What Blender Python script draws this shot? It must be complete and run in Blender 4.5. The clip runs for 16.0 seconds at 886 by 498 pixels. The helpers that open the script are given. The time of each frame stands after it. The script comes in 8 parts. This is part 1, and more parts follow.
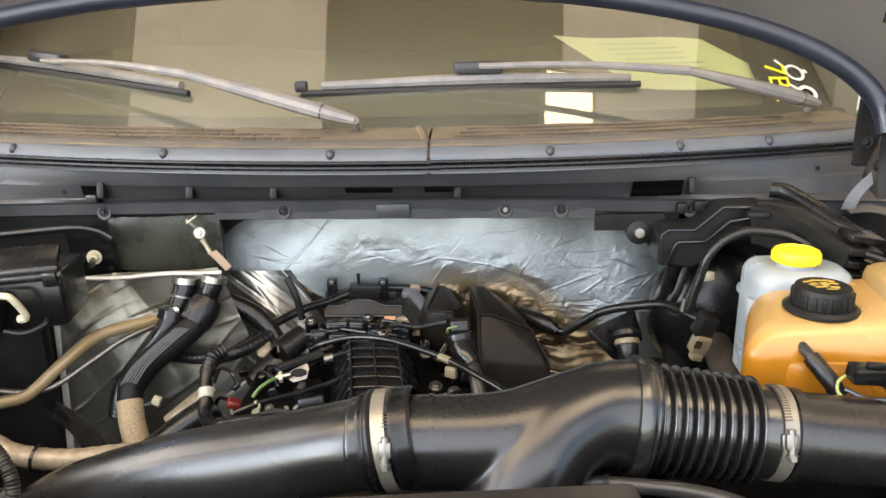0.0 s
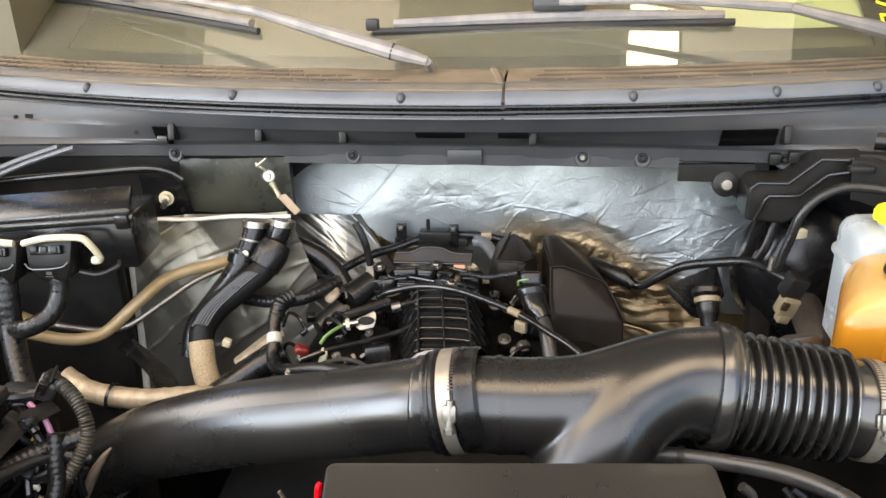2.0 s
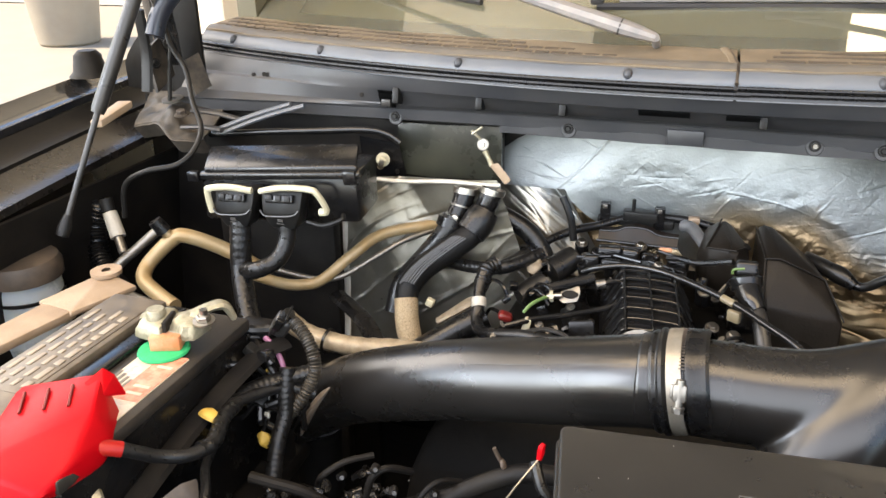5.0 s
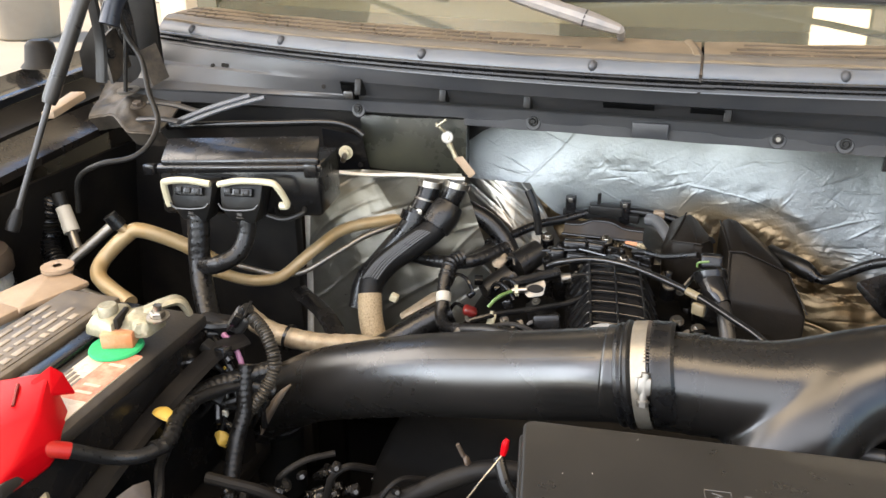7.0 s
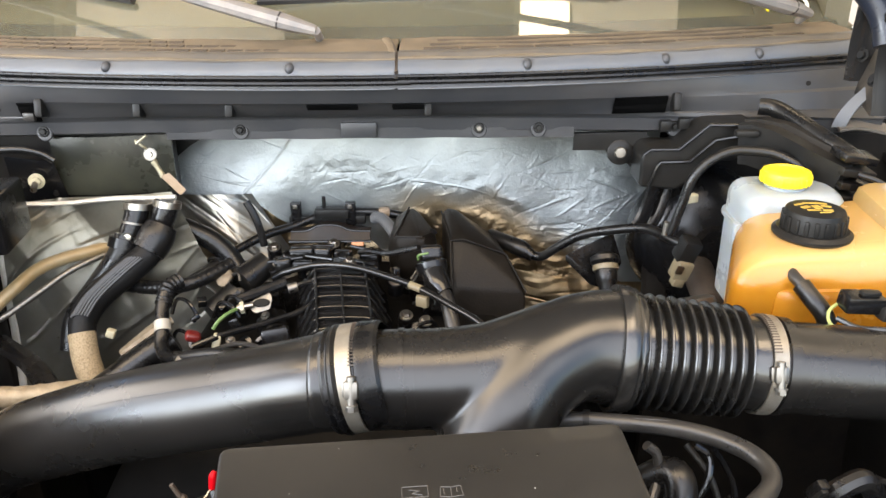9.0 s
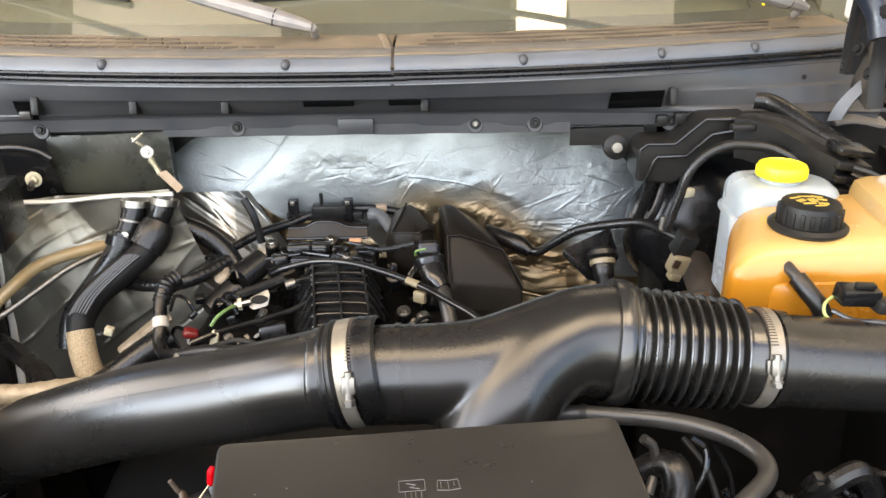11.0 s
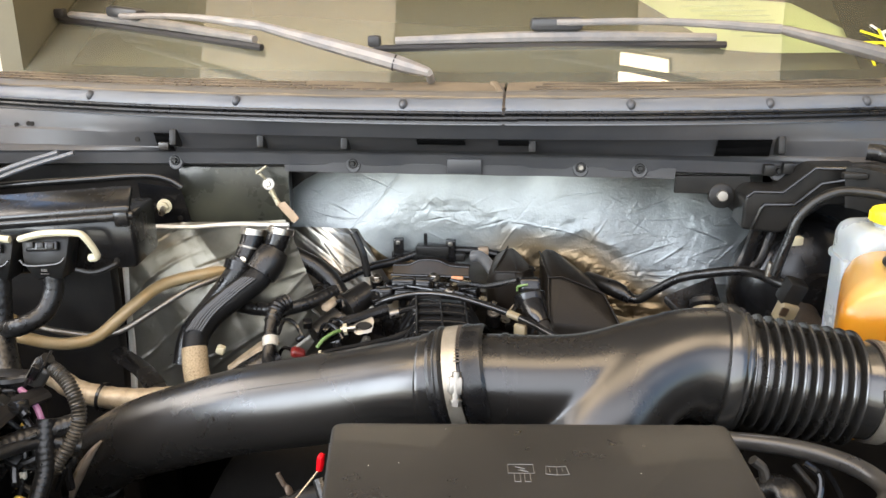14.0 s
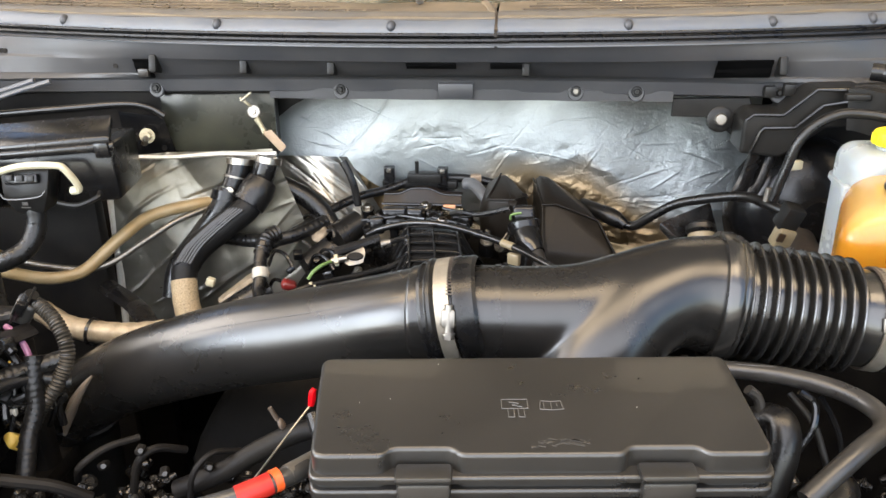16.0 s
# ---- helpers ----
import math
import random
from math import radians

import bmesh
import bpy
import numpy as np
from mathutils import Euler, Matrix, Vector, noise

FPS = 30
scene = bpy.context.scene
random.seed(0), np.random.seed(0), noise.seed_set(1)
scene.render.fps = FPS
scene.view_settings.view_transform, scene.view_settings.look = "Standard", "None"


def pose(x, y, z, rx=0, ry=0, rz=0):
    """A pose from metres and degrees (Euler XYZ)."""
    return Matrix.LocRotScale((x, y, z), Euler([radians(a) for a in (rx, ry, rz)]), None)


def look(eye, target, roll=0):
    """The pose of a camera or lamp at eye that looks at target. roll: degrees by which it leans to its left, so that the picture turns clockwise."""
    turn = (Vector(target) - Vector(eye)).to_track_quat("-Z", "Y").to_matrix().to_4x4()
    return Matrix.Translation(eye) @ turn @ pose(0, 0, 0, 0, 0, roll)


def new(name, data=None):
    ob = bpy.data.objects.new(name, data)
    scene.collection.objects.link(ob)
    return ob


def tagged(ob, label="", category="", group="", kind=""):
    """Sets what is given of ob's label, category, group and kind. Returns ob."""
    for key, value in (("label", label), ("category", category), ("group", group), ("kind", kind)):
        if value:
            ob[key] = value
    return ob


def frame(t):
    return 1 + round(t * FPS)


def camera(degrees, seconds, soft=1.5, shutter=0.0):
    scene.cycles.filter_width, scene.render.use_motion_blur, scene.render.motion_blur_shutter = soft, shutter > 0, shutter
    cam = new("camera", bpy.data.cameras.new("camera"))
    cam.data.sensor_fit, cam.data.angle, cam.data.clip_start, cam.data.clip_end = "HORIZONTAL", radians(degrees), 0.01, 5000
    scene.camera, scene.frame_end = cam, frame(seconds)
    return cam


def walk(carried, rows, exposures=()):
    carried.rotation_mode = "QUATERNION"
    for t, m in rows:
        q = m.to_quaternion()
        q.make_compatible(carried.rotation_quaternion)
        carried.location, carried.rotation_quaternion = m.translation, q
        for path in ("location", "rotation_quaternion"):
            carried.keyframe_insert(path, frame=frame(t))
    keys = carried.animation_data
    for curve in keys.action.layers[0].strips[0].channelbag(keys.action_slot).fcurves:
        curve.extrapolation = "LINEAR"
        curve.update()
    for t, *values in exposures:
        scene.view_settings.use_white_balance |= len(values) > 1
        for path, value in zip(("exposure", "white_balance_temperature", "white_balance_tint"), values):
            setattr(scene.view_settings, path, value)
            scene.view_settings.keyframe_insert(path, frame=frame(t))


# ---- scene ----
cam = camera(58.2, 16.0)
PATH = [
    (0, (0.081, -0.026, 1.641), (0.019, 1.88, 1.038), -0.8),
    (0.5, (0.089, 0.012, 1.652), (-0.07, 1.889, 0.977), -0.9),
    (1, (0.083, 0.026, 1.652), (-0.107, 1.885, 0.939), -1.0),
    (1.5, (0.081, 0.026, 1.649), (-0.133, 1.875, 0.918), -1.2),
    (2, (0.08, 0.017, 1.65), (-0.161, 1.852, 0.892), -1.4),
    (2.5, (0.078, 0.014, 1.648), (-0.192, 1.835, 0.865), -1.4),
    (3, (0.078, 0.01, 1.648), (-0.235, 1.821, 0.859), -1.4),
    (3.5, (0.064, 0.004, 1.646), (-0.321, 1.8, 0.854), -1.4),
    (4, (0.037, -0.007, 1.645), (-0.444, 1.764, 0.85), -1.3),
    (4.5, (0.014, -0.012, 1.644), (-0.557, 1.732, 0.849), -1.0),
    (4.7, (0.008, -0.014, 1.645), (-0.597, 1.718, 0.848), -0.9),
    (6.8, (-0.002, -0.007, 1.634), (-0.58, 1.731, 0.831), -0.2),
    (7, (0.006, 0.001, 1.633), (-0.523, 1.755, 0.83), -0.1),
    (7.5, (0.019, 0.007, 1.634), (-0.373, 1.797, 0.834), -0.1),
    (8, (0.039, 0.018, 1.632), (-0.209, 1.836, 0.837), -0.1),
    (8.5, (0.063, 0.026, 1.633), (-0.053, 1.857, 0.837), -0.2),
    (9, (0.081, 0.037, 1.625), (0.089, 1.873, 0.831), -0.4),
    (9.2, (0.089, 0.038, 1.627), (0.136, 1.871, 0.829), -0.4),
    (11.3, (0.08, 0.033, 1.624), (0.069, 1.864, 0.822), -0.9),
    (11.5, (0.069, 0.027, 1.627), (0.021, 1.857, 0.822), -0.8),
    (12, (0.055, 0.023, 1.627), (-0.07, 1.853, 0.829), -0.7),
    (12.5, (0.055, 0.015, 1.627), (-0.127, 1.846, 0.844), -0.7),
    (13, (0.054, 0.006, 1.617), (-0.151, 1.854, 0.88), -0.5),
    (13.5, (0.057, -0.005, 1.588), (-0.149, 1.866, 0.913), -0.3),
    (14, (0.061, -0.016, 1.567), (-0.144, 1.883, 0.973), -0.2),
    (14.5, (0.059, -0.006, 1.56), (-0.151, 1.877, 0.922), -0.4),
    (15, (0.057, -0.001, 1.567), (-0.158, 1.858, 0.86), -0.6),
    (15.5, (0.059, 0.005, 1.568), (-0.146, 1.847, 0.818), -0.7),
    (16, (0.061, 0.006, 1.565), (-0.123, 1.842, 0.794), -0.7),
]
walk(cam, [(t, look(eye, target, roll)) for t, eye, target, roll in PATH],
     exposures=((0, 1.74), (0.5, 1.92), (1.5, 1.98), (3, 2.04), (7, 1.94), (9, 2.02), (12.5, 2.11), (13.5, 2.09), (14.5, 1.96), (15.5, 2.06), (16, 2.1)))

# ---- light ----
world = bpy.data.worlds.new("world")
scene.world = world
world.use_nodes = True
_n = world.node_tree.nodes
_sky = _n.new("ShaderNodeTexSky")
_sky.sky_type, _sky.sun_disc = "NISHITA", False
_sky.sun_elevation, _sky.sun_rotation = radians(55), radians(250)
world.node_tree.links.new(_sky.outputs["Color"], _n["Background"].inputs["Color"])
_n["Background"].inputs["Strength"].default_value = 0.14


def lamp_area(name, m, sx, sy, watts, colour):
    d = bpy.data.lights.new(name, "AREA")
    d.shape, d.size, d.size_y, d.energy, d.color = "RECTANGLE", sx, sy, watts, colour
    ob = new(name, d)
    ob.matrix_world = m
    return ob


_sun = bpy.data.lights.new("sun", "SUN")
_sun.energy, _sun.angle, _sun.color = 2.9, radians(0.5), (1.0, 0.9, 0.76)
new("sun", _sun).matrix_world = look((-5.5, -2.0, 8.5), (0, 0, 0))
# daylight falling in through the open front of the garage
lamp_area("doorway_daylight", look((-0.35, -1.75, 2.5), (-0.1, 0.8, 1.25)), 6.0, 2.6, 46, (1.0, 0.925, 0.82))
# warm daylight from the sunlit yard through the open side of the garage
lamp_area("yard_daylight", look((-2.5, 1.05, 2.35), (-0.2, 0.75, 1.3)), 1.6, 1.2, 12, (1.0, 0.83, 0.6))
# added warm fill lamp under the roofing, for the duct's upper highlight
lamp_area("roof_fill", look((-0.3, 0.12, 3.06), (-0.3, 0.14, 1.2)), 3.4, 0.75, 17, (1.0, 0.77, 0.52))
lamp_area("side_daylight", look((-2.65, -0.95, 2.0), (-0.2, 0.66, 1.2)), 1.8, 1.5, 28, (0.86, 0.93, 1.0))

# ---- materials ----


def material(name, colour, rough=0.5, metal=0.0, second=None, scale=20.0, amount=0.5, bump=0.0, bump_scale=200.0,
             rough_var=0.1, coat=0.0, island=0.0, specular=0.5, subsurface=0.0, transmission=0.0):
    """A surface with a base colour, a second colour in noisy patches, uneven gloss and fine relief."""
    m = bpy.data.materials.new(name)
    m.use_nodes = True
    nt = m.node_tree
    nd, lk = nt.nodes, nt.links
    b = nd["Principled BSDF"]
    b.inputs["Metallic"].default_value = metal
    b.inputs["Coat Weight"].default_value = coat
    b.inputs["Specular IOR Level"].default_value = specular
    b.inputs["Transmission Weight"].default_value = transmission
    if subsurface:
        b.inputs["Subsurface Weight"].default_value = subsurface
        b.inputs["Subsurface Radius"].default_value = (0.03, 0.02, 0.01)
    tc = nd.new("ShaderNodeTexCoord")
    n1 = nd.new("ShaderNodeTexNoise")
    n1.inputs["Scale"].default_value, n1.inputs["Detail"].default_value = scale, 6
    n1.inputs["Roughness"].default_value = 0.65
    lk.new(tc.outputs["Object"], n1.inputs["Vector"])
    n2 = nd.new("ShaderNodeTexNoise")
    n2.inputs["Scale"].default_value, n2.inputs["Detail"].default_value = bump_scale, 3
    lk.new(tc.outputs["Object"], n2.inputs["Vector"])
    ramp = nd.new("ShaderNodeMapRange")
    ramp.inputs["From Min"].default_value, ramp.inputs["From Max"].default_value = 0.38, 0.68
    ramp.inputs["To Min"].default_value, ramp.inputs["To Max"].default_value = 0.0, amount
    lk.new(n1.outputs["Fac"], ramp.inputs["Value"])
    mix = nd.new("ShaderNodeMix")
    mix.data_type = "RGBA"
    c2 = second if second else tuple(min(1.0, c * 1.5 + 0.004) for c in colour)
    mix.inputs["A"].default_value, mix.inputs["B"].default_value = (*colour, 1), (*c2, 1)
    lk.new(ramp.outputs["Result"], mix.inputs["Factor"])
    out = mix.outputs["Result"]
    if island:
        info = nd.new("ShaderNodeObjectInfo")
        hsv = nd.new("ShaderNodeHueSaturation")
        mr = nd.new("ShaderNodeMapRange")
        mr.inputs["To Min"].default_value, mr.inputs["To Max"].default_value = 1 - island, 1 + island
        lk.new(info.outputs["Random"], mr.inputs["Value"])
        lk.new(mr.outputs["Result"], hsv.inputs["Value"])
        lk.new(out, hsv.inputs["Color"])
        out = hsv.outputs["Color"]
    lk.new(out, b.inputs["Base Color"])
    rr = nd.new("ShaderNodeMapRange")
    rr.inputs["From Min"].default_value, rr.inputs["From Max"].default_value = 0.3, 0.7
    rr.inputs["To Min"].default_value, rr.inputs["To Max"].default_value = max(0.02, rough - rough_var), min(1, rough + rough_var)
    lk.new(n1.outputs["Fac"], rr.inputs["Value"])
    lk.new(rr.outputs["Result"], b.inputs["Roughness"])
    if bump:
        bp = nd.new("ShaderNodeBump")
        bp.inputs["Strength"].default_value, bp.inputs["Distance"].default_value = 1.0, bump
        lk.new(n2.outputs["Fac"], bp.inputs["Height"])
        lk.new(bp.outputs["Normal"], b.inputs["Normal"])
    return m


M = {}
M["tube"] = material("satin_black_plastic", (0.0085, 0.008, 0.0075), 0.27, second=(0.0135, 0.012, 0.0105), scale=9, amount=0.6, bump=0.00003, bump_scale=900, rough_var=0.05, specular=0.65)
M["black"] = material("black_plastic", (0.005, 0.005, 0.0055), 0.24, second=(0.010, 0.009, 0.008), scale=25, amount=0.7, bump=0.00006, bump_scale=500, specular=0.4)
M["bellows"] = material("bellows_rubber", (0.011, 0.0105, 0.0098), 0.24, second=(0.018, 0.0165, 0.015), scale=20, amount=0.6, bump=0.00004, bump_scale=700, specular=0.9)
M["gloss"] = material("glossy_black_plastic", (0.006, 0.006, 0.0063), 0.18, second=(0.012, 0.011, 0.010), scale=30, amount=0.6, bump=0.0001, bump_scale=300, specular=0.5)
M["dull"] = material("dull_black_plastic", (0.008, 0.008, 0.008), 0.42, second=(0.02, 0.018, 0.015), scale=18, amount=0.6, bump=0.0001, bump_scale=500, specular=0.24)
M["grain"] = material("grained_black_plastic", (0.0155, 0.0145, 0.013), 0.30, second=(0.023, 0.0212, 0.0185), scale=12, amount=0.6, bump=0.00012, bump_scale=1400, rough_var=0.05, specular=0.6, coat=0.16)
M["grime"] = material("dust_caked_metal", (0.010, 0.009, 0.008), 0.6, second=(0.085, 0.068, 0.05), scale=26, amount=0.9, bump=0.0006, bump_scale=120)
M["railgrime"] = material("dust_flecked_black_rail", (0.007, 0.0063, 0.006), 0.3, second=(0.032, 0.024, 0.017), scale=11, amount=0.6, bump=0.0004, bump_scale=120)
M["battop"] = material("dusty_battery_top", (0.012, 0.011, 0.010), 0.5, second=(0.055, 0.044, 0.033), scale=12, amount=0.7, bump=0.0003, bump_scale=200)
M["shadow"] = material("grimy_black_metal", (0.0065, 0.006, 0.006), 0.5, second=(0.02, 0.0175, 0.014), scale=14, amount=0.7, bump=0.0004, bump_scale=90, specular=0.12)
M["rubber"] = material("black_rubber", (0.005, 0.005, 0.0055), 0.3, second=(0.015, 0.0135, 0.011), scale=40, amount=0.5, bump=0.0001, bump_scale=600, specular=0.4)
M["hose_grey"] = material("grey_rubber_hose", (0.02, 0.019, 0.018), 0.34, second=(0.042, 0.039, 0.034), scale=30, amount=0.6, bump=0.0001, bump_scale=500)
M["ribgrey"] = material("worn_rib_plastic", (0.009, 0.009, 0.0092), 0.18, second=(0.018, 0.0178, 0.0175), scale=60, amount=0.6, specular=0.6)
M["tape"] = material("shiny_cloth_tape", (0.006, 0.0058, 0.0058), 0.32, second=(0.015, 0.0145, 0.014), scale=120, amount=0.7, bump=0.0007, bump_scale=220, specular=0.35)
M["braid"] = material("braided_sleeve", (0.006, 0.006, 0.0065), 0.34, second=(0.016, 0.0155, 0.015), scale=300, amount=0.6, bump=0.0003, bump_scale=700)
M["cowl"] = material("dusty_grey_plastic", (0.035, 0.036, 0.039), 0.42, second=(0.056, 0.054, 0.053), scale=9, amount=0.7, bump=0.0001, bump_scale=600)
M["strip"] = material("pale_weather_strip", (0.094, 0.104, 0.121), 0.48, second=(0.138, 0.141, 0.144), scale=14, amount=0.6, bump=0.0001, bump_scale=500)
M["shoulder"] = material("dusty_grey_edge", (0.085, 0.078, 0.070), 0.6, second=(0.135, 0.115, 0.09), scale=26, amount=0.8, bump=0.0001, bump_scale=400)
M["groove"] = material("shaded_dusty_groove", (0.060, 0.045, 0.030), 0.8, second=(0.10, 0.075, 0.05), scale=40, amount=0.7)
M["clipgrey"] = material("grey_clip_plastic", (0.035, 0.037, 0.043), 0.45, second=(0.06, 0.06, 0.062), scale=60, amount=0.6)
M["dust"] = material("dusty_brown_plastic", (0.132, 0.100, 0.063), 0.75, second=(0.22, 0.172, 0.115), scale=22, amount=0.8, bump=0.0003, bump_scale=420)
M["dustdark"] = material("dusty_dark_metal", (0.022, 0.018, 0.015), 0.6, second=(0.13, 0.095, 0.066), scale=9, amount=0.7, bump=0.0004, bump_scale=160)
M["olive"] = material("olive_painted_steel", (0.013, 0.014, 0.012), 0.28, second=(0.05, 0.05, 0.034), scale=7, amount=0.9, specular=0.45)
M["rust"] = material("dusty_tan_bracket", (0.24, 0.168, 0.105), 0.6, second=(0.34, 0.255, 0.175), scale=30, amount=0.7, bump=0.0003, bump_scale=300)
M["rustdark"] = material("brown_grimy_steel", (0.05, 0.036, 0.026), 0.6, second=(0.09, 0.065, 0.046), scale=60, amount=0.8, bump=0.0003, bump_scale=300)
M["paint"] = material("black_body_paint", (0.01, 0.011, 0.013), 0.22, second=(0.05, 0.043, 0.036), scale=7, amount=0.5, coat=0.5)
M["foil"] = material("crinkled_foil", (0.335, 0.358, 0.356), 0.47, 1.0, second=(0.275, 0.293, 0.288), scale=9, amount=0.8, bump=0.0004, bump_scale=240, rough_var=0.08)
def warm_reflection(m, colour, z0, z1, x0, x1, turn):
    """Mixes a warm brown reflection into the foil's colour, with a ragged edge."""
    nd, lk = m.node_tree.nodes, m.node_tree.links
    b = nd["Principled BSDF"]
    clean = b.inputs["Base Color"].links[0].from_socket
    tc, xyz, no, zz, xx, wob, mul, mix = (nd.new(k) for k in ("ShaderNodeTexCoord", "ShaderNodeSeparateXYZ", "ShaderNodeTexNoise", "ShaderNodeMapRange", "ShaderNodeMapRange", "ShaderNodeMath", "ShaderNodeMath", "ShaderNodeMix"))
    no.inputs["Scale"].default_value, no.inputs["Detail"].default_value = 18.0, 5
    wob.operation, wob.inputs[1].default_value, wob.inputs[2].default_value = "MULTIPLY_ADD", 0.05, -0.025
    add = nd.new("ShaderNodeMath")
    lk.new(tc.outputs["Object"], xyz.inputs["Vector"])
    lk.new(tc.outputs["Object"], no.inputs["Vector"])
    lk.new(no.outputs["Fac"], wob.inputs[0])
    past, slant = nd.new("ShaderNodeMath"), nd.new("ShaderNodeMath")
    past.operation, past.inputs[1].default_value, past.inputs[2].default_value = "MULTIPLY_ADD", 0.75, -0.75 * turn
    lk.new(xyz.outputs["X"], past.inputs[0])
    past.use_clamp = True
    lk.new(xyz.outputs["Z"], slant.inputs[0])
    lk.new(past.outputs["Value"], slant.inputs[1])
    lk.new(slant.outputs["Value"], add.inputs[0])
    lk.new(wob.outputs["Value"], add.inputs[1])
    zz.inputs["From Min"].default_value, zz.inputs["From Max"].default_value = z0, z1
    xx.inputs["From Min"].default_value, xx.inputs["From Max"].default_value = x0, x1
    lk.new(add.outputs["Value"], zz.inputs["Value"])
    lk.new(xyz.outputs["X"], xx.inputs["Value"])
    mul.operation = "MULTIPLY"
    lk.new(zz.outputs["Result"], mul.inputs[0])
    lk.new(xx.outputs["Result"], mul.inputs[1])
    mix.data_type, mix.inputs["B"].default_value = "RGBA", (*colour, 1)
    lk.new(mul.outputs["Value"], mix.inputs["Factor"])
    lk.new(clean, mix.inputs["A"])
    lk.new(mix.outputs["Result"], b.inputs["Base Color"])


# brown tint painted in where the lower foil mirrors warm surroundings
warm_reflection(M["foil"], (0.31, 0.23, 0.135), 1.215, 1.175, -0.05, 0.05, 0.17)
M["foillow"] = material("warm_reflecting_foil", (0.40, 0.31, 0.19), 0.30, 0.95, second=(0.17, 0.12, 0.065), scale=7, amount=1.0, bump=0.00015, bump_scale=220, rough_var=0.08)
M["foilold"] = material("dusty_foil", (0.27, 0.26, 0.225), 0.36, 0.85, second=(0.19, 0.17, 0.125), scale=8, amount=0.9, bump=0.00015, bump_scale=240, rough_var=0.1)
M["foildome"] = material("pleated_foil", (0.44, 0.42, 0.37), 0.42, 1.0, second=(0.32, 0.29, 0.23), scale=16, amount=0.8, bump=0.0001, bump_scale=300)
M["lipfoil"] = material("pale_foil_edge", (0.66, 0.64, 0.58), 0.5, 0.4, second=(0.50, 0.46, 0.38), scale=40, amount=0.7, bump=0.0004, bump_scale=200)
M["foilwrap"] = material("crumpled_metal_wrap", (0.33, 0.27, 0.185), 0.5, 0.3, second=(0.16, 0.12, 0.075), scale=50, amount=0.8, bump=0.0012, bump_scale=110)
M["wrap"] = material("woven_beige_sock", (0.40, 0.31, 0.19), 0.7, 0.0, second=(0.20, 0.15, 0.085), scale=420, amount=1.0, bump=0.0006, bump_scale=420)
M["lip"] = material("lit_tan_lip", (0.25, 0.2, 0.15), 0.4, second=(0.13, 0.1, 0.075), scale=40, amount=0.7, bump=0.0003, bump_scale=200)
M["plugtan"] = material("tan_plug_plastic", (0.2, 0.165, 0.10), 0.4, second=(0.15, 0.12, 0.075), scale=60, amount=0.6)
M["darkred"] = material("dark_red_plastic", (0.10, 0.008, 0.007), 0.35, second=(0.16, 0.012, 0.008), scale=60, amount=0.5)
M["band"] = material("dull_clamp_band", (0.29, 0.262, 0.215), 0.38, 0.6, second=(0.2, 0.172, 0.135), scale=60, amount=0.7, bump=0.0002, bump_scale=400)
M["steel"] = material("zinc_plated_steel", (0.42, 0.39, 0.34), 0.33, 1.0, second=(0.36, 0.33, 0.29), scale=80, amount=0.6, bump=0.0001, bump_scale=500)
M["alu"] = material("dull_aluminium", (0.23, 0.215, 0.19), 0.42, 0.9, second=(0.24, 0.22, 0.19), scale=30, amount=0.7, bump=0.0001, bump_scale=400)
M["tan"] = material("tan_coated_pipe", (0.28, 0.195, 0.09), 0.38, 0.2, second=(0.33, 0.265, 0.16), scale=24, amount=0.8, bump=0.0002, bump_scale=300)
M["sleeve"] = material("beige_heat_sleeve", (0.27, 0.22, 0.155), 0.65, 0.2, second=(0.13, 0.1, 0.065), scale=60, amount=0.8, bump=0.0012, bump_scale=260)
M["cream"] = material("cream_plastic", (0.47, 0.43, 0.30), 0.4, second=(0.37, 0.33, 0.22), scale=40, amount=0.5)
M["white"] = material("white_plastic", (0.4, 0.38, 0.33), 0.4, second=(0.3, 0.28, 0.24), scale=40, amount=0.5)
def tank_material(name):
    """Milky plastic, orange up to the level of the coolant and paler over it."""
    m = material(name, (0.36, 0.146, 0.010), 0.22, second=(0.42, 0.185, 0.016), scale=9, amount=0.7, subsurface=0.35, bump=0.0001, bump_scale=200)
    nd, lk = m.node_tree.nodes, m.node_tree.links
    b = nd["Principled BSDF"]
    filled = b.inputs["Base Color"].links[0].from_socket
    tc, xyz, mr, mix = nd.new("ShaderNodeTexCoord"), nd.new("ShaderNodeSeparateXYZ"), nd.new("ShaderNodeMapRange"), nd.new("ShaderNodeMix")
    mr.inputs["From Min"].default_value, mr.inputs["From Max"].default_value = 1.262, 1.286
    mix.data_type = "RGBA"
    mix.inputs["B"].default_value = (0.44, 0.275, 0.095, 1)
    lk.new(tc.outputs["Object"], xyz.inputs["Vector"])
    lk.new(xyz.outputs["Z"], mr.inputs["Value"])
    lk.new(mr.outputs["Result"], mix.inputs["Factor"])
    lk.new(filled, mix.inputs["A"])
    lk.new(mix.outputs["Result"], b.inputs["Base Color"])
    return m


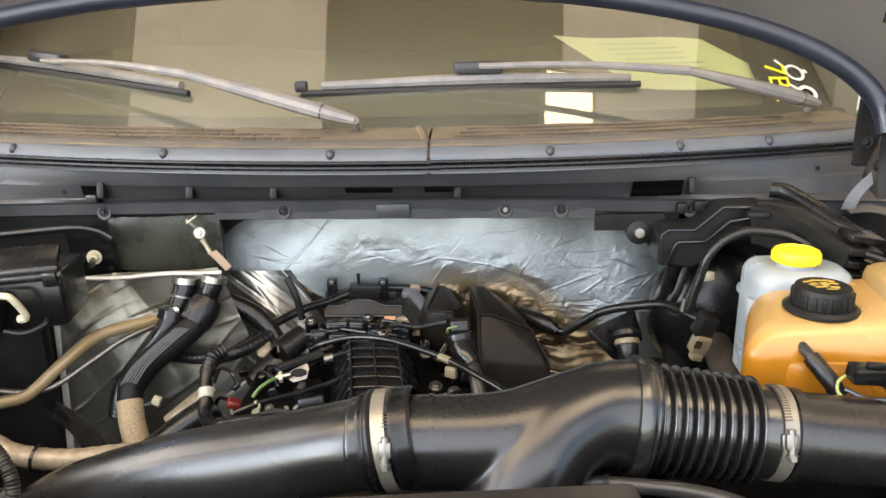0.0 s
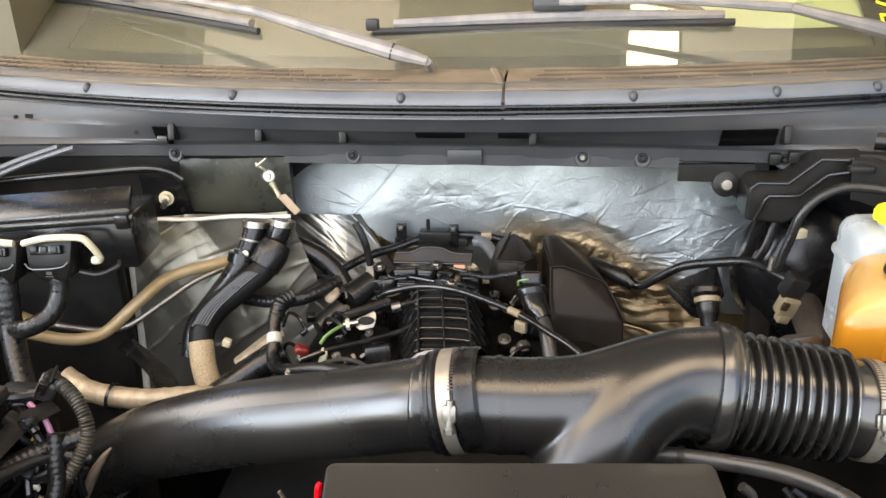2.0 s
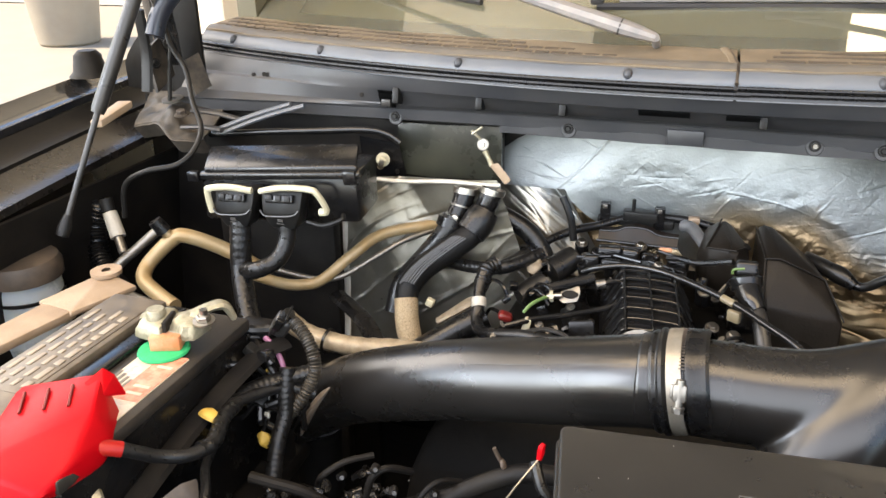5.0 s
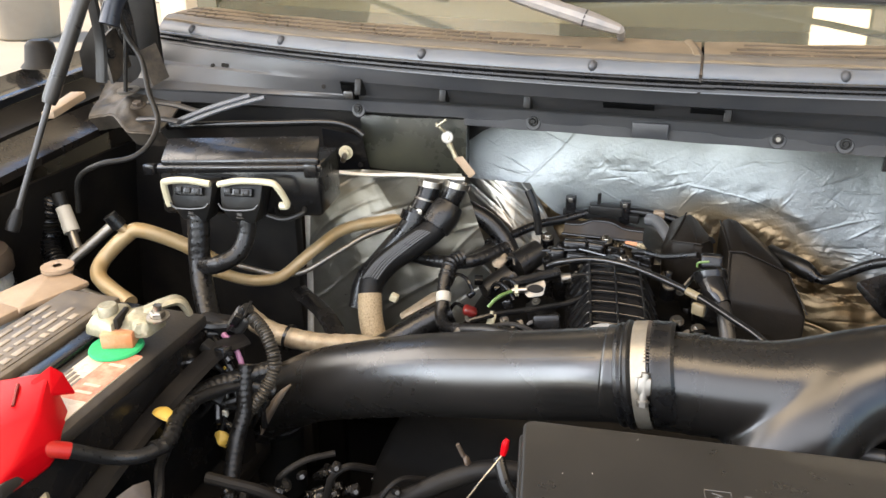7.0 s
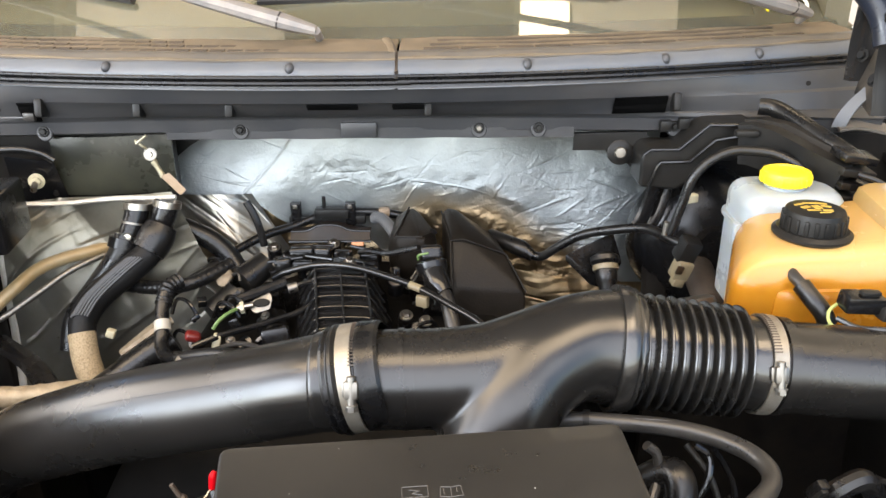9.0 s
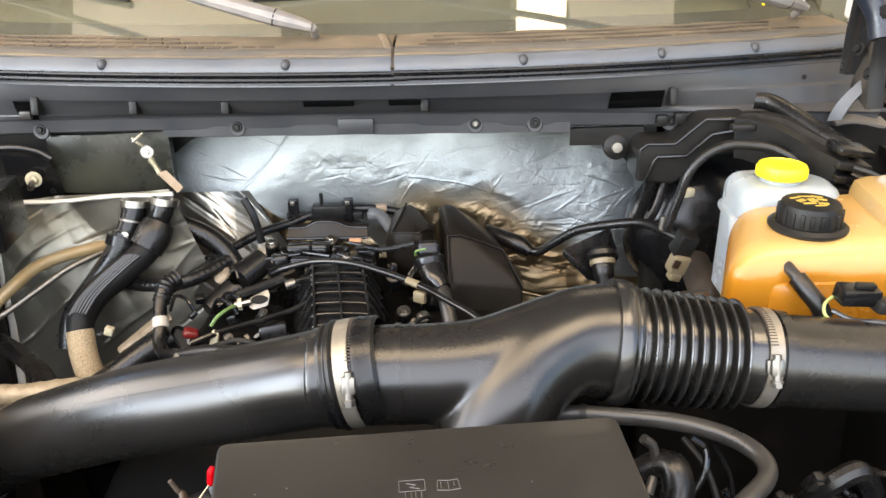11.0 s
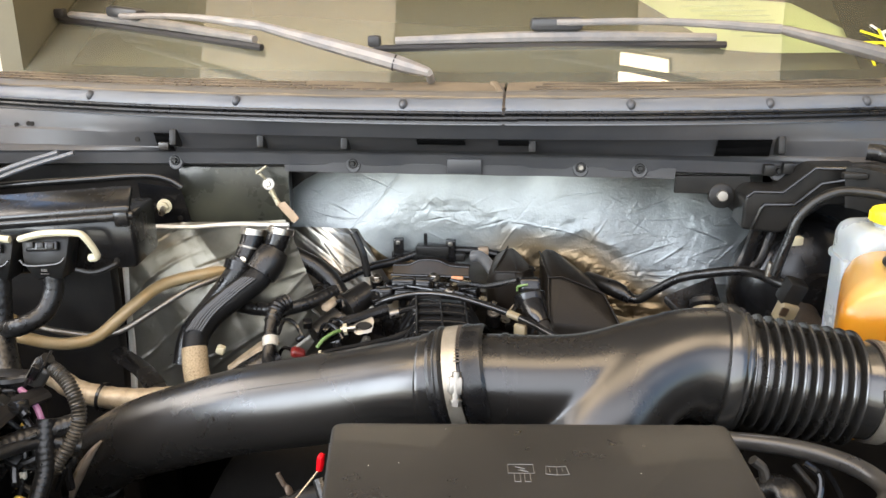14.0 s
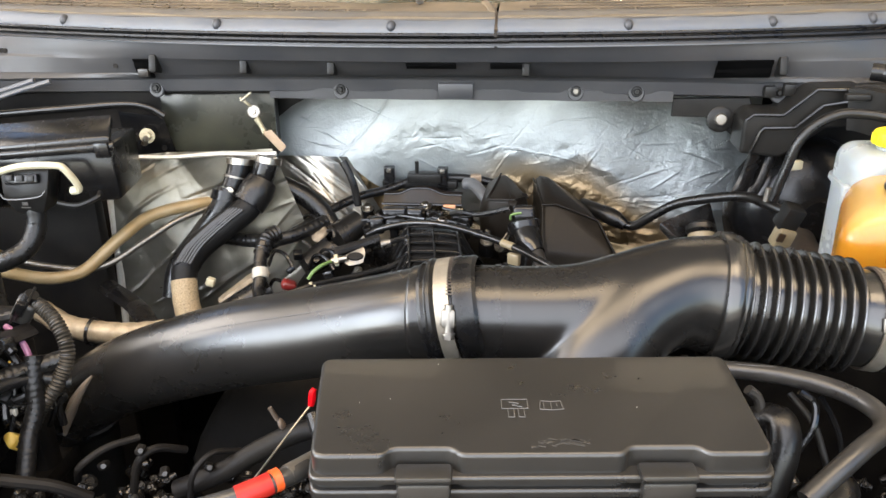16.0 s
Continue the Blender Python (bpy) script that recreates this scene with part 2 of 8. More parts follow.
M["orange"] = tank_material("orange_filled_tank")
M["orangepale"] = material("pale_tank_top", (0.40, 0.265, 0.10), 0.24, second=(0.45, 0.32, 0.145), scale=14, amount=0.6, subsurface=0.2)
M["bottle"] = material("milky_plastic", (0.33, 0.362, 0.378), 0.3, second=(0.28, 0.31, 0.325), scale=10, amount=0.6, subsurface=0.35)
M["yellow"] = material("yellow_plastic", (0.88, 0.68, 0.02), 0.36, second=(0.8, 0.58, 0.02), scale=40, amount=0.4)
M["tag"] = material("yellow_tape", (0.5, 0.34, 0.06), 0.5, second=(0.4, 0.26, 0.045), scale=60, amount=0.6)
M["red"] = material("bright_red_plastic", (0.40, 0.002, 0.006), 0.4, second=(0.34, 0.002, 0.005), scale=25, amount=0.5, specular=0.1)
M["redrubber"] = material("red_tape", (0.3, 0.012, 0.010), 0.4, second=(0.42, 0.025, 0.012), scale=60, amount=0.5, specular=0.3)
M["orangetape"] = material("orange_tape", (0.62, 0.085, 0.015), 0.4, second=(0.5, 0.06, 0.012), scale=60, amount=0.5)
M["green"] = material("green_felt_washer", (0.02, 0.36, 0.12), 0.85, second=(0.02, 0.26, 0.08), scale=80, amount=0.6, bump=0.0004, bump_scale=600)
M["wiregreen"] = material("green_wire", (0.10, 0.17, 0.05), 0.4)
M["wireyellow"] = material("yellow_green_wire", (0.27, 0.30, 0.10), 0.4)
M["wirepurple"] = material("purple_wire", (0.22, 0.09, 0.17), 0.4)
M["copper"] = material("orange_corroded_clamp", (0.44, 0.16, 0.06), 0.6, second=(0.5, 0.32, 0.2), scale=50, amount=0.7)
M["clampmetal"] = material("corroded_lead_clamp", (0.33, 0.30, 0.22), 0.5, 0.5, second=(0.17, 0.16, 0.09), scale=60, amount=0.8, bump=0.0006, bump_scale=220)
M["label"] = material("worn_printed_label", (0.52, 0.45, 0.34), 0.3, second=(0.36, 0.28, 0.19), scale=35, amount=0.8)
M["labelgrey"] = material("embossed_grey_label", (0.085, 0.071, 0.054), 0.45, second=(0.17, 0.138, 0.10), scale=50, amount=0.7)
M["print"] = material("pale_relief_print", (0.21, 0.175, 0.13), 0.5)
M["printred"] = material("faded_red_print", (0.6, 0.13, 0.07), 0.5, second=(0.6, 0.35, 0.25), scale=90, amount=0.7)
M["icon"] = material("pale_moulded_lines", (0.055, 0.051, 0.046), 0.45)
M["scuff"] = material("pale_scuff", (0.036, 0.034, 0.031), 0.5)
M["blade"] = material("grey_wiper_metal", (0.27, 0.245, 0.225), 0.45, second=(0.15, 0.15, 0.16), scale=26, amount=0.75, bump=0.0002, bump_scale=160)
M["blade_rubber"] = material("wiper_rubber", (0.02, 0.018, 0.018), 0.5)
M["paper"] = material("pale_green_paper", (0.78, 0.84, 0.56), 0.8, second=(0.72, 0.79, 0.51), scale=6, amount=0.4)
M["ink"] = material("faint_ink", (0.5, 0.58, 0.42), 0.8)
M["dash"] = material("olive_dashboard", (0.125, 0.112, 0.072), 0.75, second=(0.165, 0.148, 0.096), scale=4, amount=0.7, bump=0.0004, bump_scale=300)
M["foam"] = material("brown_black_foam", (0.009, 0.0075, 0.006), 0.42, second=(0.016, 0.013, 0.010), scale=25, amount=0.7, bump=0.0003, bump_scale=300, specular=0.16)
M["frit"] = material("black_glass_border", (0.012, 0.011, 0.01), 0.08, rough_var=0.02)
M["markyellow"] = material("yellow_marker", (0.8, 0.68, 0.02), 0.5)
M["markwhite"] = material("white_marker", (0.75, 0.74, 0.7), 0.5)
M["hood"] = material("grey_hood_primer", (0.06, 0.055, 0.05), 0.5, second=(0.09, 0.08, 0.07), scale=6, amount=0.7, bump=0.0001, bump_scale=300)
M["seal"] = material("blue_black_seal", (0.012, 0.015, 0.024), 0.35)
M["darkbrown"] = material("dusty_brown_black_steel", (0.010, 0.0075, 0.006), 0.42, second=(0.024, 0.016, 0.011), scale=20, amount=0.7, specular=0.25)
M["ventgrey"] = material("grey_vent_plastic", (0.075, 0.077, 0.08), 0.35, second=(0.11, 0.11, 0.11), scale=40, amount=0.6)
M["sleevecloth"] = material("dull_black_sleeve", (0.005, 0.005, 0.0052), 0.5, second=(0.011, 0.0105, 0.010), scale=300, amount=0.7, bump=0.0003, bump_scale=700, specular=0.2)
M["dustyloom"] = material("dust_dulled_loom", (0.018, 0.0155, 0.012), 0.4, second=(0.05, 0.043, 0.033), scale=40, amount=0.8, bump=0.0002, bump_scale=400)
M["brown"] = material("brown_sticker", (0.022, 0.012, 0.005), 0.35, second=(0.034, 0.02, 0.010), scale=30, amount=0.6)
M["concrete"] = material("pale_concrete", (0.24, 0.195, 0.14), 0.8, second=(0.29, 0.245, 0.18), scale=2.5, amount=0.8, bump=0.001, bump_scale=60)
M["wall"] = material("beige_wall_paint", (0.6, 0.53, 0.42), 0.85, second=(0.66, 0.59, 0.48), scale=2, amount=0.6, bump=0.0005, bump_scale=80)
M["slotblack"] = material("slot_shade_black", (0.0015, 0.0015, 0.0015), 0.9, specular=0.02)


def panel_material(name, colour):
    """Thin corrugated roofing that lets warm daylight through."""
    m = bpy.data.materials.new(name)
    m.use_nodes = True
    nd, lk = m.node_tree.nodes, m.node_tree.links
    nd.remove(nd["Principled BSDF"])
    tl, df, mx, no, mc = (nd.new(k) for k in ("ShaderNodeBsdfTranslucent", "ShaderNodeBsdfDiffuse", "ShaderNodeMixShader", "ShaderNodeTexNoise", "ShaderNodeMix"))
    mc.data_type = "RGBA"
    no.inputs["Scale"].default_value, no.inputs["Detail"].default_value = 3.0, 4
    tc = nd.new("ShaderNodeTexCoord")
    lk.new(tc.outputs["Object"], no.inputs["Vector"])
    mc.inputs["A"].default_value, mc.inputs["B"].default_value = (*colour, 1), (*(c * 0.7 for c in colour), 1)
    lk.new(no.outputs["Fac"], mc.inputs["Factor"])
    lk.new(mc.outputs["Result"], tl.inputs["Color"])
    lk.new(mc.outputs["Result"], df.inputs["Color"])
    mx.inputs["Fac"].default_value = 0.4
    lk.new(tl.outputs["BSDF"], mx.inputs[1])
    lk.new(df.outputs["BSDF"], mx.inputs[2])
    lk.new(mx.outputs["Shader"], nd["Material Output"].inputs["Surface"])
    return m


M["ceilpale"] = panel_material("translucent_roofing", (0.84, 0.70, 0.49))
# near-black: the lower bay's deep shade is put into these two colours
M["pit"] = material("shaded_black_casting", (0.006, 0.0056, 0.005), 0.7, second=(0.014, 0.012, 0.010), scale=18, bump=0.002, bump_scale=40, specular=0.05)
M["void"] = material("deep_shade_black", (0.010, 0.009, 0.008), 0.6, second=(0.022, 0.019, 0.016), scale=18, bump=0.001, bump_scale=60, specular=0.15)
M["ceildark"] = material("brown_ceiling_duct", (0.19, 0.17, 0.125), 0.8, second=(0.25, 0.225, 0.165), scale=3, amount=0.7)
M["bin"] = material("cream_drum", (0.34, 0.28, 0.2), 0.6, second=(0.29, 0.235, 0.17), scale=3, amount=0.6)


def glass_material(name, tint):
    m = bpy.data.materials.new(name)
    m.use_nodes = True
    nd, lk = m.node_tree.nodes, m.node_tree.links
    nd.remove(nd["Principled BSDF"])
    tr, gl, mx, fr = (nd.new(k) for k in ("ShaderNodeBsdfTransparent", "ShaderNodeBsdfGlossy", "ShaderNodeMixShader", "ShaderNodeFresnel"))
    tr.inputs["Color"].default_value = (*tint, 1)
    gl.inputs["Roughness"].default_value = 0.015
    fr.inputs["IOR"].default_value = 2.3
    no = nd.new("ShaderNodeTexNoise")
    no.inputs["Scale"].default_value = 2.2
    bp = nd.new("ShaderNodeBump")
    bp.inputs["Distance"].default_value = 0.002
    lk.new(no.outputs["Fac"], bp.inputs["Height"])
    lk.new(bp.outputs["Normal"], gl.inputs["Normal"])
    lk.new(fr.outputs["Fac"], mx.inputs["Fac"])
    lk.new(tr.outputs["BSDF"], mx.inputs[1])
    lk.new(gl.outputs["BSDF"], mx.inputs[2])
    # beige diffuse film: dust, and painted haze that strengthens the ceiling's reflection
    df, m2 = nd.new("ShaderNodeBsdfDiffuse"), nd.new("ShaderNodeMixShader")
    df.inputs["Color"].default_value = (0.55, 0.53, 0.40, 1)
    film, mr = nd.new("ShaderNodeTexNoise"), nd.new("ShaderNodeMapRange")
    film.inputs["Scale"].default_value, film.inputs["Detail"].default_value = 5.0, 6
    mr.inputs["To Min"].default_value, mr.inputs["To Max"].default_value = 0.06, 0.20
    lk.new(film.outputs["Fac"], mr.inputs["Value"])
    lk.new(mr.outputs["Result"], m2.inputs["Fac"])
    lk.new(mx.outputs["Shader"], m2.inputs[1])
    lk.new(df.outputs["BSDF"], m2.inputs[2])
    lk.new(m2.outputs["Shader"], nd["Material Output"].inputs["Surface"])
    return m


M["glass"] = glass_material("green_tinted_glass", (0.86, 0.93, 0.78))


def glow_material(name, colour, strength):
    m = bpy.data.materials.new(name)
    m.use_nodes = True
    b = m.node_tree.nodes["Principled BSDF"]
    b.inputs["Base Color"].default_value = (*colour, 1)
    b.inputs["Emission Color"].default_value = (*colour, 1)
    b.inputs["Emission Strength"].default_value = strength
    return m


M["glow"] = glow_material("lamp_diffuser", (1.0, 0.84, 0.55), 1.5)

# ---- building blocks ----


def link(name, bm, mat, parent=None, label="", smooth=True, sharp=35):
    me = bpy.data.meshes.new(name)
    bmesh.ops.recalc_face_normals(bm, faces=bm.faces)
    if smooth:
        lim = radians(sharp)
        for fc in bm.faces:
            fc.smooth = True
        for e in bm.edges:
            if len(e.link_faces) == 2 and e.calc_face_angle(0) > lim:
                e.smooth = False
    bm.to_mesh(me)
    bm.free()
    me.materials.append(mat)
    ob = new(name, me)
    if parent:
        ob.parent = parent
    if label:
        ob["label"] = label
    return ob


def part(name, bm, mat, parent, label="", sharp=35):
    return link(name, bm, mat, parent, label, True, sharp)


def thing(name, label, category, group="", kind="", at=(0, 0, 0)):
    ob = new(name)
    ob.empty_display_size = 0.02
    ob.location = at
    return tagged(ob, label, category, group, kind)


def box(size, m=None, bevel=0.0, seg=2):
    bm = bmesh.new()
    bmesh.ops.create_cube(bm, size=1)
    bmesh.ops.scale(bm, vec=size, verts=bm.verts)
    if bevel:
        bmesh.ops.bevel(bm, geom=list(bm.edges), offset=bevel, segments=seg, affect="EDGES", profile=0.5)
    if m is not None:
        bmesh.ops.transform(bm, matrix=m, verts=bm.verts)
    return bm


def at(x, y, z, rx=0, ry=0, rz=0):
    return pose(x, y, z, rx, ry, rz)


def spline(pts, per=8):
    """A smooth line through the points."""
    p = [Vector(q) for q in pts]
    p = [p[0] * 2 - p[1]] + p + [p[-1] * 2 - p[-2]]
    out = []
    for i in range(1, len(p) - 2):
        a, b, c, d = p[i - 1:i + 3]
        for k in range(per):
            s = k / per
            out.append(0.5 * ((2 * b) + (c - a) * s + (2 * a - 5 * b + 4 * c - d) * s * s + (3 * b - a - 3 * c + d) * s ** 3))
    out.append(p[-2])
    return out


def sweep(pts, radius, sides=14, per=8, profile=None, caps=True, ridge=0.0, pitch=0.006, smooth_path=True, flat=None):
    """A round (or profiled) bar along a line. radius: a number, or one for each given point. ridge: rings of that height every pitch."""
    line = spline(pts, per) if smooth_path else [Vector(q) for q in pts]
    if isinstance(radius, (list, tuple)):
        rad = [v.x for v in spline([(r, 0, 0) for r in radius], per)] if smooth_path else list(radius)
    else:
        rad = [radius] * len(line)
    if ridge:
        dist, fine, fr = 0.0, [line[0]], [rad[0]]
        for i in range(1, len(line)):
            n = max(1, round((line[i] - line[i - 1]).length / (pitch / 4)))
            for k in range(1, n + 1):
                fine.append(line[i - 1].lerp(line[i], k / n))
                fr.append(rad[i - 1] + (rad[i] - rad[i - 1]) * k / n)
        line, rad = fine, fr
        dist = 0.0
        for i in range(len(line)):
            if i:
                dist += (line[i] - line[i - 1]).length
            rad[i] += ridge * math.cos(dist / pitch * 2 * math.pi)
    bm = bmesh.new()
    up, rings, n = None, [], len(line)
    for i in range(n):
        d = (line[min(i + 1, n - 1)] - line[max(i - 1, 0)]).normalized()
        if up is None:
            up = Vector((0, 0, 1)) if abs(d.z) < 0.9 else Vector((0, 1, 0))
        side = d.cross(up).normalized()
        up = side.cross(d).normalized()
        ring = []
        prof = profile or [(math.cos(2 * math.pi * k / sides), math.sin(2 * math.pi * k / sides)) for k in range(sides)]
        for a, b in prof:
            if flat:
                b = b * flat
            ring.append(bm.verts.new(line[i] + (side * a + up * b) * rad[i]))
        rings.append(ring)
    for r, s in zip(rings, rings[1:]):
        for k in range(len(r)):
            bm.faces.new((r[k], r[(k + 1) % len(r)], s[(k + 1) % len(r)], s[k]))
    if caps:
        bm.faces.new(rings[0])
        bm.faces.new(rings[-1])
    return bm


def join(*bms):
    """Several meshes as one."""
    out = bmesh.new()
    for b in bms:
        me = bpy.data.meshes.new("tmp")
        b.to_mesh(me)
        b.free()
        out.from_mesh(me)
        bpy.data.meshes.remove(me)
    return out


def rod(a, b, r, sides=12, r2=None):
    return sweep([a, b], [r, r2 if r2 is not None else r], sides, smooth_path=False)


def lathe(profile, m=None, sides=32):
    """A turned body: rows of (radius, height) about its own z."""
    bm = bmesh.new()
    rings = []
    for r, z in profile:
        if r < 1e-6:
            rings.append([bm.verts.new((0, 0, z))])
        else:
            rings.append([bm.verts.new((r * math.cos(2 * math.pi * k / sides), r * math.sin(2 * math.pi * k / sides), z)) for k in range(sides)])
    for a, b in zip(rings, rings[1:]):
        for k in range(sides):
            q = [a[k % len(a)], a[(k + 1) % len(a)], b[(k + 1) % len(b)], b[k % len(b)]]
            q = list(dict.fromkeys(q))
            if len(q) > 2:
                bm.faces.new(q)
    if m is not None:
        bmesh.ops.transform(bm, matrix=m, verts=bm.verts)
    return bm


def along(d, at_=(0, 0, 0)):
    """The pose that lays z along d."""
    return Matrix.Translation(at_) @ Vector(d).to_track_quat("Z", "Y").to_matrix().to_4x4()


def sheet(fn, nu, nv, thick=0.0):
    """A surface fn(u, v) over the unit square; thick: its depth along its normals."""
    bm = bmesh.new()
    g = [[bm.verts.new(fn(i / nu, j / nv)) for j in range(nv + 1)] for i in range(nu + 1)]
    for i in range(nu):
        for j in range(nv):
            bm.faces.new((g[i][j], g[i + 1][j], g[i + 1][j + 1], g[i][j + 1]))
    if thick:
        bmesh.ops.recalc_face_normals(bm, faces=bm.faces)
        bmesh.ops.solidify(bm, geom=list(bm.faces), thickness=thick)
    return bm


def plate(outline, thick, m=None, bevel=0.0, seg=2):
    """A flat plate with that outline (x, y), from z = -thick to 0, its upper edge rounded."""
    bm = bmesh.new()
    low = [bm.verts.new((x, y, -thick)) for x, y in outline]
    top = [bm.verts.new((x, y, 0)) for x, y in outline]
    bm.faces.new(low[::-1])
    bm.faces.new(top)
    n = len(outline)
    rim = []
    for k in range(n):
        bm.faces.new((low[k], low[(k + 1) % n], top[(k + 1) % n], top[k]))
        rim.append(bm.edges.get((top[k], top[(k + 1) % n])))
    if bevel:
        bmesh.ops.bevel(bm, geom=rim, offset=bevel, segments=seg, affect="EDGES", profile=0.5)
    if m is not None:
        bmesh.ops.transform(bm, matrix=m, verts=bm.verts)
    return bm


def moulded(outline, thick, r, m=None, seg=6):
    """Like plate(), with its upper edge drawn in along a true quarter round."""
    n = len(outline)
    if sum(a[0] * b[1] - b[0] * a[1] for a, b in zip(outline, outline[1:] + outline[:1])) < 0:
        outline = outline[::-1]
    inward = []
    for k in range(n):
        a, p, b = (Vector(outline[(k + o) % n]) for o in (-1, 0, 1))
        e, f = (p - a).normalized(), (b - p).normalized()
        inward.append(Vector((-(e.y + f.y), e.x + f.x)).normalized())
    bm = bmesh.new()
    rings = []
    for z, d in [(-thick, 0.0)] + [(r * math.sin(t) - r, r * (1 - math.cos(t))) for t in (math.pi / 2 * k / seg for k in range(seg + 1))]:
        rings.append([bm.verts.new((x + v.x * d, y + v.y * d, z)) for (x, y), v in zip(outline, inward)])
    for a, b in zip(rings, rings[1:]):
        for k in range(n):
            bm.faces.new((a[k], a[(k + 1) % n], b[(k + 1) % n], b[k]))
    bm.faces.new(rings[0][::-1])
    bm.faces.new(rings[-1])
    if m is not None:
        bmesh.ops.transform(bm, matrix=m, verts=bm.verts)
    return bm


def bolt(parent, place, d, r=0.007, mat=None, name="bolt"):
    m = along(d, place)
    bm = join(lathe([(0, 0), (r * 1.5, 0), (r * 1.5, r * 0.25), (r * 1.0, r * 0.3)], m, 18), lathe([(r, r * 0.28), (r, r * 0.95), (r * 0.85, r * 1.1), (0, r * 1.1)], m, 6))
    return part(name, bm, mat or M["steel"], parent)


def glyphs(name, body, size, m, mat, parent, depth=0.0004):
    """Lettering as a mesh part."""
    c = bpy.data.curves.new(name, "FONT")
    c.body, c.size, c.extrude, c.align_x, c.align_y = body, size, depth, "CENTER", "CENTER"
    tmp = bpy.data.objects.new("tmp", c)
    scene.collection.objects.link(tmp)
    me = bpy.data.meshes.new_from_object(tmp.evaluated_get(bpy.context.evaluated_depsgraph_get()))
    bpy.data.objects.remove(tmp)
    bpy.data.curves.remove(c)
    me.materials.clear()
    me.materials.append(mat)
    me.transform(m)
    ob = new(name, me)
    ob.parent = parent
    return ob

# ---- the building ----
CX = -0.06  # the truck's middle line


def bow(x):
    return 0.25 * (x - CX) ** 2


def slab(x0, x1, y0, y1, z0, z1, bevel=0.0):
    return box((x1 - x0, y1 - y0, z1 - z0), at((x0 + x1) / 2, (y0 + y1) / 2, (z0 + z1) / 2), bevel)


tagged(link("ground", slab(-60, 60, -60, 60, -0.5, -0.02), M["concrete"]), "pale dusty concrete yard round the garage", "ground", kind="structure")
tagged(link("floor", slab(-4, 4, -4, 6, -0.2, 0.0), M["concrete"]), "pale sunlit concrete garage floor", "floor", kind="structure")
tagged(link("wall_left", slab(-24, -3.5, 12.5, 12.7, 0, 4.5), M["wall"]), "beige painted wall across the sunlit yard", "wall", kind="structure")
for y in (-0.2, 3.5):
    tagged(link("garage_post", slab(-2.45, -2.3, y - 0.08, y + 0.08, 0, 3.2, 0.01), M["wall"]), "square beige post at the open side", "post", "garage posts", "structure")
tagged(link("wall_right", slab(4, 4.2, -0.3, 6.2, 0, 3.2), M["wall"]), "plain beige painted garage wall", "wall", kind="structure")
tagged(link("ceiling", sheet(lambda u, v: (-2.5 + 6.7 * u, -0.3 + 6.5 * v, 3.215 + 0.012 * math.sin(v * 6.5 / 0.15 * 2 * math.pi)), 4, 340), M["ceilpale"]), "translucent corrugated garage roofing", "ceiling", kind="structure")


def ceiling_beam(x, w):
    ob = tagged(link("ceiling_beam", slab(x - w / 2, x + w / 2, -0.28, 6, 3.08, 3.2, 0.008), M["ceildark"]), "brown beam under the pale ceiling", "beam", "ceiling beams", "structure")
    return ob


for x, w in ((-1.62, 0.08), (0.045, 1.10), (1.52, 0.22), (2.6, 0.3)):
    ceiling_beam(x, w)



def ceiling_light(x, y, w, d, watts):
    t = thing("ceiling_light", "warm glowing rectangular ceiling light", "ceiling light", "ceiling lights", at=(x, y, 3.07))
    part("light_frame", box((w + 0.04, d + 0.04, 0.05), None, 0.006), M["white"], t)
    part("diffuser", box((w, d, 0.02), at(0, 0, -0.022), 0.004), M["glow"], t, "glowing warm white diffuser")
    lamp_area("ceiling_lamp", look((x, y, 3.03), (x, y, 0)), w, d, watts, (1.0, 0.74, 0.45))


ceiling_light(0.62, 1.83, 0.22, 0.36, 0.6)

drum = thing("storage_drum", "large cream storage drum on the sunlit yard", "drum", at=(-8.35, 8.75, -0.02))
part("drum_body", lathe([(0, 0), (0.36, 0), (0.39, 0.03), (0.46, 0.6), (0.47, 1.2), (0.44, 1.5), (0, 1.55)], None, 40), M["bin"], drum)
part("drum_rim", lathe([(0.46, 1.18), (0.485, 1.18), (0.49, 1.21), (0.48, 1.25), (0.46, 1.25)], None, 40), M["bin"], drum)

# ---- bay walls of the truck ----
fw = tagged(link("firewall", slab(-1.0, 0.9, 1.38, 1.41, 0.45, 1.33), M["shadow"]), "grimy black painted steel firewall", "firewall", kind="structure")
for x0_, x1_, y0_, z0_ in ((-0.80, -0.302, 1.145, 1.235), (-0.98, -0.55, 1.172, 0.5), (0.425, 0.9, 1.172, 0.5)):
    part("firewall_panel", slab(x0_, x1_, y0_, y0_ + 0.02, z0_, 1.335), M["shadow"], fw)
part("firewall_panel", plate([(-0.350, 1.244), (-0.315, 1.244), (-0.311, 1.2834), (-0.287, 1.302), (-0.259, 1.3147), (-0.259, 1.3272), (-0.350, 1.3272)], 0.004, Matrix.Translation((0, 1.185, 0)) @ Matrix.Rotation(radians(90), 4, "X"), 0.0015), M["dull"], fw, "dark corner plate")
tagged(link("bay_floor", join(slab(-1.0, 0.9, 0.25, 1.4, 0.5, 0.55), slab(-0.95, 0.85, 0.16, 0.30, 0.5, 1.02)), M["void"]), "lower engine bay and cross member, coloured near-black for deep shade", "engine bay", kind="structure")

patch = thing("firewall_patch", "grey green scuffed patch of bare firewall steel", "firewall panel", at=(-0.395, 1.142, 1.287), kind="structure")
part("panel", sheet(lambda u, v: (-0.075 + 0.17 * u, 0.006 * math.cos(5.0 * u + 1.6) - 0.004 * math.sin(3 * v), -0.045 + 0.085 * v), 24, 12, 0.004), M["olive"], patch)


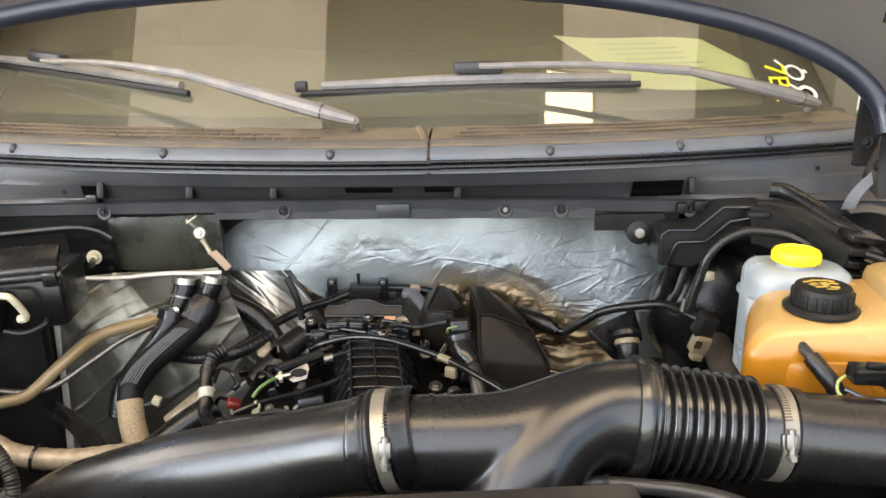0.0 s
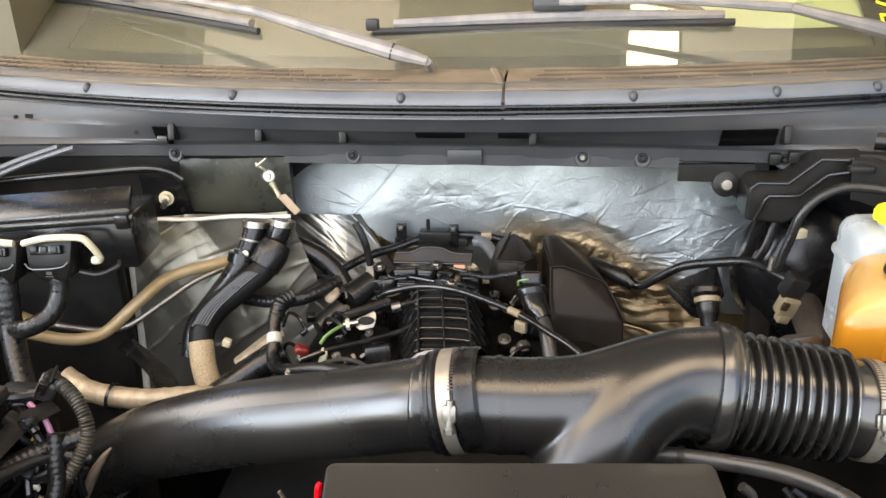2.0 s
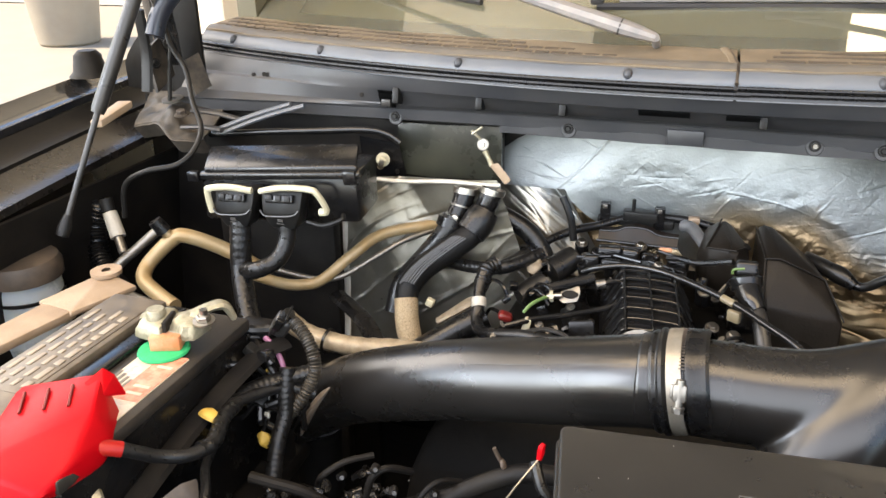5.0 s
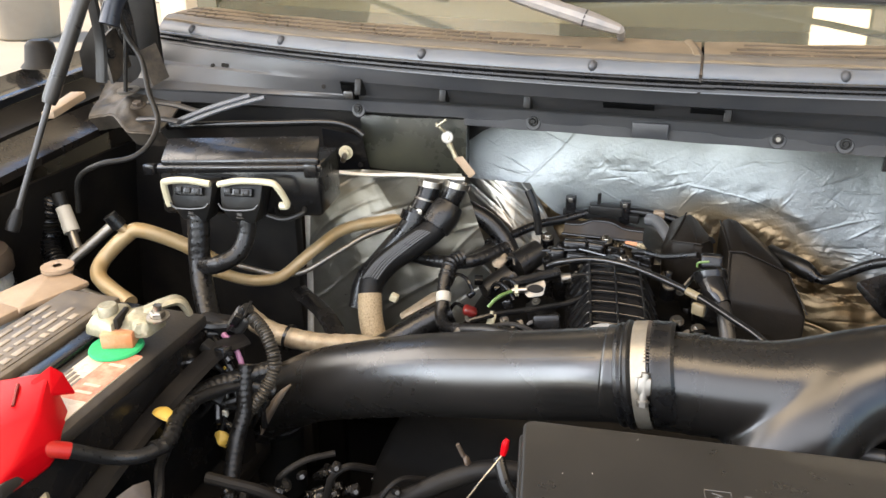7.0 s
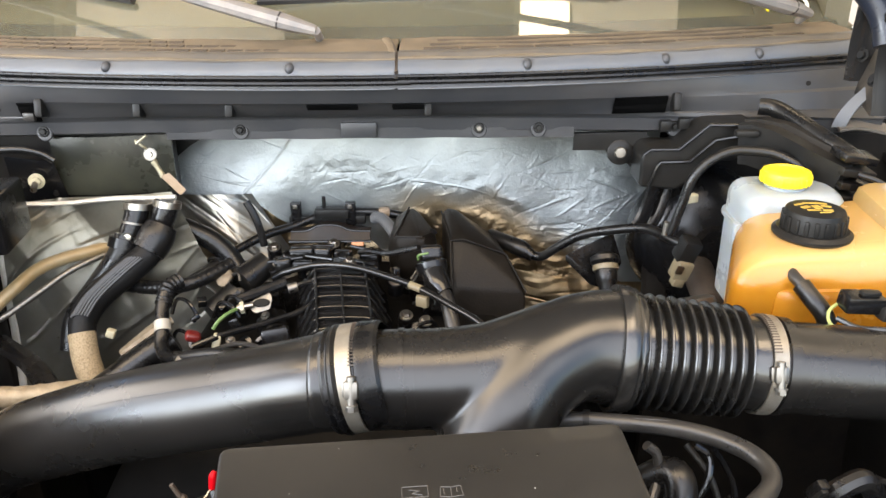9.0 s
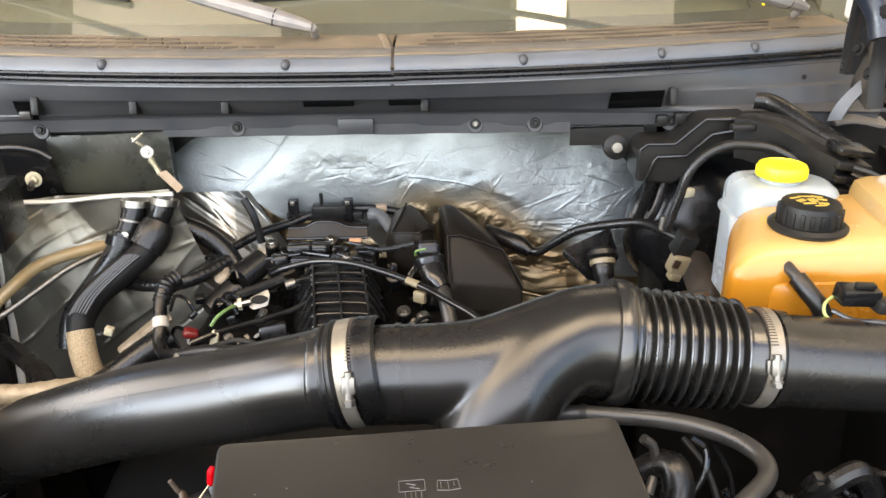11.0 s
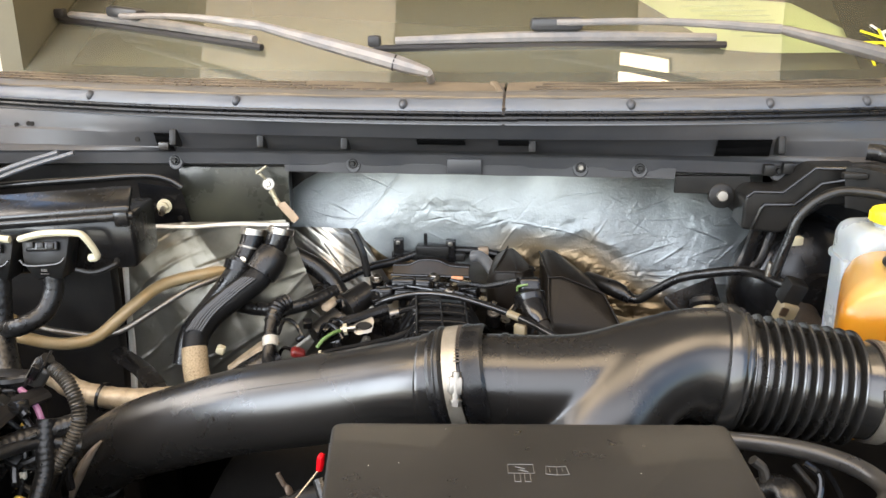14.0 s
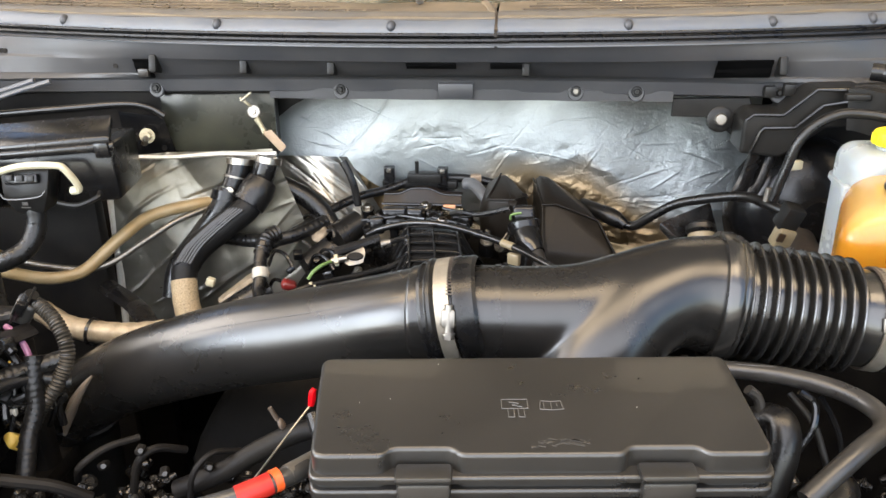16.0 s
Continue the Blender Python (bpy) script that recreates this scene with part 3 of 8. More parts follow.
def apron(sign, x_top, x_low):
    """The inner wing with its folded upper rail."""
    t = thing("inner_fender", "black inner fender covered in brown dust" if sign < 0 else "black inner fender in deep shade", "fender", kind="structure")
    part("panel", sheet(lambda u, v: (x_low + (x_top - x_low) * v ** 2 + 0.012 * math.sin(7 * u) * (1 - v), 0.2 + 1.1 * u, 0.5 + 0.74 * v), 24, 16, 0.006), M["shadow"], t)
    for k, (dx, w, z, mat) in enumerate(((0.0, 0.06, 1.262, "railgrime"), (0.062, 0.05, 1.29, "shadow"), (0.115, 0.045, 1.325, "paint"))):
        x0 = x_top + sign * dx
        part("rail", sheet(lambda u, v: (x0 + sign * w * v, 0.1 + 1.25 * u, z + 0.028 * (v - 0.1) ** 2 + 0.10 * (u - 0.6) - 0.05 * (u - 0.6) ** 2), 20, 6, 0.012), M[mat], t)
    part("outer_panel", sheet(lambda u, v: (x_top + sign * (0.16 + 0.10 * math.sin(v * 1.5)), 0.1 + 1.6 * u, 1.335 - 0.55 * (1 - math.cos(v * 1.5)) + 0.10 * (u * 1.25 - 0.6)), 20, 14, 0.004), M["paint"], t,
         "glossy black painted outer fender panel")
    return t


apron(-1, -0.93, -0.99)
apron(1, 0.74, 0.80)

# ---- cowl ----
X0, X1, SEAM = -0.885, 0.70, 0.027
cowl = thing("cowl", "dusty dark grey plastic cowl below the windshield", "cowl", kind="structure")
FACE = ((1.062, 1.4255, 1.0), (1.056, 1.421, 1.0), (1.060, 1.4185, 1.0), (1.055, 1.414, 1.0), (1.054, 1.4095, 0.95), (1.061, 1.4085, 0.9), (1.066, 1.397, 0.8), (1.073, 1.385, 0.7), (1.079, 1.382, 0.6), (1.103, 1.3605, 0.3), (1.107, 1.3585, 0.2),
        (1.118, 1.354, 0.0), (1.121, 1.350, 0.0), (1.124, 1.333, 0.0), (1.130, 1.330, 0.0), (1.16, 1.331, 0.0))


def cowl_face(u, v):
    s = v * (len(FACE) - 1)
    i = min(int(s), len(FACE) - 2)
    a, b, k = FACE[i], FACE[i + 1], s - min(int(s), len(FACE) - 2)
    y, z, w = (a[n] + (b[n] - a[n]) * k for n in range(3))
    x = X0 + (X1 - X0) * u
    lift = 0.010 * (1 - w) * (1 - ((x - CX) / 0.8) ** 2)
    return (x, y + w * bow(x) + 0.0004 * math.sin(x * 11 + v * 9), z + lift - 0.006 * (1 - w))


part("face_panel", sheet(cowl_face, 90, len(FACE) * 2 - 2), M["cowl"], cowl, sharp=22)


def cowl_line(x0, x1, y, z, n=14):
    return [(x0 + (x1 - x0) * k / n, y + bow(x0 + (x1 - x0) * k / n), z) for k in range(n + 1)]


for a, b, dz in ((X0, SEAM - 0.002, 0.0), (SEAM + 0.002, X1, 0.001)):
    part("weather_strip", sheet(lambda u, v: (a + (b - a) * u, 1.098 + bow(a + (b - a) * u) - 0.034 * math.sin(v * math.pi * 0.55) - 0.003 * v, 1.444 + dz - 0.0195 * (1 - math.cos(v * math.pi * 0.55)) + 0.0008 * math.sin(40 * u)), 60, 10, 0.004),
         M["strip"], cowl, "pale blue-grey rounded edge strip")
    part("lip_seal", sweep(cowl_line(a, b + 0.02 if b < 0.1 else b, 1.053, 1.4165 + dz), 0.0035, 8, 4), M["rubber"], cowl, "thin black rubber lip")
    part("lip_seal", sweep(cowl_line(a, b, 1.053, 1.4235 + dz), 0.0025, 8, 4), M["rubber"], cowl, "thin black rubber lip")
    part("cowl_top", sheet(lambda u, v: (a + (b - a) * u, 1.077 + 0.114 * v + bow(a + (b - a) * u), 1.4432 + dz + 0.0028 * min(1, v * 3) + 0.005 * v + 0.0008 * math.sin(31 * u + 5 * v)), 60, 8, 0.005), M["dust"], cowl,
         "brown dust covered plastic grille panel")
    part("shoulder", sheet(lambda u, v: (a + (b - a) * u, 1.0755 + 0.030 * v + bow(a + (b - a) * u), 1.4405 + dz + 0.0075 * math.sin(min(1, v * 1.6) * math.pi / 2)), 60, 8, 0.002), M["shoulder"], cowl, "dusty grey front edge of the grille panel")
    # pale thread draws the highlight along the cowl lip
    part("face_highlight", sweep(cowl_line(a, b, 1.0535, 1.4085), 0.0011, 6, 4), M["strip"], cowl, "pale line painted as the lit lip edge")
part("seam_flange", sweep([(SEAM, 1.062, 1.428), (SEAM - 0.001, 1.098, 1.4455), (SEAM - 0.008, 1.15, 1.4487), (SEAM - 0.016, 1.188, 1.451)], 0.0026, 8, 6), M["dustdark"], cowl)
part("seam_ridge", sweep([(SEAM - 0.006, 1.10, 1.446), (SEAM - 0.012, 1.15, 1.449), (SEAM - 0.02, 1.188, 1.4515)], 0.006, 8, 6, flat=0.5), M["dust"], cowl)
for x in (-0.80, -0.60, -0.353, -0.11, 0.197, 0.386, 0.525):
    part("strip_clip", lathe([(0.0105, -0.003), (0.010, 0.002), (0.0075, 0.0055), (0.004, 0.0075), (0, 0.008)], at(x, 1.0668 + bow(x), 1.4335, 52) @ Matrix.Diagonal((0.62, 0.8, 0.8, 1)), 14), M["clipgrey"], cowl, "grey plastic clip")


def perforations():
    """Slabs for the slots of the two grille panels."""
    bms = []
    for row in range(3):
        for k in range(32):
            x = -0.868 + k * 0.0242 + 0.009 * (row % 2)
            if x > -0.12 - 0.075 * row:
                continue
            bms.append(box((0.0195, 0.0095, 0.003), at(x, 1.117 + row * 0.026 + bow(x), 1.4472 + row * 0.0012)))
    for row in range(3):
        for k in range(12):
            x = 0.085 + k * 0.0507 + 0.01 * row
            if x > 0.60:
                continue
            bms.append(box((0.0500 if row else 0.0475, 0.0085, 0.003), at(x, 1.117 + row * 0.026 + bow(x), 1.4482 + row * 0.0012, 0, 0, math.degrees(0.5 * (x - CX)))))
    return join(*bms)


# dusty brown, darkened in colour for the shade within the slots
tagged(part("grille_slots", perforations(), M["groove"], cowl, "grille slots drawn as darkened dusty slabs"), kind="stuff")


def face_at(x, z, out=0.0):
    """A place on the cowl's front at that height."""
    best = min((cowl_face((x - X0) / (X1 - X0), k / 60) for k in range(12, 56)), key=lambda p: abs(p[2] - z))
    return (x, best[1] - out, z)


# black sheets laid on the face paint the shade inside its openings
for xa, xb, za, zb in ((-0.093, -0.026, 1.376, 1.385), (0.020, 0.062, 1.376, 1.385), (0.318, 0.392, 1.362, 1.386), (-0.487, -0.463, 1.356, 1.384)):
    part("slot", sheet(lambda u, v: face_at(xa + (xb - xa) * u, za + (zb - za) * v, 0.0032), 4, 6, 0.002), M["slotblack"], cowl, "black sheet standing for a shaded opening")
part("clip", box((0.016, 0.008, 0.012), at(*face_at(-0.475, 1.364, 0.011)), 0.002), M["hose_grey"], cowl, "small metal clip")
for x in (-0.322, -0.198, 0.067, 0.404, -0.455):
    p = face_at(x, 1.370)
    part("rib", box((0.011, 0.024, 0.025), at(p[0], p[1] - 0.006, 1.3765, -14), 0.003), M["dull"], cowl)
for x in (-0.468, -0.195, 0.137, 0.220, 0.41):
    part("boss", lathe([(0.0075, -0.004), (0.0075, 0.003), (0.0066, 0.0042), (0.0052, 0.0042), (0.0052, 0.001), (0, 0.001)], along((0, -1, 0.12), (x, 1.1235, 1.339)), 20), M["dull"], cowl)
    part("bolt", lathe([(0.0045, 0), (0.0045, 0.006), (0.0035, 0.007), (0, 0.007)], along((0, -1, 0.12), (x, 1.1235, 1.339)), 6), M["alu"] if x == 0.137 else M["dull"], cowl)
for x in (-0.468, -0.195, 0.137, 0.220, 0.41):
    part("tab", lathe([(0, 0.0012), (0.0100, 0.0012), (0.0112, 0), (0.0112, -0.004)], along((0, -1, 0.12), (x, 1.1225, 1.3365)), 20), M["cowl"], cowl)
part("tab", box((0.05, 0.006, 0.022), at(-0.03, 1.121, 1.338), 0.002), M["cowl"], cowl)
part("lower_flange", sheet(lambda u, v: (-0.30 + 0.57 * u, 1.127 + 0.002 * math.sin(30 * u), 1.3400 - 0.0150 * v), 40, 3, 0.003), M["cowl"], cowl)
# small near-black discs stand for the shade inside drilled holes
for k, (x, z) in enumerate(((-0.735, 1.385), (-0.712, 1.388), (-0.705, 1.388), (-0.52, 1.372), (0.60, 1.392))):
    part("hole", lathe([(0, 0.001), (0.0035, 0.001), (0.0035, -0.004)], along((0, -1, 0), face_at(x, z, 0.001)), 12), M["void"], cowl)
# end bracket on the driver's side
part("end_bracket", sheet(lambda u, v: (0.690 - 0.062 * math.sin(u * 1.45) + 0.020 * v * (1 - 0.3 * u), 1.118 - 0.012 * v, 1.415 - 0.078 * u + 0.004 * v), 14, 5, 0.004), M["strip"], cowl, "pale curved end bracket")
part("end_bracket", sheet(lambda u, v: (0.632 + 0.075 * u, 1.100 + 0.028 * v, 1.338 + 0.004 * math.sin(5 * u) + 0.006 * v), 10, 5, 0.004), M["shoulder"], cowl, "dusty folded foot of the end bracket")
part("end_bracket", sheet(lambda u, v: (-0.832 + 0.012 * u - 0.018 * v, 1.118 + 0.03 * u, 1.352 + 0.055 * v + 0.01 * u), 6, 8, 0.005), M["grime"], cowl, "dusty folded end bracket")

# ---- windshield and what lies behind it ----
RAKE = math.tan(radians(31))


def glass_at(x, s, lift=0.0):
    """A place on the windshield, s metres up its slope from the cowl (measured level)."""
    return (x, 1.205 + bow(x) + s - 0.5 * lift, 1.458 + s * RAKE + 0.86 * lift)


shield = thing("windshield", "dusty green-tinted windshield glass with a beige reflection haze and black borders", "windshield", kind="structure")
part("pane", sheet(lambda u, v: glass_at(-0.86 + 1.58 * u, -0.022 + 0.872 * v), 40, 20), M["glass"], shield).visible_shadow = False
part("border", sheet(lambda u, v: glass_at(-0.86 + 1.58 * u, 0.045 * v - 0.03, -0.004), 40, 2, 0.002), M["frit"], shield, "black enamel lower border")
for xa, xb in ((-0.86, -0.74), (0.577, 0.72)):
    part("border", sheet(lambda u, v: glass_at(xa + (xb - xa) * u, -0.015 + 0.855 * v, -0.0025), 6, 12, 0.002), M["frit"], shield, "black enamel side border")
def on_glass(x, s, turn, stretch):
    return Matrix.Translation(glass_at(x, s, 0.003)) @ Matrix.Rotation(radians(31), 4, "X") @ Matrix.Rotation(radians(turn), 4, "Z") @ Matrix.Diagonal((stretch, 1, 1, 1))


glyphs("lettering", "7BL", 0.048, on_glass(0.614, 0.058, -92, 1.45), M["markyellow"], shield)
part("marker_stroke", lathe([(0.011, 0), (0.0155, 0), (0.0155, 0.0006), (0.011, 0.0006), (0.011, 0)], on_glass(0.652, 0.078, -80, 1.5), 24), M["markwhite"], shield, "white marker ring")
part("marker_stroke", lathe([(0.009, 0), (0.0150, 0), (0.0150, 0.0006), (0.009, 0.0006), (0.009, 0)], on_glass(0.660, 0.028, -84, 1.4), 24), M["markwhite"], shield, "white marker ring")
for x_, s_, w_, h_, a_ in ((0.640, 0.044, 0.026, 0.006, -50), (0.632, 0.100, 0.030, 0.005, -62), (0.672, 0.080, 0.010, 0.008, -70)):
    part("marker_stroke", box((w_, h_, 0.0006), on_glass(x_, s_, a_, 1.0)), M["markwhite"], shield, "white marker bar")

cab = thing("cab", "dark truck cab behind the windshield", "truck cab", kind="structure")
part("dashboard", sheet(lambda u, v: (-0.9 + 1.66 * u, 1.205 + bow(-0.9 + 1.66 * u) + 0.79 * v, 1.435 + 0.085 * math.sin(min(1, v * 1.6) * math.pi / 2) + 0.012 * math.sin(9 * u)), 40, 20, 0.01), M["dash"], cab, "olive grey moulded dashboard top")
part("rear_wall", slab(-0.95, 0.85, 2.6, 2.64, 0.5, 2.1), M["dash"], cab)
part("roof", sheet(lambda u, v: (-0.8 + 1.46 * u, 2.05 + 0.7 * v + bow(-0.8 + 1.46 * u), 1.97 + 0.06 * math.sin(math.pi * v * 0.6)), 20, 6, 0.03), M["paint"], cab, "black painted roof")
for x, sgn in ((-0.86, -1), (0.72, 1)):
    part("pillar", sweep([(x, 1.28 + bow(x) * 0.8, 1.43), (x - sgn * 0.01, 1.6 + bow(x), 1.67), (x - sgn * 0.07, 2.1 + bow(x), 1.99)], 0.03, 12, 8), M["paint"], cab, "black windshield pillar")
    part("side_panel", slab(x - 0.02, x + 0.02, 1.35, 2.6, 0.5, 1.96), M["dash"], cab)

sheet_of_paper = thing("paper_sheet", "pale green printed paper sheet lying behind the windshield", "paper")
part("page", sheet(lambda u, v: glass_at(0.235 + 0.27 * u + 0.13 * (1 - v) + 0.02 * u * (1 - v), 0.075 + 0.135 * v - 0.05 * u * 0.4, -0.012 - 0.003 * math.sin(6 * u)), 16, 12, 0.0008), M["paper"], sheet_of_paper)
for k in range(7):
    s = 0.1 + 0.013 * k
    part("print_line", sheet(lambda u, v: glass_at(0.40 - 0.03 * k * 0.5 + (0.11 + 0.01 * (k % 3)) * u, s + 0.003 * v, -0.0085), 6, 1, 0.0003), M["ink"], sheet_of_paper)


def wiper(root, arm, tip, blade_a, blade_b, mid, label):
    """root to tip: the arm; blade_a to blade_b: the blade, held at mid."""
    t = thing("wiper", label, "wiper", "windshield wipers")
    up = Vector((0, -0.060, 0.010))
    foot = Vector(glass_at(*root))
    a0, a1, a2 = foot + up * 0.45, Vector(glass_at(*arm)) + up, Vector(glass_at(*tip)) + up * 0.3
    part("pivot", rod(foot + up * 0.4, foot + Vector((0, 0.004, -0.010)), 0.006, 16), M["blade"], t)
    part("arm", sweep([a0, a0.lerp(a1, 0.10) + up * 0.15, a0.lerp(a1, 0.2) + up * 0.25, a0.lerp(a1, 0.45) + up * 0.25, a0.lerp(a1, 0.8) + up * 0.1, a1], [0.010, 0.0145, 0.0165, 0.0155, 0.0120, 0.0095], 10, 6, flat=0.7), M["blade"], t, "grey tapered wiper arm")
    part("arm_seam", sweep([a0.lerp(a1, 0.172) + up * 0.22, a0.lerp(a1, 0.180) + up * 0.23], 0.0172, 14, smooth_path=False, flat=0.72), M["blade_rubber"], t)
    part("arm_rod", sweep([a1, a1.lerp(a2, 0.5) + Vector((0, 0, 0.006)), a2], [0.0075, 0.0055, 0.005], 8, 6), M["blade"], t)
    b0, b1, bm_ = (Vector(glass_at(*p)) for p in (blade_a, blade_b, mid))
    q0, q1 = b0.lerp(b1, 0.06), b0.lerp(b1, 0.97)
    part("blade", sweep([q0, q0.lerp(q1, 0.5) + Vector((0, 0, 0.004)), q1], [0.008, 0.0115, 0.008], 8, 8, flat=0.8), M["blade"], t)
    dn = Vector((0, -0.3, -1)) * 0.011
    part("blade_rubber", sweep([b0 + dn, b0.lerp(b1, 0.5) + dn, b1 + dn], 0.006, 6, 8), M["blade_rubber"], t, "black wiper rubber")
    part("end_cap", box((0.02, 0.018, 0.018), Matrix.Translation(b0) , 0.004), M["blade_rubber"], t)
    part("connector", box((0.082, 0.026, 0.02), Matrix.Translation(bm_ + Vector((0, 0, 0.01))) @ (b1 - b0).to_track_quat("X", "Z").to_matrix().to_4x4(), 0.007), M["cowl"], t, "dark grey blade clip")
    return t


wiper((-0.085, -0.02, 0.022), (-0.36, 0.075, 0.022), (-0.66, 0.11, 0.02), (-0.83, 0.13, 0.014), (-0.375, 0.062, 0.014), (-0.66, 0.112, 0.016), "grey wiper with a dusty arm on the passenger side glass")
wiper((0.64, -0.015, 0.02), (0.43, 0.065, 0.022), (0.10, 0.095, 0.02), (-0.185, 0.062, 0.014), (0.365, 0.070, 0.014), (0.10, 0.085, 0.016), "grey wiper with a dusty arm on the driver side glass")

# the truck's front end closes the bay below the camera
tagged(link("front_wall", slab(-0.98, 0.86, 0.20, 0.26, 0.25, 1.14, 0.01), M["shadow"]), "plain black front wall of the engine bay", "wall", kind="structure")

# ---- raised hood ----
hood = thing("hood", "raised black hood with grey primed underside", "hood", at=(0, 0, 0))
HA = radians(58)


def hood_edge(u):
    a = math.pi * u
    dx = -0.745 * math.cos(a)
    s = max(0.0, 1 - abs(dx / 0.745) ** 2.2) ** (1 / 2.2)
    return Vector((-0.10 + dx, 1.06 + 0.08 * s, 1.455 + 0.2 * s))


def hood_skin(lift, low=0.0):
    def fn(u, v):
        e = hood_edge(0.02 + 0.96 * u)
        top = Vector((-0.10 - 0.74 * math.cos(math.pi * (0.02 + 0.96 * u)), 1.12, 1.655))
        base = e.lerp(top, min(1, v * 3))
        return base + Vector((0, -math.cos(HA), math.sin(HA))) * (1.15 * v) + Vector((0, math.sin(HA), math.cos(HA))) * (lift + 0.006 * math.sin(9 * u) * math.sin(6 * v))
    return fn


part("outer_skin", sheet(hood_skin(0.035), 40, 24, 0.003), M["paint"], hood, "black painted outer hood skin")
part("inner_panel", sheet(hood_skin(0.0), 40, 24, 0.003), M["hood"], hood, "grey primed inner hood panel")
part("rubber_seal", sweep([hood_edge(k / 30) + Vector((0, -0.006, 0.004)) for k in range(31)], 0.015, 12, 3), M["seal"], hood, "blue-black rubber seal along the rear edge")
for x in (-0.62, -0.36, -0.1, 0.16, 0.42):
    p = Vector((x, 1.06, 1.72)) 
    part("rib", sweep([p, p + Vector((0, -math.cos(HA), math.sin(HA))) * 0.95], 0.03, 8, 4, flat=0.5), M["hood"], hood)
for x, z in ((0.56, 1.64), (-0.76, 1.64)):
    p = Vector((x, 1.085, z))
    part("dimple", lathe([(0, 0.002), (0.018, 0.002), (0.02, 0)], along((0, -0.8, -0.5), p), 20), M["dull"], hood)


def hinge(sign, x):
    t = part("hinge", sweep([(x, 1.14, 1.40), (x - sign * 0.005, 1.12, 1.47), (x - sign * 0.02, 1.08, 1.56), (x - sign * 0.03, 1.02, 1.66)], [0.022, 0.028, 0.026, 0.024], 8, 6, flat=0.35), M["paint"], hood, "dark steel hood hinge")
    part("lower_leaf", sheet(lambda u, v: (x + sign * 0.01 * v, 1.085 + 0.05 * u, 1.36 + 0.07 * v + 0.02 * u), 4, 4, 0.006), M["grime"], t)
    part("link_arm", sweep([(x - sign * 0.012, 1.05, 1.37), (x - sign * 0.014, 1.06, 1.43), (x - sign * 0.02, 1.05, 1.5)], 0.011, 8, 6, flat=0.5), M["dull"], t)
    for p in ((x - sign * 0.012, 1.08, 1.41), (x - sign * 0.012, 1.12, 1.435), (x - sign * 0.03, 1.06, 1.60)):
        bolt(t, p, (-sign, -0.4, 0.3), 0.006, M["dull"])


hinge(-1, -0.885)
hinge(1, 0.665)

strut = thing("gas_strut", "grey hood gas strut with a thin rod", "gas strut")
SA, SB, SC = Vector((-0.879, 0.83, 1.215)), Vector((-0.853, 0.915, 1.375)), Vector((-0.777, 1.075, 1.70))
part("rod", rod(SA, SB, 0.0045), M["hose_grey"], strut, "thin dull metal rod")
part("cylinder", sweep([SB - (SC - SB) * 0.02, SB, SC], [0.009, 0.0108, 0.0108], 16, smooth_path=False), M["hose_grey"], strut, "dark grey cylinder")
part("ball_socket", lathe([(0, -0.014), (0.009, -0.012), (0.010, 0.0), (0.006, 0.02), (0, 0.021)], along(SB - SA, SA), 16), M["dull"], strut)

# ---- foil on the firewall ----


def smooth(a, b, x):
    t = min(1.0, max(0.0, (x - a) / (b - a)))
    return t * t * (3 - 2 * t)


def ramp(a, b, x):
    """smooth() over an array."""
    t = np.clip((x - a) / (b - a), 0, 1)
    return t * t * (3 - 2 * t)


def grid_part(name, P, mat, parent, label=""):
    """A dense sheet from an array of places, rows by columns."""
    nu, nv = P.shape[:2]
    idx = np.arange(nu * nv).reshape(nu, nv)
    quads = np.stack([idx[:-1, :-1], idx[1:, :-1], idx[1:, 1:], idx[:-1, 1:]], -1).reshape(-1, 4)
    me = bpy.data.meshes.new(name)
    me.from_pydata(P.reshape(-1, 3).tolist(), [], quads.tolist())
    me.polygons.foreach_set("use_smooth", [True] * len(me.polygons))
    me.materials.append(mat)
    ob = new(name, me)
    ob.parent = parent
    if label:
        ob["label"] = label
    return ob


def facets(X, Z, seed, layers):
    """Crumpled foil: planes that meet in sharp creases. layers: rows of (spacing, slope)."""
    r = np.random.RandomState(seed)
    h = np.zeros_like(X)
    for size, slope in layers:
        a, b, p, q = r.uniform(0, math.pi), r.uniform(0, math.pi), r.uniform(0, 1), r.uniform(0, 6)
        w = (X * math.cos(a) + Z * math.sin(a)) / size + p + 0.32 * np.sin((X * math.cos(b) + Z * math.sin(b)) / size * 2.4 + q)
        t = np.abs((w % 1.0) * 2 - 1)
        mask = 0.55 + 0.45 * np.sin((X * 1.3 + Z * 2.1) / size * 0.9 + q * 2)
        h += slope * size / 2 * t * mask
    return h


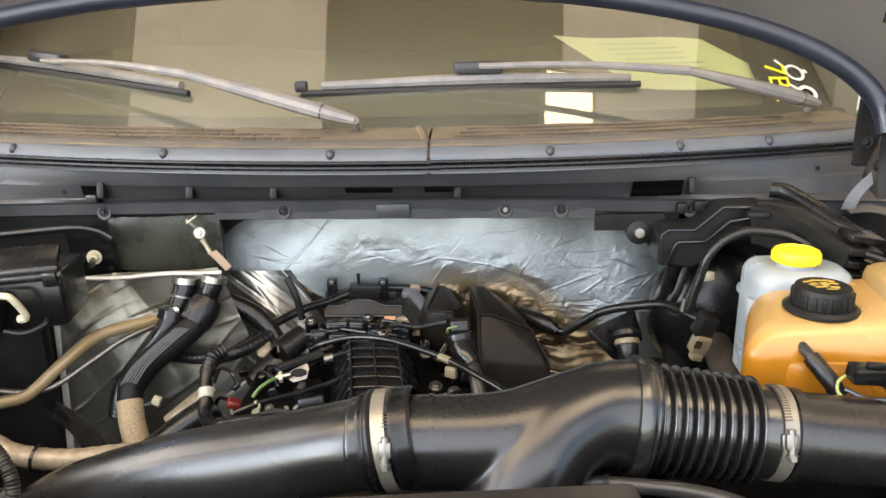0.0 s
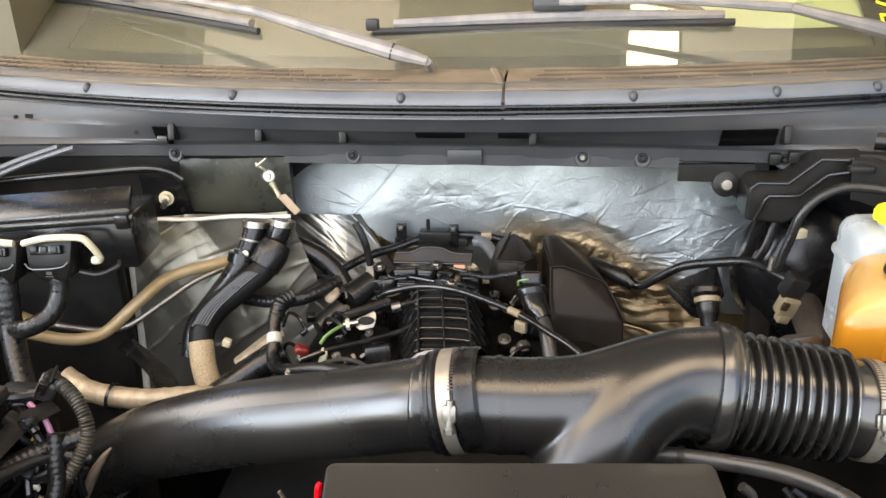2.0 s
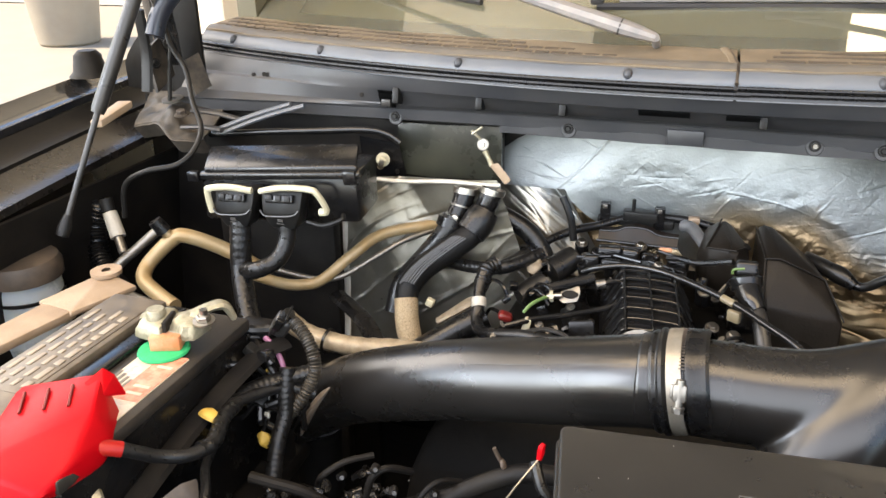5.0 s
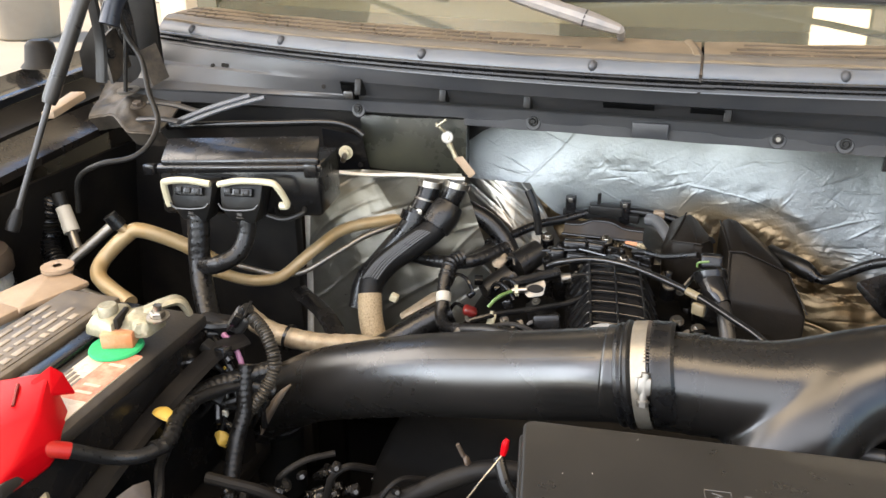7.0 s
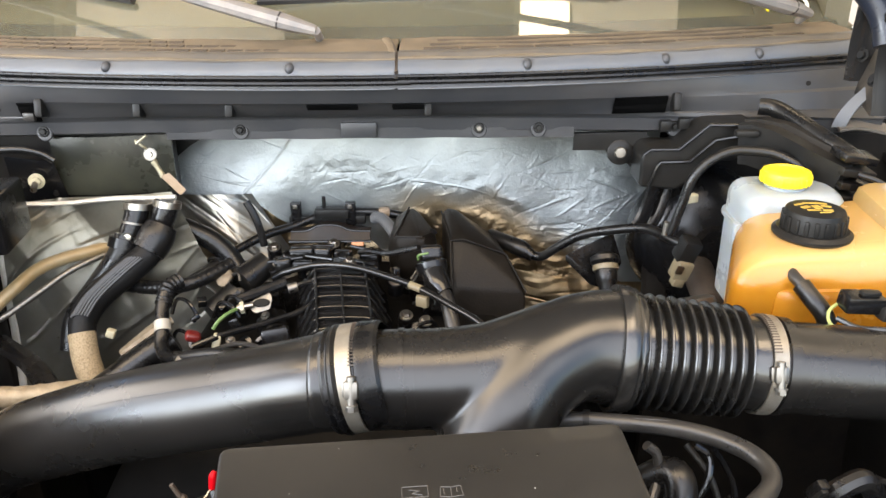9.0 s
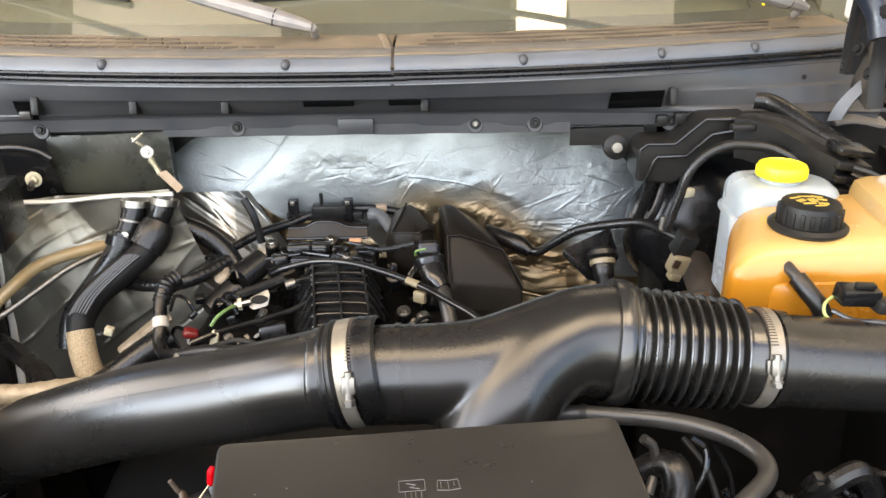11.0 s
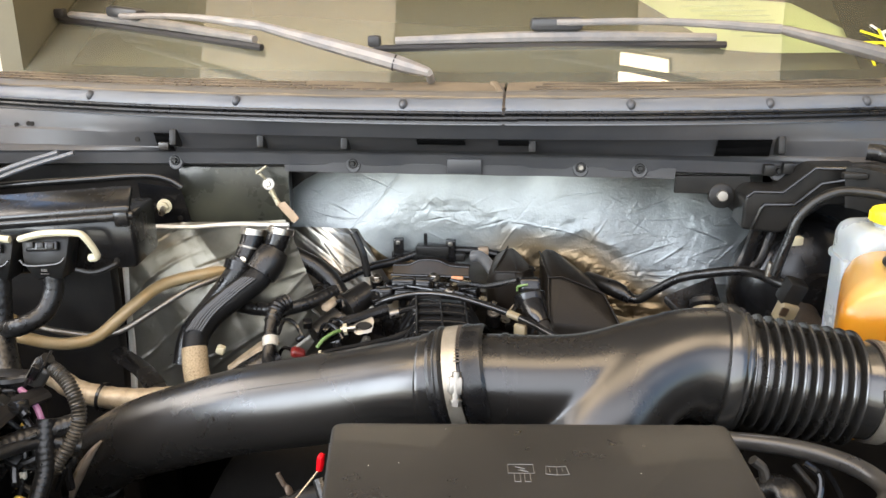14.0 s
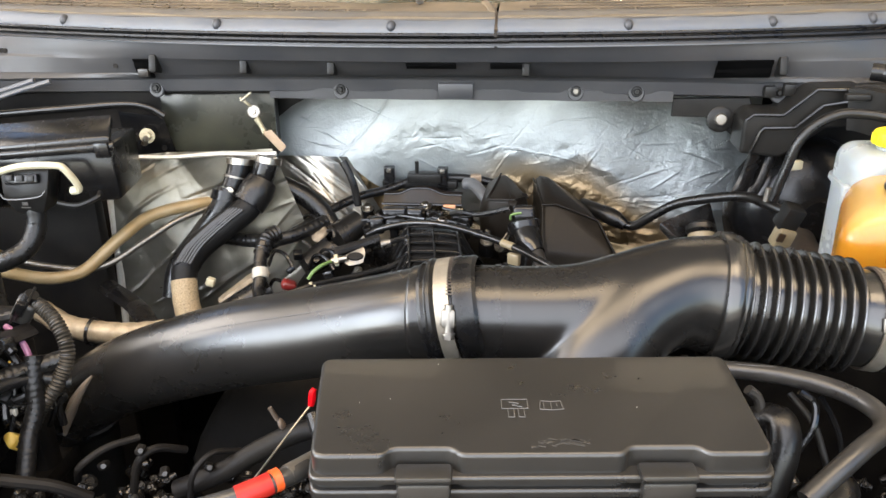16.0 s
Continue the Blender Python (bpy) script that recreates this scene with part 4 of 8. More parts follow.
def crumple(X, Z, seed, layers):
    """Irregular triangular facets, as in foil that was pressed flat again. layers: rows of (size, slope)."""
    r = np.random.RandomState(seed)
    h = np.zeros_like(X)
    for size, slope in layers:
        table = r.uniform(-1, 1, (64, 64))
        a, p = r.uniform(0, math.pi), r.uniform(0, 6, 4)
        u = (X * math.cos(a) + Z * math.sin(a)) / size + 0.35 * np.sin(Z / size * 1.7 + p[0]) + 0.25 * np.sin(X / size * 0.9 + p[1])
        v = (Z * math.cos(a) - X * math.sin(a)) / size + 0.35 * np.sin(X / size * 1.5 + p[2]) + 0.25 * np.sin(Z / size * 1.1 + p[3])
        i, j = np.floor(u).astype(int), np.floor(v).astype(int)
        f, g = u - i, v - j
        h00, h10, h01, h11 = (table[(i + m) % 64, (j + n) % 64] for m, n in ((0, 0), (1, 0), (0, 1), (1, 1)))
        near = h00 + (h10 - h00) * f + (h01 - h00) * g
        far = h11 + (h01 - h11) * (1 - f) + (h10 - h11) * (1 - g)
        h += slope * size * np.where(f + g < 1, near, far)
    return h


def creases(X, Z, seed, count, lengths, width, height, lean=0.0, spread=math.pi / 2):
    """Thin raised fold lines strewn over the sheet."""
    r = np.random.RandomState(seed)
    h = np.zeros_like(X)
    for _ in range(count):
        cx, cz = r.uniform(X.min(), X.max()), r.uniform(Z.min(), Z.max())
        a, half = lean + r.uniform(-spread, spread), r.uniform(*lengths) / 2
        bend = r.uniform(-3, 3)
        s = (X - cx) * math.cos(a) + (Z - cz) * math.sin(a)
        d = -(X - cx) * math.sin(a) + (Z - cz) * math.cos(a) + bend * s * s
        w = width * r.uniform(0.6, 1.6)
        h += height * r.uniform(0.4, 1.3) * r.choice((1, 1, -1)) * np.exp(-(d / w) ** 2) * np.clip(1.3 - np.abs(s) / half, 0, 1)
    return h


def spread_back(X, Z, depth):
    """Places drawn on the plane y = 1.13, carried back to that depth as seen from before the truck's front."""
    k = depth / 1.13
    return np.stack([0.06 + (X - 0.06) * k, depth, 1.6 + (Z - 1.6) * k], -1)


insul = thing("foil_insulation", "bright crinkled silver foil insulation on the firewall", "heat shield")
U, V = np.meshgrid(np.linspace(0, 1, 820), np.linspace(0, 1, 170), indexing="ij")
FX = -0.312 + 0.704 * U
TOP = 1.300 + 0.045 * ramp(-0.312, -0.250, FX)
LOW = 1.238 - 0.046 * ramp(-0.215, -0.135, FX) - 0.07 * ramp(-0.06, 0.03, FX) - 0.03 * ramp(0.11, 0.30, FX)
FZ = TOP + (LOW - TOP) * V
FOLD = 1.240 + 0.026 * ramp(-0.20, -0.115, FX) - 0.006 * np.sin(FX * 21) - 0.015 * ramp(0.0, 0.1, FX) - 0.10 * ramp(0.13, 0.27, FX)
above = FZ - FOLD
soft = 0.5 * (above + np.sqrt(above ** 2 + 0.008 ** 2))
lean_back = 0.03 * above + 0.17 * soft + 0.11 * (FZ - 1.2) * ramp(0.08, 0.30, FX) + 0.13 * (FZ - 1.3) * ramp(-0.10, -0.20, FX)
base = 1.228 + 0.010 * ramp(-0.24, 0.05, FX)
line = (FZ - (1.240 + (FX + 0.205) * 0.88 + 3.0 * (FX + 0.205) ** 2)) / 1.33
seam = 0.0008 * np.exp(-(line / 0.002) ** 2) * ramp(-0.222, -0.20, FX) * ramp(-0.10, -0.135, FX)
wrinkled = np.exp(-(above / 0.016) ** 2) * ramp(-0.2, -0.1, FX)
warm_zone = ramp(1.220, 1.195, FZ + 0.75 * np.maximum(FX - 0.16, 0)) * ramp(-0.03, 0.03, FX)
calm = 0.6 + 0.3 * ramp(0.08, 0.25, FX) + 0.15 * ramp(-0.20, -0.26, FX)
relief = crumple(FX, FZ, 3, ((0.13, 0.016), (0.06, 0.014), (0.028, 0.014), (0.013, 0.016), (0.0065, 0.022))) * calm
relief += crumple(FX, FZ, 4, ((0.040, 0.14), (0.020, 0.18), (0.010, 0.18), (0.006, 0.12))) * (0.28 * wrinkled + 0.8 * warm_zone + 0.07 * ramp(0.2, 0.3, FX))
relief += creases(FX, FZ, 5, 120, (0.012, 0.07), 0.0007, 0.0007, 0.1, 0.9) * calm
relief += creases(FX, FZ, 8, 260, (0.006, 0.03), 0.0008, 0.0004) * (0.4 * calm + 0.6 * wrinkled + warm_zone)
relief += creases(FX, FZ, 9, 170, (0.02, 0.08), 0.0007, 0.0012, 0.15, 0.5) * ramp(0.16, 0.26, FX)
relief += creases(FX, FZ, 12, 70, (0.03, 0.10), 0.0009, 0.0014, 0.05, 0.3) * wrinkled
grid_part("upper_sheet", spread_back(FX, FZ, base + lean_back - relief - seam), M["foil"], insul)

U, V = np.meshgrid(np.linspace(0, 1, 360), np.linspace(0, 1, 150), indexing="ij")
GX = -0.22 + 0.64 * U
GT = 1.242 - 0.046 * ramp(-0.215, -0.135, GX) - 0.068 * ramp(-0.06, 0.03, GX) - 0.03 * ramp(0.11, 0.30, GX)
GZ = GT + (0.96 - GT) * V
deep = 1.240 - 0.05 * ramp(1.16, 1.0, GZ) + 0.008 * np.sin(GX * 19 + GZ * 23)
relief = crumple(GX, GZ, 21, ((0.09, 0.04), (0.05, 0.05), (0.026, 0.07), (0.014, 0.08)))
relief += creases(GX, GZ, 23, 90, (0.02, 0.09), 0.0014, 0.0014)
# the lower foil's warm reflection is painted into its brown colour
grid_part("lower_sheet", spread_back(GX, GZ, deep - relief), M["foillow"], insul, "crumpled foil with a warm brown reflection in its colour")

shield2 = thing("foil_heat_shield", "dusty dull foil heat shield on the passenger side", "heat shield")
U, V = np.meshgrid(np.linspace(0, 1, 150), np.linspace(0, 1, 150), indexing="ij")
SX = -0.542 + (0.245 + 0.115 * V) * U
SZ = 1.244 + 0.012 * U - 0.30 * V
relief = facets(SX, SZ, 42, ((0.26, 0.07), (0.17, 0.06))) + crumple(SX, SZ, 43, ((0.07, 0.03), (0.035, 0.03), (0.016, 0.025)))
relief += creases(SX, SZ, 44, 24, (0.05, 0.2), 0.0022, 0.0024, 0.6, 0.35) + creases(SX, SZ, 45, 30, (0.01, 0.05), 0.001, 0.0006, 0.8, 0.6)
grid_part("panel", np.stack([SX, 1.098 + 0.012 * U - 0.05 * V + 0.03 * ramp(0.65, 1.0, U) * V - relief, SZ], -1), M["foilold"], shield2)
part("edge_lip", sweep([(-0.548, 1.092, 1.243), (-0.547, 1.083, 1.17), (-0.543, 1.068, 1.08), (-0.540, 1.05, 0.99), (-0.538, 1.04, 0.945)], 0.006, 8, 8, flat=0.5), M["lipfoil"], shield2, "pale folded foil edge")
part("side_panel", sheet(lambda u, v: (-0.551 + 0.010 * v, 1.10 + 0.2 * u, 1.24 - 0.33 * v), 4, 20, 0.002), M["foilold"], shield2)
part("top_flange", sweep([(-0.552 + 0.029 * k, 1.089 + 0.0012 * k, 1.2405 + 0.0011 * k + 0.0013 * math.sin(k * 1.3)) for k in range(10)], 0.0042, 8, 5, flat=0.8), M["lipfoil"], shield2, "pale folded metal top edge")

U, V = np.meshgrid(np.linspace(0, 1, 170), np.linspace(0, 1, 130), indexing="ij")
DX = -0.318 + (0.125 + 0.08 * V) * U
DZ = 1.2395 - 0.14 * V
across = 0.64 * DX + 0.77 * DZ + 0.004 * np.sin(DX * 23 + DZ * 31)
pleat = np.abs((across / 0.021 % 1.0) * 2 - 1) * 0.0012 + np.abs((across / 0.0093 % 1.0) * 2 - 1) * 0.0004
relief = pleat * (0.35 + 0.65 * np.sin(math.pi * U) ** 0.5) + facets(DX, DZ, 61, ((0.09, 0.12), (0.05, 0.10), (0.03, 0.08))) + creases(DX, DZ, 63, 30, (0.02, 0.08), 0.001, 0.0011, -0.7, 0.3)
grid_part("inner_panel", spread_back(DX, DZ, 1.222 - 0.035 * np.sin(math.pi * U) - 0.03 * V - relief), M["foildome"], shield2, "pleated silver foil cowling")

# ---- air intake ----
intake = thing("air_intake_duct", "satin black plastic air intake duct across the engine", "intake duct")
LEFT = [(-0.478, 0.775, 1.015), (-0.44, 0.774, 1.043), (-0.385, 0.762, 1.079), (-0.315, 0.735, 1.117), (-0.22, 0.706, 1.159), (-0.11, 0.683, 1.193), (-0.03, 0.664, 1.220), (0.0, 0.6615, 1.2245)]
part("inlet_tube", sweep(LEFT, [0.041, 0.043, 0.0445, 0.045, 0.045, 0.045, 0.045, 0.045], 48, 14), M["tube"], intake)
part("end_flange", sweep([(-0.484, 0.776, 1.010), (-0.470, 0.775, 1.021)], 0.0435, 40, smooth_path=False), M["tube"], intake)
# tan strip paints the highlight on the tube's lit end edge
part("lit_lip", sweep([(-0.405, 0.727, 1.098), (-0.418, 0.7265, 1.083), (-0.431, 0.7255, 1.064), (-0.442, 0.7245, 1.042), (-0.450, 0.7235, 1.020)], [0.003, 0.010, 0.014, 0.012, 0.004], 10, 8, flat=0.4), M["lip"], intake, "tan lip of the tube, coloured as if lit")
part("elbow", sweep([(-0.455, 0.785, 1.02), (-0.48, 0.81, 0.985), (-0.49, 0.82, 0.93), (-0.49, 0.82, 0.85)], 0.040, 28, 8), M["dull"], intake)
part("mould_line", sweep([Vector(p) + Vector((-0.012, -0.0288, 0.0335)) for p in LEFT[1:-1]], 0.0002, 6, 10), M["tube"], intake)
DUCT = [(-0.035, 0.663, 1.222), (0.02, 0.661, 1.225), (0.08, 0.663, 1.225), (0.125, 0.668, 1.2265), (0.165, 0.678, 1.232), (0.195, 0.690, 1.237)]
ELBOW = [(0.262, 0.700, 1.2305), (0.238, 0.699, 1.2355), (0.205, 0.689, 1.2385), (0.168, 0.668, 1.228), (0.140, 0.642, 1.204), (0.118, 0.618, 1.165), (0.102, 0.600, 1.11)]
junction = part("branch_duct", join(sweep(DUCT, [0.0460, 0.0460, 0.0460, 0.0470, 0.0490, 0.049], 48, 14), sweep(ELBOW, [0.0580, 0.0550, 0.0505, 0.0485, 0.0475, 0.046, 0.046], 48, 14)), M["tube"], intake, "moulded branch of the duct")
fuse_mesh = junction.modifiers.new("fillet", "REMESH")
fuse_mesh.mode, fuse_mesh.voxel_size, fuse_mesh.use_smooth_shade = "VOXEL", 0.0024, True
soften = junction.modifiers.new("soften", "SMOOTH")
soften.factor, soften.iterations = 0.5, 26


def ring_band(x, y, z, r, w, d=(1, 0, 0.0), thick=0.002):
    return lathe([(r, -w / 2), (r + thick, -w / 2), (r + thick, w / 2), (r, w / 2), (r, -w / 2)], along(d, (x, y, z)), 56)


part("cuff", lathe([(0.045, -0.007), (0.0480, -0.006), (0.0492, -0.003), (0.0482, 0.0), (0.0485, 0.001), (0.0510, 0.003), (0.0512, 0.006), (0.0480, 0.0085), (0.0475, 0.010), (0.0475, 0.025), (0.0500, 0.0265), (0.0505, 0.030), (0.0495, 0.032), (0.0488, 0.044), (0.0463, 0.047)], along((1, -0.04, 0.2), (-0.012, 0.662, 1.2245)), 56), M["rubber"], intake, "black rubber cuff")
part("bead", ring_band(0.047, 0.662, 1.2252, 0.0450, 0.005, (1, 0, 0.05), 0.0018), M["tube"], intake)
part("bead", ring_band(0.057, 0.662, 1.2252, 0.0450, 0.003, (1, 0, 0.05), 0.0012), M["tube"], intake)


def hose_clamp(c, r, d):
    band = part("hose_clamp", ring_band(*c, r, 0.0132, d, 0.0022), M["band"], intake, "steel worm-drive hose clamp")
    cx, cy, cz = c
    n = Vector((0, -0.94, 0.34)).normalized()
    o = Vector(c) + n * (r + 0.004)
    t = Vector((1, 0, 0))
    tip = Matrix.Rotation(radians(-20), 4, "X")
    part("screw_housing", join(box((0.0125, 0.007, 0.017), Matrix.Translation(o) @ tip, 0.003), box((0.0165, 0.003, 0.013), Matrix.Translation(o - n * 0.003) @ tip, 0.001)), M["alu"], band)
    for k in range(20):
        a = radians(-12 - k * 3.6)
        nn = Vector((0, -math.cos(a - radians(32)), math.sin(-a + radians(32))))
        part("notch", box((0.0075, 0.0012, 0.0013), Matrix.Translation(Vector(c) + nn * (r + 0.0020)) @ Matrix.Rotation(math.atan2(nn.z, -nn.y) * -1, 4, "X")), M["dustdark"], band)
    ax = Vector((0, 0.34, 0.94)).normalized()
    part("screw", join(rod(o - ax * 0.012, o + ax * 0.012, 0.0038, 14), rod(o - ax * 0.018, o - ax * 0.012, 0.0052, 6), rod(o - ax * 0.014, o - ax * 0.0125, 0.0060, 18)), M["alu"], band)


hose_clamp((0.0042, 0.6613, 1.2277), 0.0480, (1, -0.04, 0.2))
# bellows and the tube beyond it
BEL = []
N = 10
for k in range(N * 12 + 1):
    f_ = k / (N * 12)
    ph = (f_ * N) % 1.0
    bump_ = math.sin(math.pi * min(1, ph / 0.62)) ** 0.85 if ph < 0.62 else 0.0
    BEL.append((0.0470 - 0.0025 * f_ + 0.0098 * bump_, -0.0205 + 0.108 * f_))
part("bellows", lathe([(0.057, -0.041), (0.0612, -0.0405), (0.0618, -0.039), (0.0618, -0.028), (0.0608, -0.0265), (0.0600, -0.0260), (0.0600, -0.0225), (0.056, -0.0215)] + BEL + [(0.0455, 0.094), (0.0455, 0.12)], along((1, -0.02, -0.12), (0.283, 0.700, 1.228)), 56), M["bellows"], intake, "ribbed black rubber bellows", 60)
hose_clamp((0.389, 0.6975, 1.2155), 0.0462, (1, -0.02, -0.12))
part("outlet_tube", sweep([(0.38, 0.6975, 1.216), (0.45, 0.696, 1.209), (0.53, 0.694, 1.203), (0.64, 0.692, 1.195)], [0.0445, 0.0445, 0.045, 0.048], 48, 8), M["tube"], intake)
part("moulding", ring_band(0.404, 0.697, 1.2140, 0.0440, 0.010, (1, -0.02, -0.12), 0.0035), M["tube"], intake)

# ---- fuse box ----
fuse = thing("fuse_box", "black plastic fuse box with a grained lid", "fuse box", at=(0.074, 0.479, 1.254))
fuse.rotation_euler = (0, 0, radians(5.2))


def rounded(pts, r, n=4):
    """An outline with its corners rounded."""
    out, c = [], len(pts)
    for i in range(c):
        p, a, b = Vector(pts[i]), Vector(pts[i - 1]), Vector(pts[(i + 1) % c])
        ra = min(r, (a - p).length * 0.45, (b - p).length * 0.45)
        s, e = p + (a - p).normalized() * ra, p + (b - p).normalized() * ra
        for k in range(n + 1):
            t = k / n
            out.append(tuple((1 - t) ** 2 * s + 2 * t * (1 - t) * p + t * t * e))
    return out


NOTCH = [(-0.154, 0.060), (-0.145, -0.060), (-0.100, -0.060), (-0.094, -0.053), (-0.056, -0.053), (-0.050, -0.060), (0.052, -0.060), (0.058, -0.053), (0.100, -0.053), (0.106, -0.060), (0.147, -0.060), (0.152, 0.060)]
part("lid", moulded(rounded(NOTCH, 0.010, 8), 0.026, 0.0032), M["grain"], fuse, "grained black lid")
RIM = [(-0.157, 0.062), (-0.147, -0.064), (0.149, -0.064), (0.155, 0.062)]
part("lid_skirt", moulded(rounded(RIM, 0.009, 6), 0.005, 0.0022, at(0, 0, -0.0145)), M["grain"], fuse)
part("lid_skirt", moulded(rounded(RIM, 0.009, 6), 0.006, 0.0026, at(0, 0, -0.0245)), M["grain"], fuse)
part("body", plate(rounded([(-0.150, 0.058), (-0.142, -0.058), (0.144, -0.058), (0.149, 0.058)][::-1], 0.006), 0.15, at(0, 0, -0.026), 0.002), M["black"], fuse)
for x in (-0.0735, 0.080):
    lt = part("latch", box((0.034, 0.010, 0.055), at(x, -0.0665, -0.042), 0.003), M["grain"], fuse)
    part("latch_lip", box((0.036, 0.016, 0.006), at(x, -0.063, -0.0125), 0.0022), M["grain"], lt)
Z = 0.0004


def lines(segs, r=0.00042):
    return join(*[rod((*a, Z), (*b, Z), r, 6) for a, b in segs])


for name, label, segs in (
        ("fuse_symbol", "moulded fuse symbol", [((-0.021, 0.001), (-0.003, 0.001)), ((-0.003, 0.001), (-0.003, -0.010)), ((-0.003, -0.010), (-0.021, -0.010)), ((-0.021, -0.010), (-0.021, 0.001)), ((-0.017, -0.010), (-0.017, -0.020)), ((-0.013, -0.010), (-0.013, -0.020)),
                           ((-0.017, -0.020), (-0.013, -0.020)), ((-0.010, -0.010), (-0.010, -0.020)), ((-0.006, -0.010), (-0.006, -0.020)), ((-0.010, -0.020), (-0.006, -0.020)), ((-0.016, -0.002), (-0.009, -0.004)), ((-0.009, -0.004), (-0.014, -0.006)), ((-0.014, -0.006), (-0.007, -0.008))]),
        ("book_symbol", "moulded handbook symbol", [((0.006, -0.001), (0.013, -0.002)), ((0.013, -0.002), (0.020, -0.001)), ((0.006, -0.001), (0.005, -0.011)), ((0.020, -0.001), (0.021, -0.011)), ((0.005, -0.011), (0.013, -0.012)), ((0.013, -0.012), (0.021, -0.011)), ((0.013, -0.002), (0.013, -0.012)), ((0.008, -0.003), (0.008, -0.009)), ((0.017, -0.003), (0.017, -0.007))])):
    first = part(name, lines(segs[:1]), M["icon"], fuse, label)
    for sg in segs[1:]:
        part("line", lines([sg]), M["icon"], first)
random.seed(4)
part("scuff", join(*[box((random.uniform(0.002, 0.008), random.uniform(0.0008, 0.002), 0.0003), at(random.uniform(-0.005, 0.032), random.uniform(-0.053, -0.044), 0.0002, 0, 0, random.uniform(-30, 30))) for _ in range(22)]), M["scuff"], fuse, "pale scuff marks")
part("speck", join(*[lathe([(0, 0.0003), (0.0003, 0.00015), (0.00035, 0)], at(random.uniform(-0.13, 0.13), random.uniform(-0.05, 0.05), 0), 6) for _ in range(4)]), M["markwhite"], fuse)
bm = rod((-0.155, 0.0, -0.09), (-0.145, 0.0, -0.02), 0.004)
part("side_clip", join(bm, box((0.004, 0.06, 0.05), at(-0.152, 0.02, -0.06), 0.0015)), M["black"], fuse)

# ---- hoses and cables: one thing each ----


def hose(name, label, category, pts, r, mat, sides=14, ridge=0.0, pitch=0.006, group=""):
    t = thing(name, label, category, group)
    part("hose", sweep(pts, r, sides, 8, ridge=ridge, pitch=pitch), M[mat], t)
    return t


ch = hose("coolant_hose", "grey rubber hose curving beside the fuse box", "hose", [(0.14, 0.655, 1.172), (0.195, 0.650, 1.186), (0.245, 0.640, 1.190), (0.291, 0.618, 1.1985), (0.326, 0.592, 1.203), (0.345, 0.565, 1.203), (0.341, 0.538, 1.203), (0.312, 0.508, 1.203), (0.27, 0.48, 1.18)], 0.0078, "hose_grey")
for k in range(5):
    f_ = k / 5
    part("printed_mark", box((0.006, 0.0025, 0.0006), at(0.258 + 0.030 * f_, 0.6325 - 0.012 * f_, 1.1995 + 0.0055 * f_, -35, -9, -22)), M["icon"], ch, "worn pale print")
part("end_clamp", ring_band(0.215, 0.6475, 1.1875, 0.0086, 0.006, (1, -0.2, 0.12), 0.0012), M["dull"], ch, "dull spring clamp")
hose("lower_hose", "black rubber hose low behind the fuse box", "hose", [(0.22, 0.62, 1.10), (0.275, 0.60, 1.165), (0.285, 0.575, 1.155), (0.26, 0.55, 1.06)], 0.014, "rubber")
hose("lower_hose", "thick black rubber hose low in the bay", "hose", [(0.31, 0.62, 1.04), (0.33, 0.57, 1.12), (0.305, 0.52, 1.13), (0.27, 0.5, 1.02)], 0.016, "rubber")
hose("thin_cable", "thin dark cable with a grey connector", "cable", [(0.30, 0.62, 1.18), (0.315, 0.60, 1.165), (0.325, 0.59, 1.14), (0.34, 0.57, 1.09)], 0.003, "dull")
hose("thin_cable", "thin taped cable low in the bay", "cable", [(0.50, 0.62, 1.17), (0.485, 0.58, 1.12), (0.44, 0.55, 1.05), (0.42, 0.52, 0.95)], 0.006, "tape", ridge=0.0008, pitch=0.006)
for p in ((0.335, 0.585, 1.115), (0.415, 0.6, 1.145), (0.45, 0.62, 1.10)):
    t = thing("cable_connector", "small grey plastic cable connector in the shade", "connector", "small connectors")
    part("body", box((0.012, 0.010, 0.022), at(*p, 25, 10, 20), 0.002), M["black"], t)
    part("latch", box((0.008, 0.004, 0.014), at(p[0], p[1] - 0.007, p[2], 25, 10, 20), 0.001), M["dull"], t)

dip = thing("dipstick", "thin metal dipstick with a red pull ring", "dipstick")
part("handle", sweep([(-0.105, 0.565, 1.200), (-0.1065, 0.563, 1.197), (-0.107, 0.562, 1.192), (-0.108, 0.560, 1.186)], [0.002, 0.0032, 0.0034, 0.0026], 10, 6), M["red"], dip, "red plastic pull ring")
part("rod", sweep([(-0.108, 0.560, 1.187), (-0.126, 0.520, 1.172), (-0.145, 0.45, 1.16), (-0.16, 0.40, 1.13)], 0.0009, 8), M["steel"], dip)
taped = thing("battery_cable", "thick grey cable with bright red tape beside the fuse box", "cable")
part("cable", sweep([(-0.20, 0.39, 1.18), (-0.155, 0.40, 1.205), (-0.118, 0.408, 1.216), (-0.088, 0.43, 1.218), (-0.072, 0.455, 1.215)], 0.0068, 14), M["hose_grey"], taped)
part("red_tape", sweep([(-0.117, 0.4085, 1.2158), (-0.105, 0.416, 1.2175), (-0.098, 0.4215, 1.2182)], 0.0078, 14), M["redrubber"], taped, "bright red tape wrap")
part("end_tape", sweep([(-0.097, 0.4225, 1.2184), (-0.093, 0.4262, 1.2185)], 0.0080, 14, smooth_path=False), M["orangetape"], taped, "orange tape end")
part("sleeve", sweep([(-0.089, 0.430, 1.218), (-0.072, 0.455, 1.215)], 0.0076, 14, smooth_path=False), M["alu"], taped)

